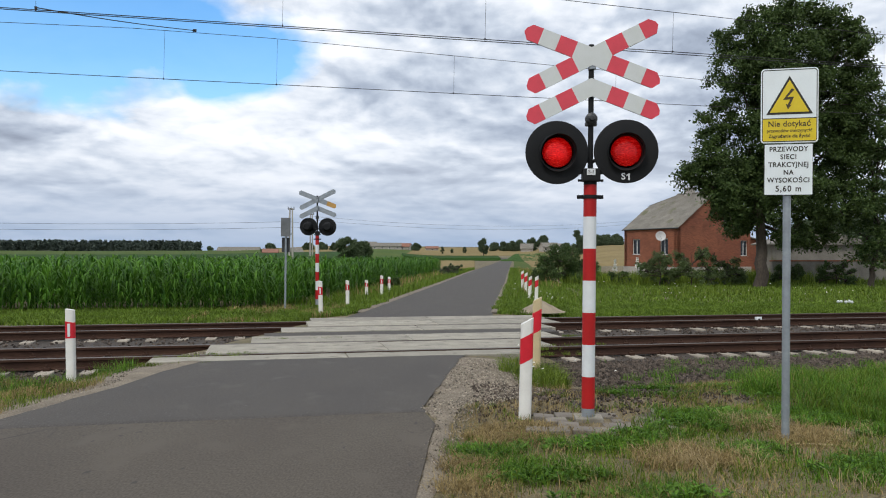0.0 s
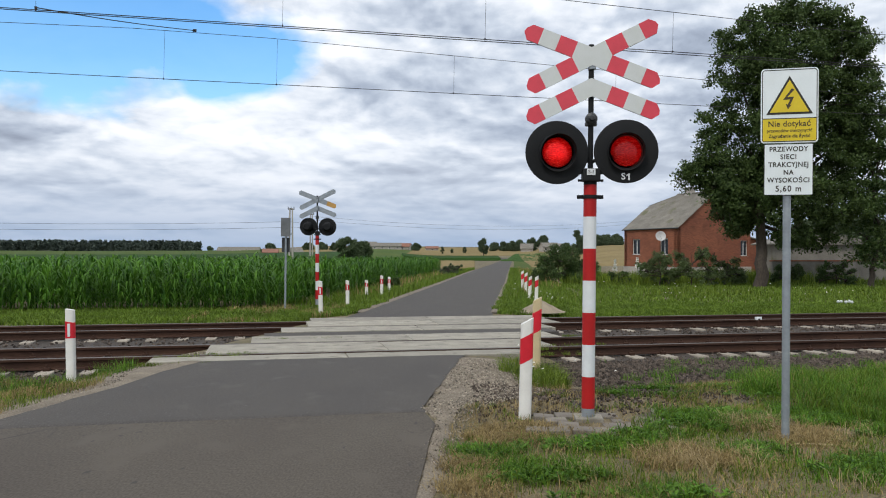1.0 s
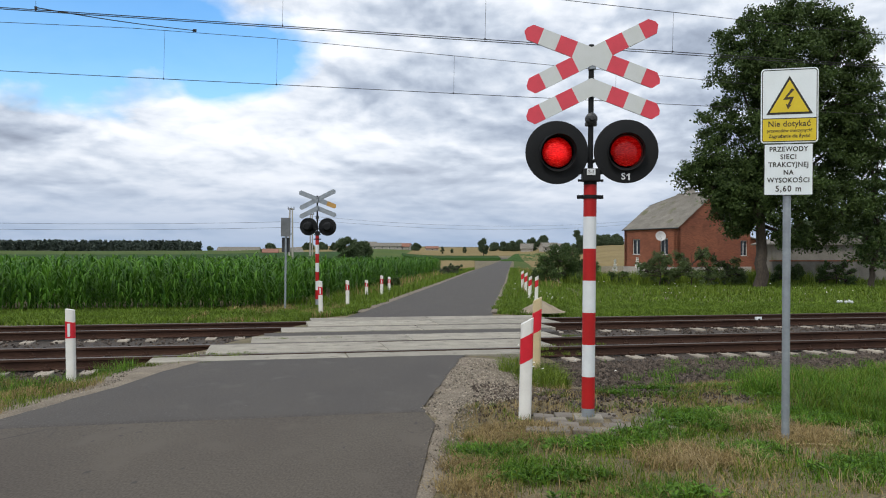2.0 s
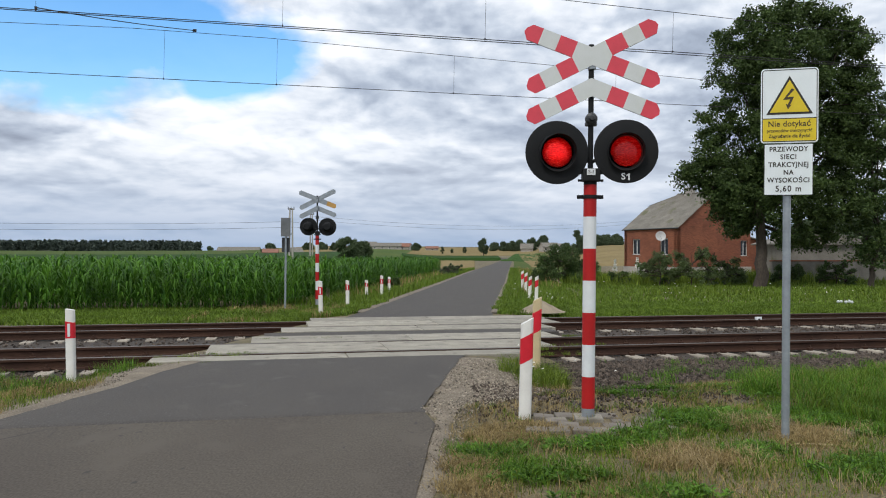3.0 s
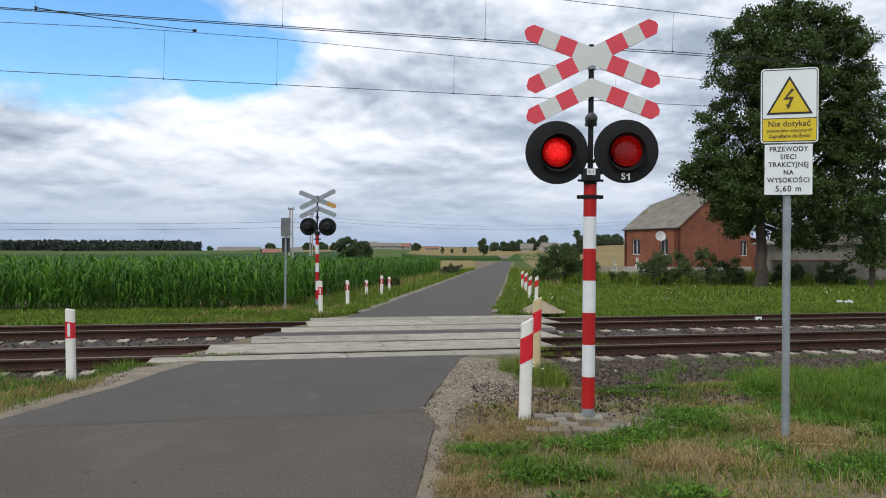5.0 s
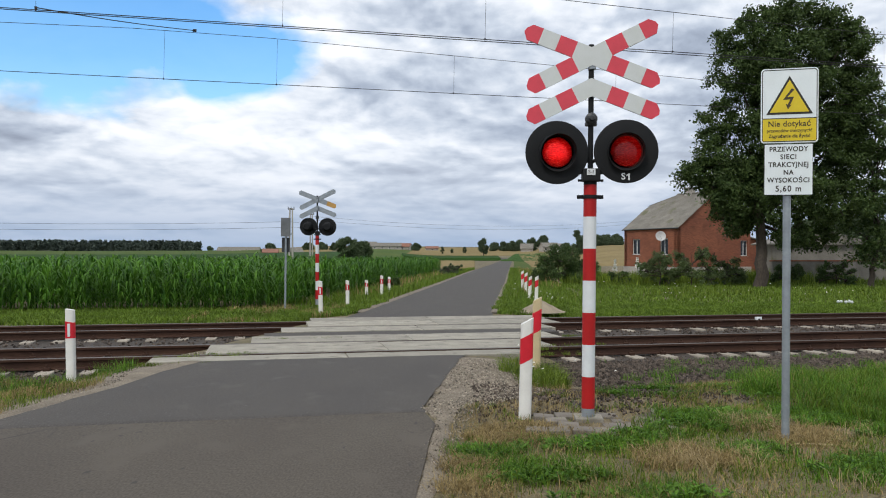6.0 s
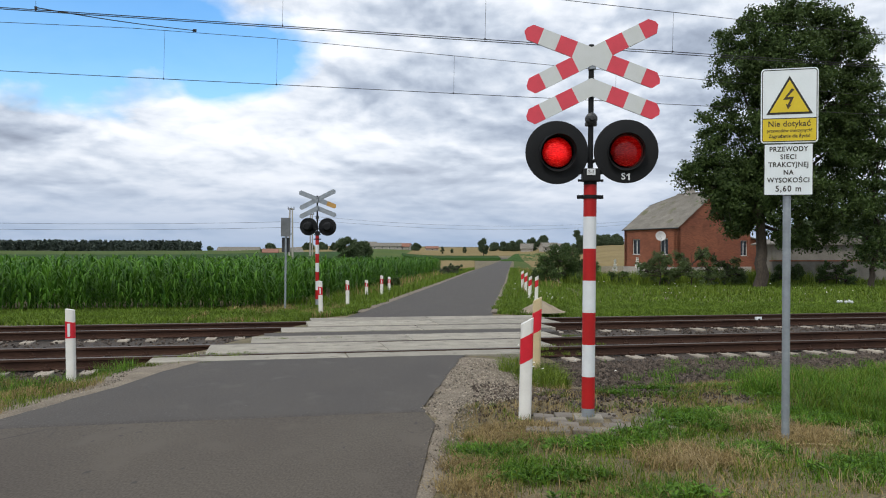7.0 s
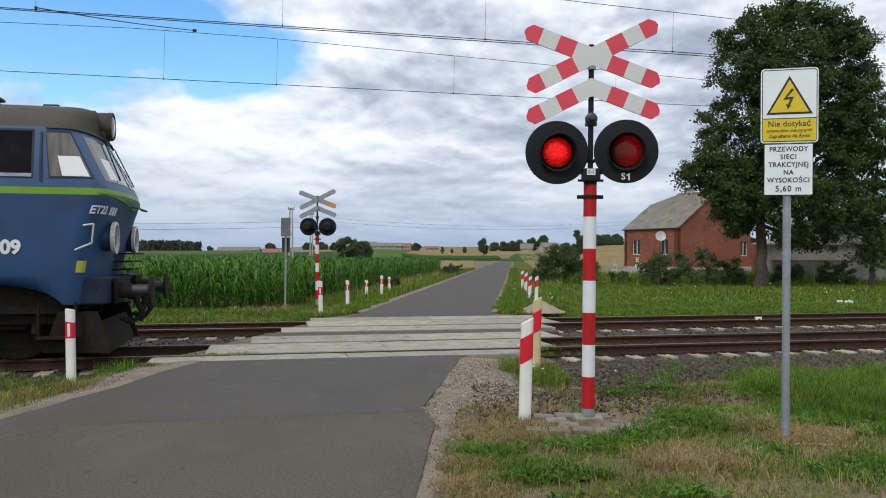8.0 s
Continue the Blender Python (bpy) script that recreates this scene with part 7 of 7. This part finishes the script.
def nose(z):
    """How far the front stands back, and the half width, at a height."""
    keys = [(0.86, 0.32, 1.46), (1.3, 0.28, 1.5), (1.8, 0.21, 1.5), (2.3, 0.05, 1.5), (2.44, 0.0, 1.5), (2.6, 0.03, 1.5), (2.75, 0.12, 1.49), (3.0, 0.24, 1.47), (3.3, 0.39, 1.43), (3.46, 0.47, 1.40), (3.6, 0.50, 1.28), (3.78, 0.52, 0.98), (3.9, 0.56, 0.6), (3.96, 0.62, 0.0)]
    for (a, xa, wa), (b, xb, wb) in zip(keys, keys[1:]):
        if a <= z <= b:
            t = (z - a) / (b - a)
            return xa + (xb - xa) * t, wa + (wb - wa) * t
    return keys[-1][1:] if z > 1 else keys[0][1:]


def skin(u, z, out=0.0):
    """A point on the near half of the front: u from 0 (middle of the front) over 1 (front edge of the side) on along the side."""
    back, w = nose(z)
    shape = [(0.0, 0.0, 0.0), (0.28, 0.01, 0.30), (0.5, 0.045, 0.56), (0.68, 0.10, 0.77), (0.82, 0.16, 0.90), (0.92, 0.235, 0.965), (1.0, 0.35, 1.0)]
    if u >= 1.0:
        return Vector((-0.55 - (u - 1.0) - (back - 0.2) * max(0.0, 1.0 - (u - 1.0) / 0.5), -w - out, z))

    def at(u):
        for (a, xa, ya), (b, xb, yb) in zip(shape, shape[1:]):
            if a <= u <= b:
                t = (u - a) / (b - a)
                return Vector((-back - (xa + (xb - xa) * t), -w * (ya + (yb - ya) * t), z))
        return Vector((-back, 0, z))

    p = at(u)
    d = at(min(1.0, u + 0.02)) - at(max(0.0, u - 0.02))
    nrm = Vector((-d.y, d.x, 0))
    if nrm.length < 1e-6:
        nrm = Vector((1, 0, 0))
    nrm.normalize()
    if nrm.x < 0 and abs(nrm.y) < 0.2 or nrm.y > 0.01:
        nrm.negate()
    return p + nrm * out


def skin_sheet(bm, u0, u1, z0, z1, out, thick, flip=False, nu=8, nz=5, shear=0.0, index=0):
    """A thin plate that lies on the body skin; flip puts it on the other half."""
    def ring(o):
        rows = []
        for j in range(nz + 1):
            z = z0 + (z1 - z0) * j / nz
            rows.append([])
            for i in range(nu + 1):
                p = skin(u0 + (u1 - u0) * i / nu + shear * (j / nz), z, o)
                if flip:
                    p.y = -p.y
                rows[-1].append(bm.verts.new(p))
        return rows
    outer, inner = ring(out), ring(out - thick)
    fs = []
    for j in range(nz):
        for i in range(nu):
            fs.append(bm.faces.new((outer[j][i], outer[j][i + 1], outer[j + 1][i + 1], outer[j + 1][i])))
    rim = [(j, 0) for j in range(nz)] + [(nz, i) for i in range(nu)] + [(j, nu) for j in range(nz, 0, -1)] + [(0, i) for i in range(nu, 0, -1)]
    for (a, b), (c, d) in zip(rim, rim[1:] + rim[:1]):
        fs.append(bm.faces.new((outer[a][b], outer[c][d], inner[c][d], inner[a][b])))
    bmesh.ops.recalc_face_normals(bm, faces=fs)
    for f in fs:
        f.material_index = index
        f.smooth = False


def wheelset(parent, x):
    w = new("wheelset")
    w.parent = parent
    w.matrix_basis = pose(x, 0, 0.625)
    bm = bmesh.new()
    tube(bm, (0, -0.9, 0), (0, 0.9, 0), 0.09, sides=16)
    part("axle", bm, M["loco_black"], w)
    for s in (-1, 1):
        bm = bmesh.new()
        turn = Matrix.Rotation(radians(90 * s), 4, "X")
        lathe(bm, [(0.0, 0.02), (0.13, 0.03), (0.15, -0.02), (0.5, -0.02), (0.52, 0.03), (0.61, 0.03), (0.625, 0.02), (0.63, -0.07), (0.655, -0.085), (0.655, -0.11), (0.0, -0.11)], Matrix.Translation((0, s * 0.795, 0)) @ turn.inverted(), 40)
        part("wheel", bm, M["loco_black"], w, "grimy black steel wheel")
        bm = bmesh.new()
        box(bm, x - 0.2, x + 0.2, s * 0.90 - 0.12, s * 0.90 + 0.14, 0.465, 0.825, 0.04)
        part("axle_box", bm, M["loco_black"], parent)
    return w


def locomotive():
    loco = thing("locomotive", TRACK @ pose(-2.19, NEAR_TRACK, 0), "blue electric locomotive with a green stripe and dark roof", "locomotive")
    # body skin, both ends alike
    levels = [0.86, 1.05, 1.3, 1.55, 1.8, 2.05, 2.3, 2.44, 2.47, 2.57, 2.6, 2.75, 2.85, 3.0, 3.15, 3.3, 3.46, 3.53, 3.6, 3.7, 3.78, 3.85, 3.9, 3.94, 3.96]
    us = [0.0, 0.14, 0.28, 0.4, 0.5, 0.6, 0.68, 0.75, 0.82, 0.87, 0.92, 0.96, 1.0] + [1.1 + 0.15 * i for i in range(40)] + [7.6, LOCO_LEN / 2 + 0.45]

    def arch(x):
        d = min(abs(x - BOGIES[0]), abs(x - BOGIES[1]))
        return 0.86 + 0.34 * max(0.0, 1 - (d / 2.5) ** 4) ** 0.5 if d < 2.5 else 0.0

    def shell(bm, lo, hi, index):
        zs = [z for z in levels if lo - 1e-6 <= z <= hi + 1e-6]
        rings = []
        for z in zs:
            quarter = [skin(u, z) for u in us]
            half_x = -LOCO_LEN / 2
            quarter[-1].x = half_x
            pts = quarter + [Vector((2 * half_x - p.x, p.y, p.z)) for p in quarter[-2::-1]]
            pts = pts + [Vector((p.x, -p.y, p.z)) for p in pts[-2:0:-1]]
            for p in pts:
                p.z = max(p.z, min(arch(p.x), 2.0))
            rings.append([bm.verts.new(p) for p in pts])
        n = len(rings[0])
        for g, h in zip(rings, rings[1:]):
            for i in range(n):
                j = (i + 1) % n
                f = bm.faces.new((g[i], g[j], h[j], h[i]))
                f.smooth, f.material_index = True, index
        return rings

    bm = bmesh.new()
    shell(bm, 0.86, 2.47, 0)
    bmesh.ops.recalc_face_normals(bm, faces=bm.faces[:])
    # wheel arches are cut into the lower skirt
    part("lower_body", bm, M["loco_blue"], loco, "dark blue lower body", True)
    bm = bmesh.new()
    shell(bm, 2.47, 2.57, 0)
    bmesh.ops.recalc_face_normals(bm, faces=bm.faces[:])
    part("stripe", bm, M["loco_green"], loco, "bright green waist stripe", True)
    bm = bmesh.new()
    shell(bm, 2.57, 3.46, 0)
    bmesh.ops.recalc_face_normals(bm, faces=bm.faces[:])
    part("upper_body", bm, M["loco_light"], loco, "mid-blue upper body", True)
    bm = bmesh.new()
    shell(bm, 3.46, 3.96, 0)
    bmesh.ops.recalc_face_normals(bm, faces=bm.faces[:])
    part("roof", bm, M["loco_roof"], loco, "grimy dark grey-brown roof", True)
    bm = bmesh.new()
    skin_sheet(bm, 0.0, 1.4, 3.44, 3.475, 0.035, 0.05, nu=24, nz=1)
    skin_sheet(bm, 0.0, 1.4, 3.44, 3.475, 0.035, 0.05, True, nu=24, nz=1)
    part("rain_gutter", bm, M["loco_roof"], loco)
    # green wedge that widens to the middle of the front
    for flip in (False, True):
        bm = bmesh.new()
        rows = []
        for i in range(13):
            u = 0.95 * i / 12
            low = 2.48 - 0.17 * (1 - i / 12) ** 1.3
            rows.append([bm.verts.new(skin(u, low, 0.014)), bm.verts.new(skin(u, 2.5, 0.014))])
        if flip:
            for r in rows:
                for v in r:
                    v.co.y = -v.co.y
        for g, h in zip(rows, rows[1:]):
            bm.faces.new((g[0], h[0], h[1], g[1]))
        bmesh.ops.solidify(bm, geom=bm.faces[:], thickness=0.004)
        part("stripe_wedge", bm, M["loco_green"], loco)
    # windows
    for flip in (False, True):
        w1 = new("windscreen")
        w1.parent = loco
        bm = bmesh.new()
        skin_sheet(bm, 0.03, 0.79, 2.66, 3.40, 0.004, 0.01, flip, 14, 8)
        part("frame", bm, M["loco_light"], w1)
        bm = bmesh.new()
        skin_sheet(bm, 0.06, 0.76, 2.70, 3.36, 0.010, 0.01, flip, 14, 8)
        part("pane", bm, M["screen_glass"], w1, "windscreen glass with the sky's grey put into its colour")
        w2 = new("cab_window")
        w2.parent = loco
        bm = bmesh.new()
        skin_sheet(bm, 0.92, 1.41, 2.70, 3.40, 0.006, 0.012, flip, 8, 4)
        part("frame", bm, M["seal"], w2, "dark rubber window seal")
        bm = bmesh.new()
        skin_sheet(bm, 0.938, 1.392, 2.73, 3.37, 0.012, 0.012, flip, 8, 4)
        part("pane", bm, M["curtain"], w2, "dusty glass with a grey curtain behind")
        bm = bmesh.new()
        skin_sheet(bm, 0.955, 1.25, 2.735, 3.03, 0.017, 0.004, flip, 6, 2)
        part("sunblind", bm, M["cab_paper"], w2, "bright white sheet in the window")
        bm = bmesh.new()
        skin_sheet(bm, 0.42, 0.62, 2.74, 3.06, 0.016, 0.004, flip, 4, 2)
        part("sheet", bm, M["cab_paper"], w1, "white sheet behind the windscreen")
        w3 = new("side_window")
        w3.parent = loco
        bm = bmesh.new()
        skin_sheet(bm, 1.60, 2.47, 2.70, 3.42, 0.006, 0.012, flip, 4, 4)
        part("frame", bm, M["seal"], w3)
        bm = bmesh.new()
        skin_sheet(bm, 1.63, 2.44, 2.77, 3.39, 0.012, 0.012, flip, 4, 4)
        part("pane", bm, M["side_glass"], w3)
        bm = bmesh.new()
        skin_sheet(bm, 1.62, 2.45, 2.715, 2.765, 0.02, 0.02, flip, 4, 1)
        part("sill", bm, M["galv"], w3, "bright metal window sill")
        bm = bmesh.new()
        skin_sheet(bm, 1.485, 1.52, 2.66, 3.38, 0.02, 0.03, flip, 1, 2)
        part("grab_rail", bm, M["seal"], loco)
        for k in range(6):
            bm = bmesh.new()
            skin_sheet(bm, 3.6 + k * 1.25, 4.6 + k * 1.25, 2.74, 3.30, 0.01, 0.02, flip, 3, 3)
            part("grille", bm, M["loco_roof"], loco, "dark side ventilation grille")
    # wipers
    for u, flip in ((0.26, False), (0.26, True)):
        bm = bmesh.new()
        a, b = skin(u, 3.38, 0.05), skin(u + 0.13, 2.76, 0.04)
        if flip:
            a.y, b.y = -a.y, -b.y
        tube(bm, a, b, 0.012, sides=6)
        part("wiper", bm, M["loco_black"], loco)
    # top lamp in its box
    top = new("top_headlight")
    top.parent = loco
    bm = bmesh.new()
    tube(bm, (-1.25, 0, 3.70), (-0.36, 0, 3.70), 0.225, 0.225, sides=28)
    box(bm, -1.2, -0.42, -0.2, 0.2, 3.40, 3.68, 0.04)
    part("lamp_box", bm, M["loco_roof"], top, "dark grimy lamp housing")
    bm = bmesh.new()
    lathe(bm, [(0.0, 0.02), (0.13, 0.015), (0.185, 0.0)], Matrix.Translation((-0.345, 0, 3.70)) @ Matrix.Rotation(radians(90), 4, "Y"), 28)
    part("lamp_glass", bm, M["lamp_glass"], top)
    bm = bmesh.new()
    lathe(bm, [(0.18, 0.0), (0.185, 0.025), (0.225, 0.025), (0.235, -0.03)], Matrix.Translation((-0.358, 0, 3.70)) @ Matrix.Rotation(radians(90), 4, "Y"), 28)
    part("lamp_ring", bm, M["loco_roof"], top)
    # lower headlights
    for s in (-1, 1):
        h = new("headlight")
        h.parent = loco
        m = Matrix.Translation((-0.16, s * 0.93, 1.85)) @ Matrix.Rotation(radians(90), 4, "Y") @ Matrix.Scale(1.14, 4)
        h.matrix_basis = m
        bm = bmesh.new()
        lathe(bm, [(0.18, -0.34), (0.18, -0.03), (0.205, -0.012)], None, 32)
        part("lamp_housing", bm, M["loco_blue"], h, "dark blue lamp housing")
        bm = bmesh.new()
        lathe(bm, [(0.203, -0.012), (0.218, 0.0), (0.218, 0.045), (0.182, 0.05), (0.172, 0.0)], None, 32)
        part("lamp_ring", bm, M["lamp_ring"], h, "whitish headlight ring")
        bm = bmesh.new()
        lathe(bm, [(0.0, 0.035), (0.1, 0.03), (0.178, 0.01)], None, 32)
        part("lamp_glass", bm, M["lamp_glass"], h)
        h["label"] = "large round headlight"
        r = new("grab_rail")
        r.parent = loco
        bm2 = bmesh.new()
        a = [skin(0.99, 2.02, 0.03), skin(0.93, 2.04, 0.14), skin(0.91, 1.76, 0.14), skin(1.0, 1.66, 0.03)]
        if s > 0:
            for p in a:
                p.y = -p.y
        for p, q in zip(a, a[1:]):
            tube(bm2, p, q, 0.014, sides=8)
        part("rail_bar", bm2, M["lamp_ring"], r)
    # front fittings
    bm = bmesh.new()
    for p, q in (((0.02, -0.5, 2.36), (0.12, -0.5, 2.34)), ((0.12, -0.5, 2.34), (0.12, 0.5, 2.34)), ((0.12, 0.5, 2.34), (0.02, 0.5, 2.36))):
        tube(bm, p, q, 0.016, sides=8)
    part("front_hand_rail", bm, M["dark_metal"], loco)
    bm = bmesh.new()
    skin_sheet(bm, 0.87, 0.97, 1.33, 1.50, 0.012, 0.012, False, 2, 2)
    part("yellow_mark", bm, M["mark_yellow"], loco, "small yellow inspection mark")
    for k in range(3):
        bm = bmesh.new()
        box(bm, -0.32, 0.03 - 0.02 * k, -0.35, 0.85 - 0.15 * k, 1.60 - 0.13 * k, 1.625 - 0.13 * k, 0.006)
        part("front_step", bm, M["loco_black"], loco)
    # buffer beam, buffers, hoses, plough
    bm = bmesh.new()
    box(bm, -0.62, -0.16, -1.38, 1.38, 0.86, 1.26, 0.03)
    part("buffer_beam", bm, M["grime_blue"], loco, "grimy dark blue buffer beam")
    for s in (-1, 1):
        b = new("buffer")
        b.parent = loco
        b.matrix_basis = pose(0.09, s * 0.875, 1.04)
        bm = bmesh.new()
        tube(bm, (-0.3, 0, 0), (0.02, 0, 0), 0.13, 0.115, sides=20)
        box(bm, -0.22, -0.16, -0.2, 0.2, -0.2, 0.2, 0.02)
        part("buffer_case", bm, M["loco_black"], b)
        bm = bmesh.new()
        tube(bm, (0.0, 0, 0), (0.27, 0, 0), 0.09, sides=18)
        part("plunger", bm, M["dark_metal"], b)
        bm = bmesh.new()
        lathe(bm, [(0.0, 0.34), (0.12, 0.335), (0.225, 0.32), (0.225, 0.285), (0.1, 0.26)], Matrix.Rotation(radians(90), 4, "Y"), 24)
        part("buffer_head", bm, M["loco_black"], b)
        for y0 in (0.35, 0.55):
            bm = bmesh.new()
            pts = [(-0.1, s * y0, 0.95), (0.1, s * y0, 0.9), (0.2, s * y0 * 1.1, 0.68), (0.08, s * y0 * 1.2, 0.52), (-0.1, s * y0 * 1.25, 0.6)]
            for p, q in zip(pts, pts[1:]):
                tube(bm, p, q, 0.028, sides=8)
            part("brake_hose", bm, M["loco_black"], loco)
        bm = bmesh.new()
        slab(bm, [(-1.05, 0.15), (-0.12, 0.13), (-0.3, 0.75), (-0.85, 0.75)], s * 1.3 - 0.03, s * 1.3 + 0.03)
        part("rail_guard", bm, M["loco_black"], loco)
        bm = bmesh.new()
        box(bm, -1.1, -0.55, s * 1.42 - 0.1, s * 1.42 + 0.08, 0.36, 0.40, 0.006)
        for x in (-1.08, -0.58):
            box(bm, x - 0.015, x + 0.015, s * 1.45 - 0.02, s * 1.45 + 0.02, 0.36, 0.9)
        part("cab_step", bm, M["loco_black"], loco)
    bm = bmesh.new()
    slab(bm, [(-1.25, 0.13), (-1.25, 0.1), (1.25, 0.1), (1.25, 0.13), (1.1, 0.6), (-1.1, 0.6)], -0.02, 0.02)
    bmesh.ops.transform(bm, matrix=pose(-0.18, 0, 0, 0, 0, 90) @ pose(0, 0, 0, -14, 0, 0), verts=bm.verts[:])
    part("snow_plough", bm, M["loco_black"], loco, "dirty dark plough plate")
    bm = bmesh.new()
    for p, q in (((-0.1, 0, 1.04), (0.18, 0, 0.98)), ((0.18, 0, 0.98), (0.14, 0, 0.7)), ((0.14, 0, 0.7), (0.1, 0, 0.5))):
        tube(bm, p, q, 0.045, sides=10)
    part("coupling_hook", bm, M["loco_black"], loco)
    # underframe and bogies
    bm = bmesh.new()
    box(bm, -LOCO_LEN + 0.7, -0.7, -1.25, 1.25, 0.72, 1.25)
    part("main_frame", bm, M["loco_black"], loco)
    for base in BOGIES:
        for s in (-1, 1):
            bm = bmesh.new()
            box(bm, base - 2.6, base + 2.6, s * 1.06 - 0.07, s * 1.06 + 0.07, 0.55, 0.84, 0.03)
            for x in (-1.75, 0, 1.75):
                tube(bm, (base + x - 0.35, s * 1.08, 0.42), (base + x - 0.35, s * 1.08, 0.7), 0.07, sides=10)
                tube(bm, (base + x + 0.35, s * 1.08, 0.42), (base + x + 0.35, s * 1.08, 0.7), 0.07, sides=10)
            part("bogie_frame", bm, M["loco_black"], loco)
    wheels = [wheelset(loco, x) for base in BOGIES for x in (base + 1.75, base, base - 1.75)]
    # folded pantographs and roof gear
    for x in (-3.1, -LOCO_LEN + 3.1):
        p = new("pantograph")
        p.parent = loco
        p.matrix_basis = pose(x, 0, 3.96)
        bm = bmesh.new()
        for y in (-0.7, 0.7):
            tube(bm, (-0.9, y, 0.22), (0.9, y, 0.22), 0.03, sides=8)
            tube(bm, (-0.8, y, -0.1), (-0.8, y, 0.22), 0.05, sides=8)
            tube(bm, (0.8, y, -0.1), (0.8, y, 0.22), 0.05, sides=8)
        for xx in (-0.9, 0.9):
            tube(bm, (xx, -0.7, 0.22), (xx, 0.7, 0.22), 0.03, sides=8)
        part("base_frame", bm, M["dark_metal"], p)
        bm = bmesh.new()
        for y in (-0.45, 0.45):
            tube(bm, (-0.85, y, 0.27), (0.85, y * 0.6, 0.36), 0.022, sides=8)
            tube(bm, (0.85, y, 0.27), (-0.85, y * 0.6, 0.36), 0.022, sides=8)
        part("folded_arms", bm, M["dark_metal"], p)
        bm = bmesh.new()
        for xx in (-0.14, 0.14):
            tube(bm, (xx, -0.8, 0.42), (xx, 0.8, 0.42), 0.025, sides=8)
        part("collector_head", bm, M["dark_metal"], p)
    bm = bmesh.new()
    for p, q in (((-1.32, -0.3, 3.86), (-1.32, -0.3, 3.97)), ((-1.32, -0.3, 3.97), (-1.1, -0.3, 3.97)), ((-1.1, -0.3, 3.97), (-1.1, -0.3, 3.86))):
        tube(bm, p, q, 0.014, sides=6)
    part("roof_handle", bm, M["dark_metal"], loco)
    # numbers read on the side and on the front corner
    side = Matrix.Translation((-1.44, -1.512, 1.69)) @ Matrix.Rotation(radians(90), 4, "X")
    words("number", "09", 0.27, M["white_paint"], loco, side, 0.012, 0.001)
    cls = words("class_letters", "ET22", 0.165, M["white_paint"], loco, Matrix(), 0.005, 0.001)
    for v in cls.data.vertices:
        v.co = skin(0.865 - v.co.x / 1.5, 2.25 + v.co.y, 0.008 + v.co.z)
    for k in range(3):
        bm = bmesh.new()
        u = 0.655 - 0.052 * k
        skin_sheet(bm, u, u + 0.036, 2.19, 2.31, 0.008, 0.002, False, 2, 1)
        part("number_bar", bm, M["white_paint"], cls)
    return loco, wheels


loco, WHEELS = locomotive()


# ---------- what moves ----------
def motions():
    # the train comes in at a steady pace
    speed, times = 20.7, [0.0, 1.0, 2.0, 3.0, 4.0, 5.0, 6.0, 7.0, 7.4, 7.7, 7.8, 7.9, 8.0]
    walk(loco, [(t, TRACK @ pose(-2.19 - speed * (8.0 - t), NEAR_TRACK, 0)) for t in times])
    # its wheels roll along
    spin = math.degrees(speed / 0.63)
    for w in WHEELS:
        x = w.matrix_basis.translation.x
        walk(w, [(i / FPS, pose(x, 0, 0.625, 0, (spin * i / FPS) % 360.0, 0)) for i in range(0, int(8.0 * FPS) + 1)])
    # the lamps flash in turn: each added glowing disc slides up to its lens, draws back and turns edge-on in place of
    # switching
    for k, r in enumerate(FLASH_DISCS):
        rows = []

        def key(t, depth, angle=0.0):
            if 0.0 <= t <= 8.0 and (not rows or t > rows[-1][0] + 0.02):
                rows.append((t, pose(0, depth, 0, 0, 0, angle)))

        near, far, edge = 0.02, 0.21, 88.0
        # one flash in turn takes a little over a second
        key(0.0, 0.05 if k == 0 else 0.09, 8.0)
        for c in range(0, 9):
            if k == 0:
                turns = ((0.05, 0.03, 0), (0.14, 0.2, 45), (0.22, far, edge), (0.50, far, edge), (0.56, 0.205, 62), (0.65, 0.055, 0), (0.73, near, 0), (0.95, near, 0))
            else:
                turns = ((0.0, 0.19, 42), (0.1, 0.035, 0), (0.17, near, 0), (0.46, near, 0), (0.54, 0.16, 20), (0.64, 0.207, 68), (0.73, far, edge), (0.93, far, edge))
            for t, depth, angle in turns:
                if 1.006 * c + t - 0.045 < 7.97:
                    key(1.006 * c + t - 0.045, depth, angle)
        key(8.0, 0.025 if k == 0 else 0.2, 0.0 if k == 0 else 62.0)
        walk(r, rows)
    # the crowns stir in the wind
    for crown, amp, phase in ((big_crown, 0.35, 0.0), (side_crown, 0.3, 1.0)):
        walk(crown, [(0.5 * i, pose(0, 0, 0, amp * 0.4 * math.sin(0.9 * i + phase), amp * math.sin(0.55 * i + phase), 0)) for i in range(17)])


motions()
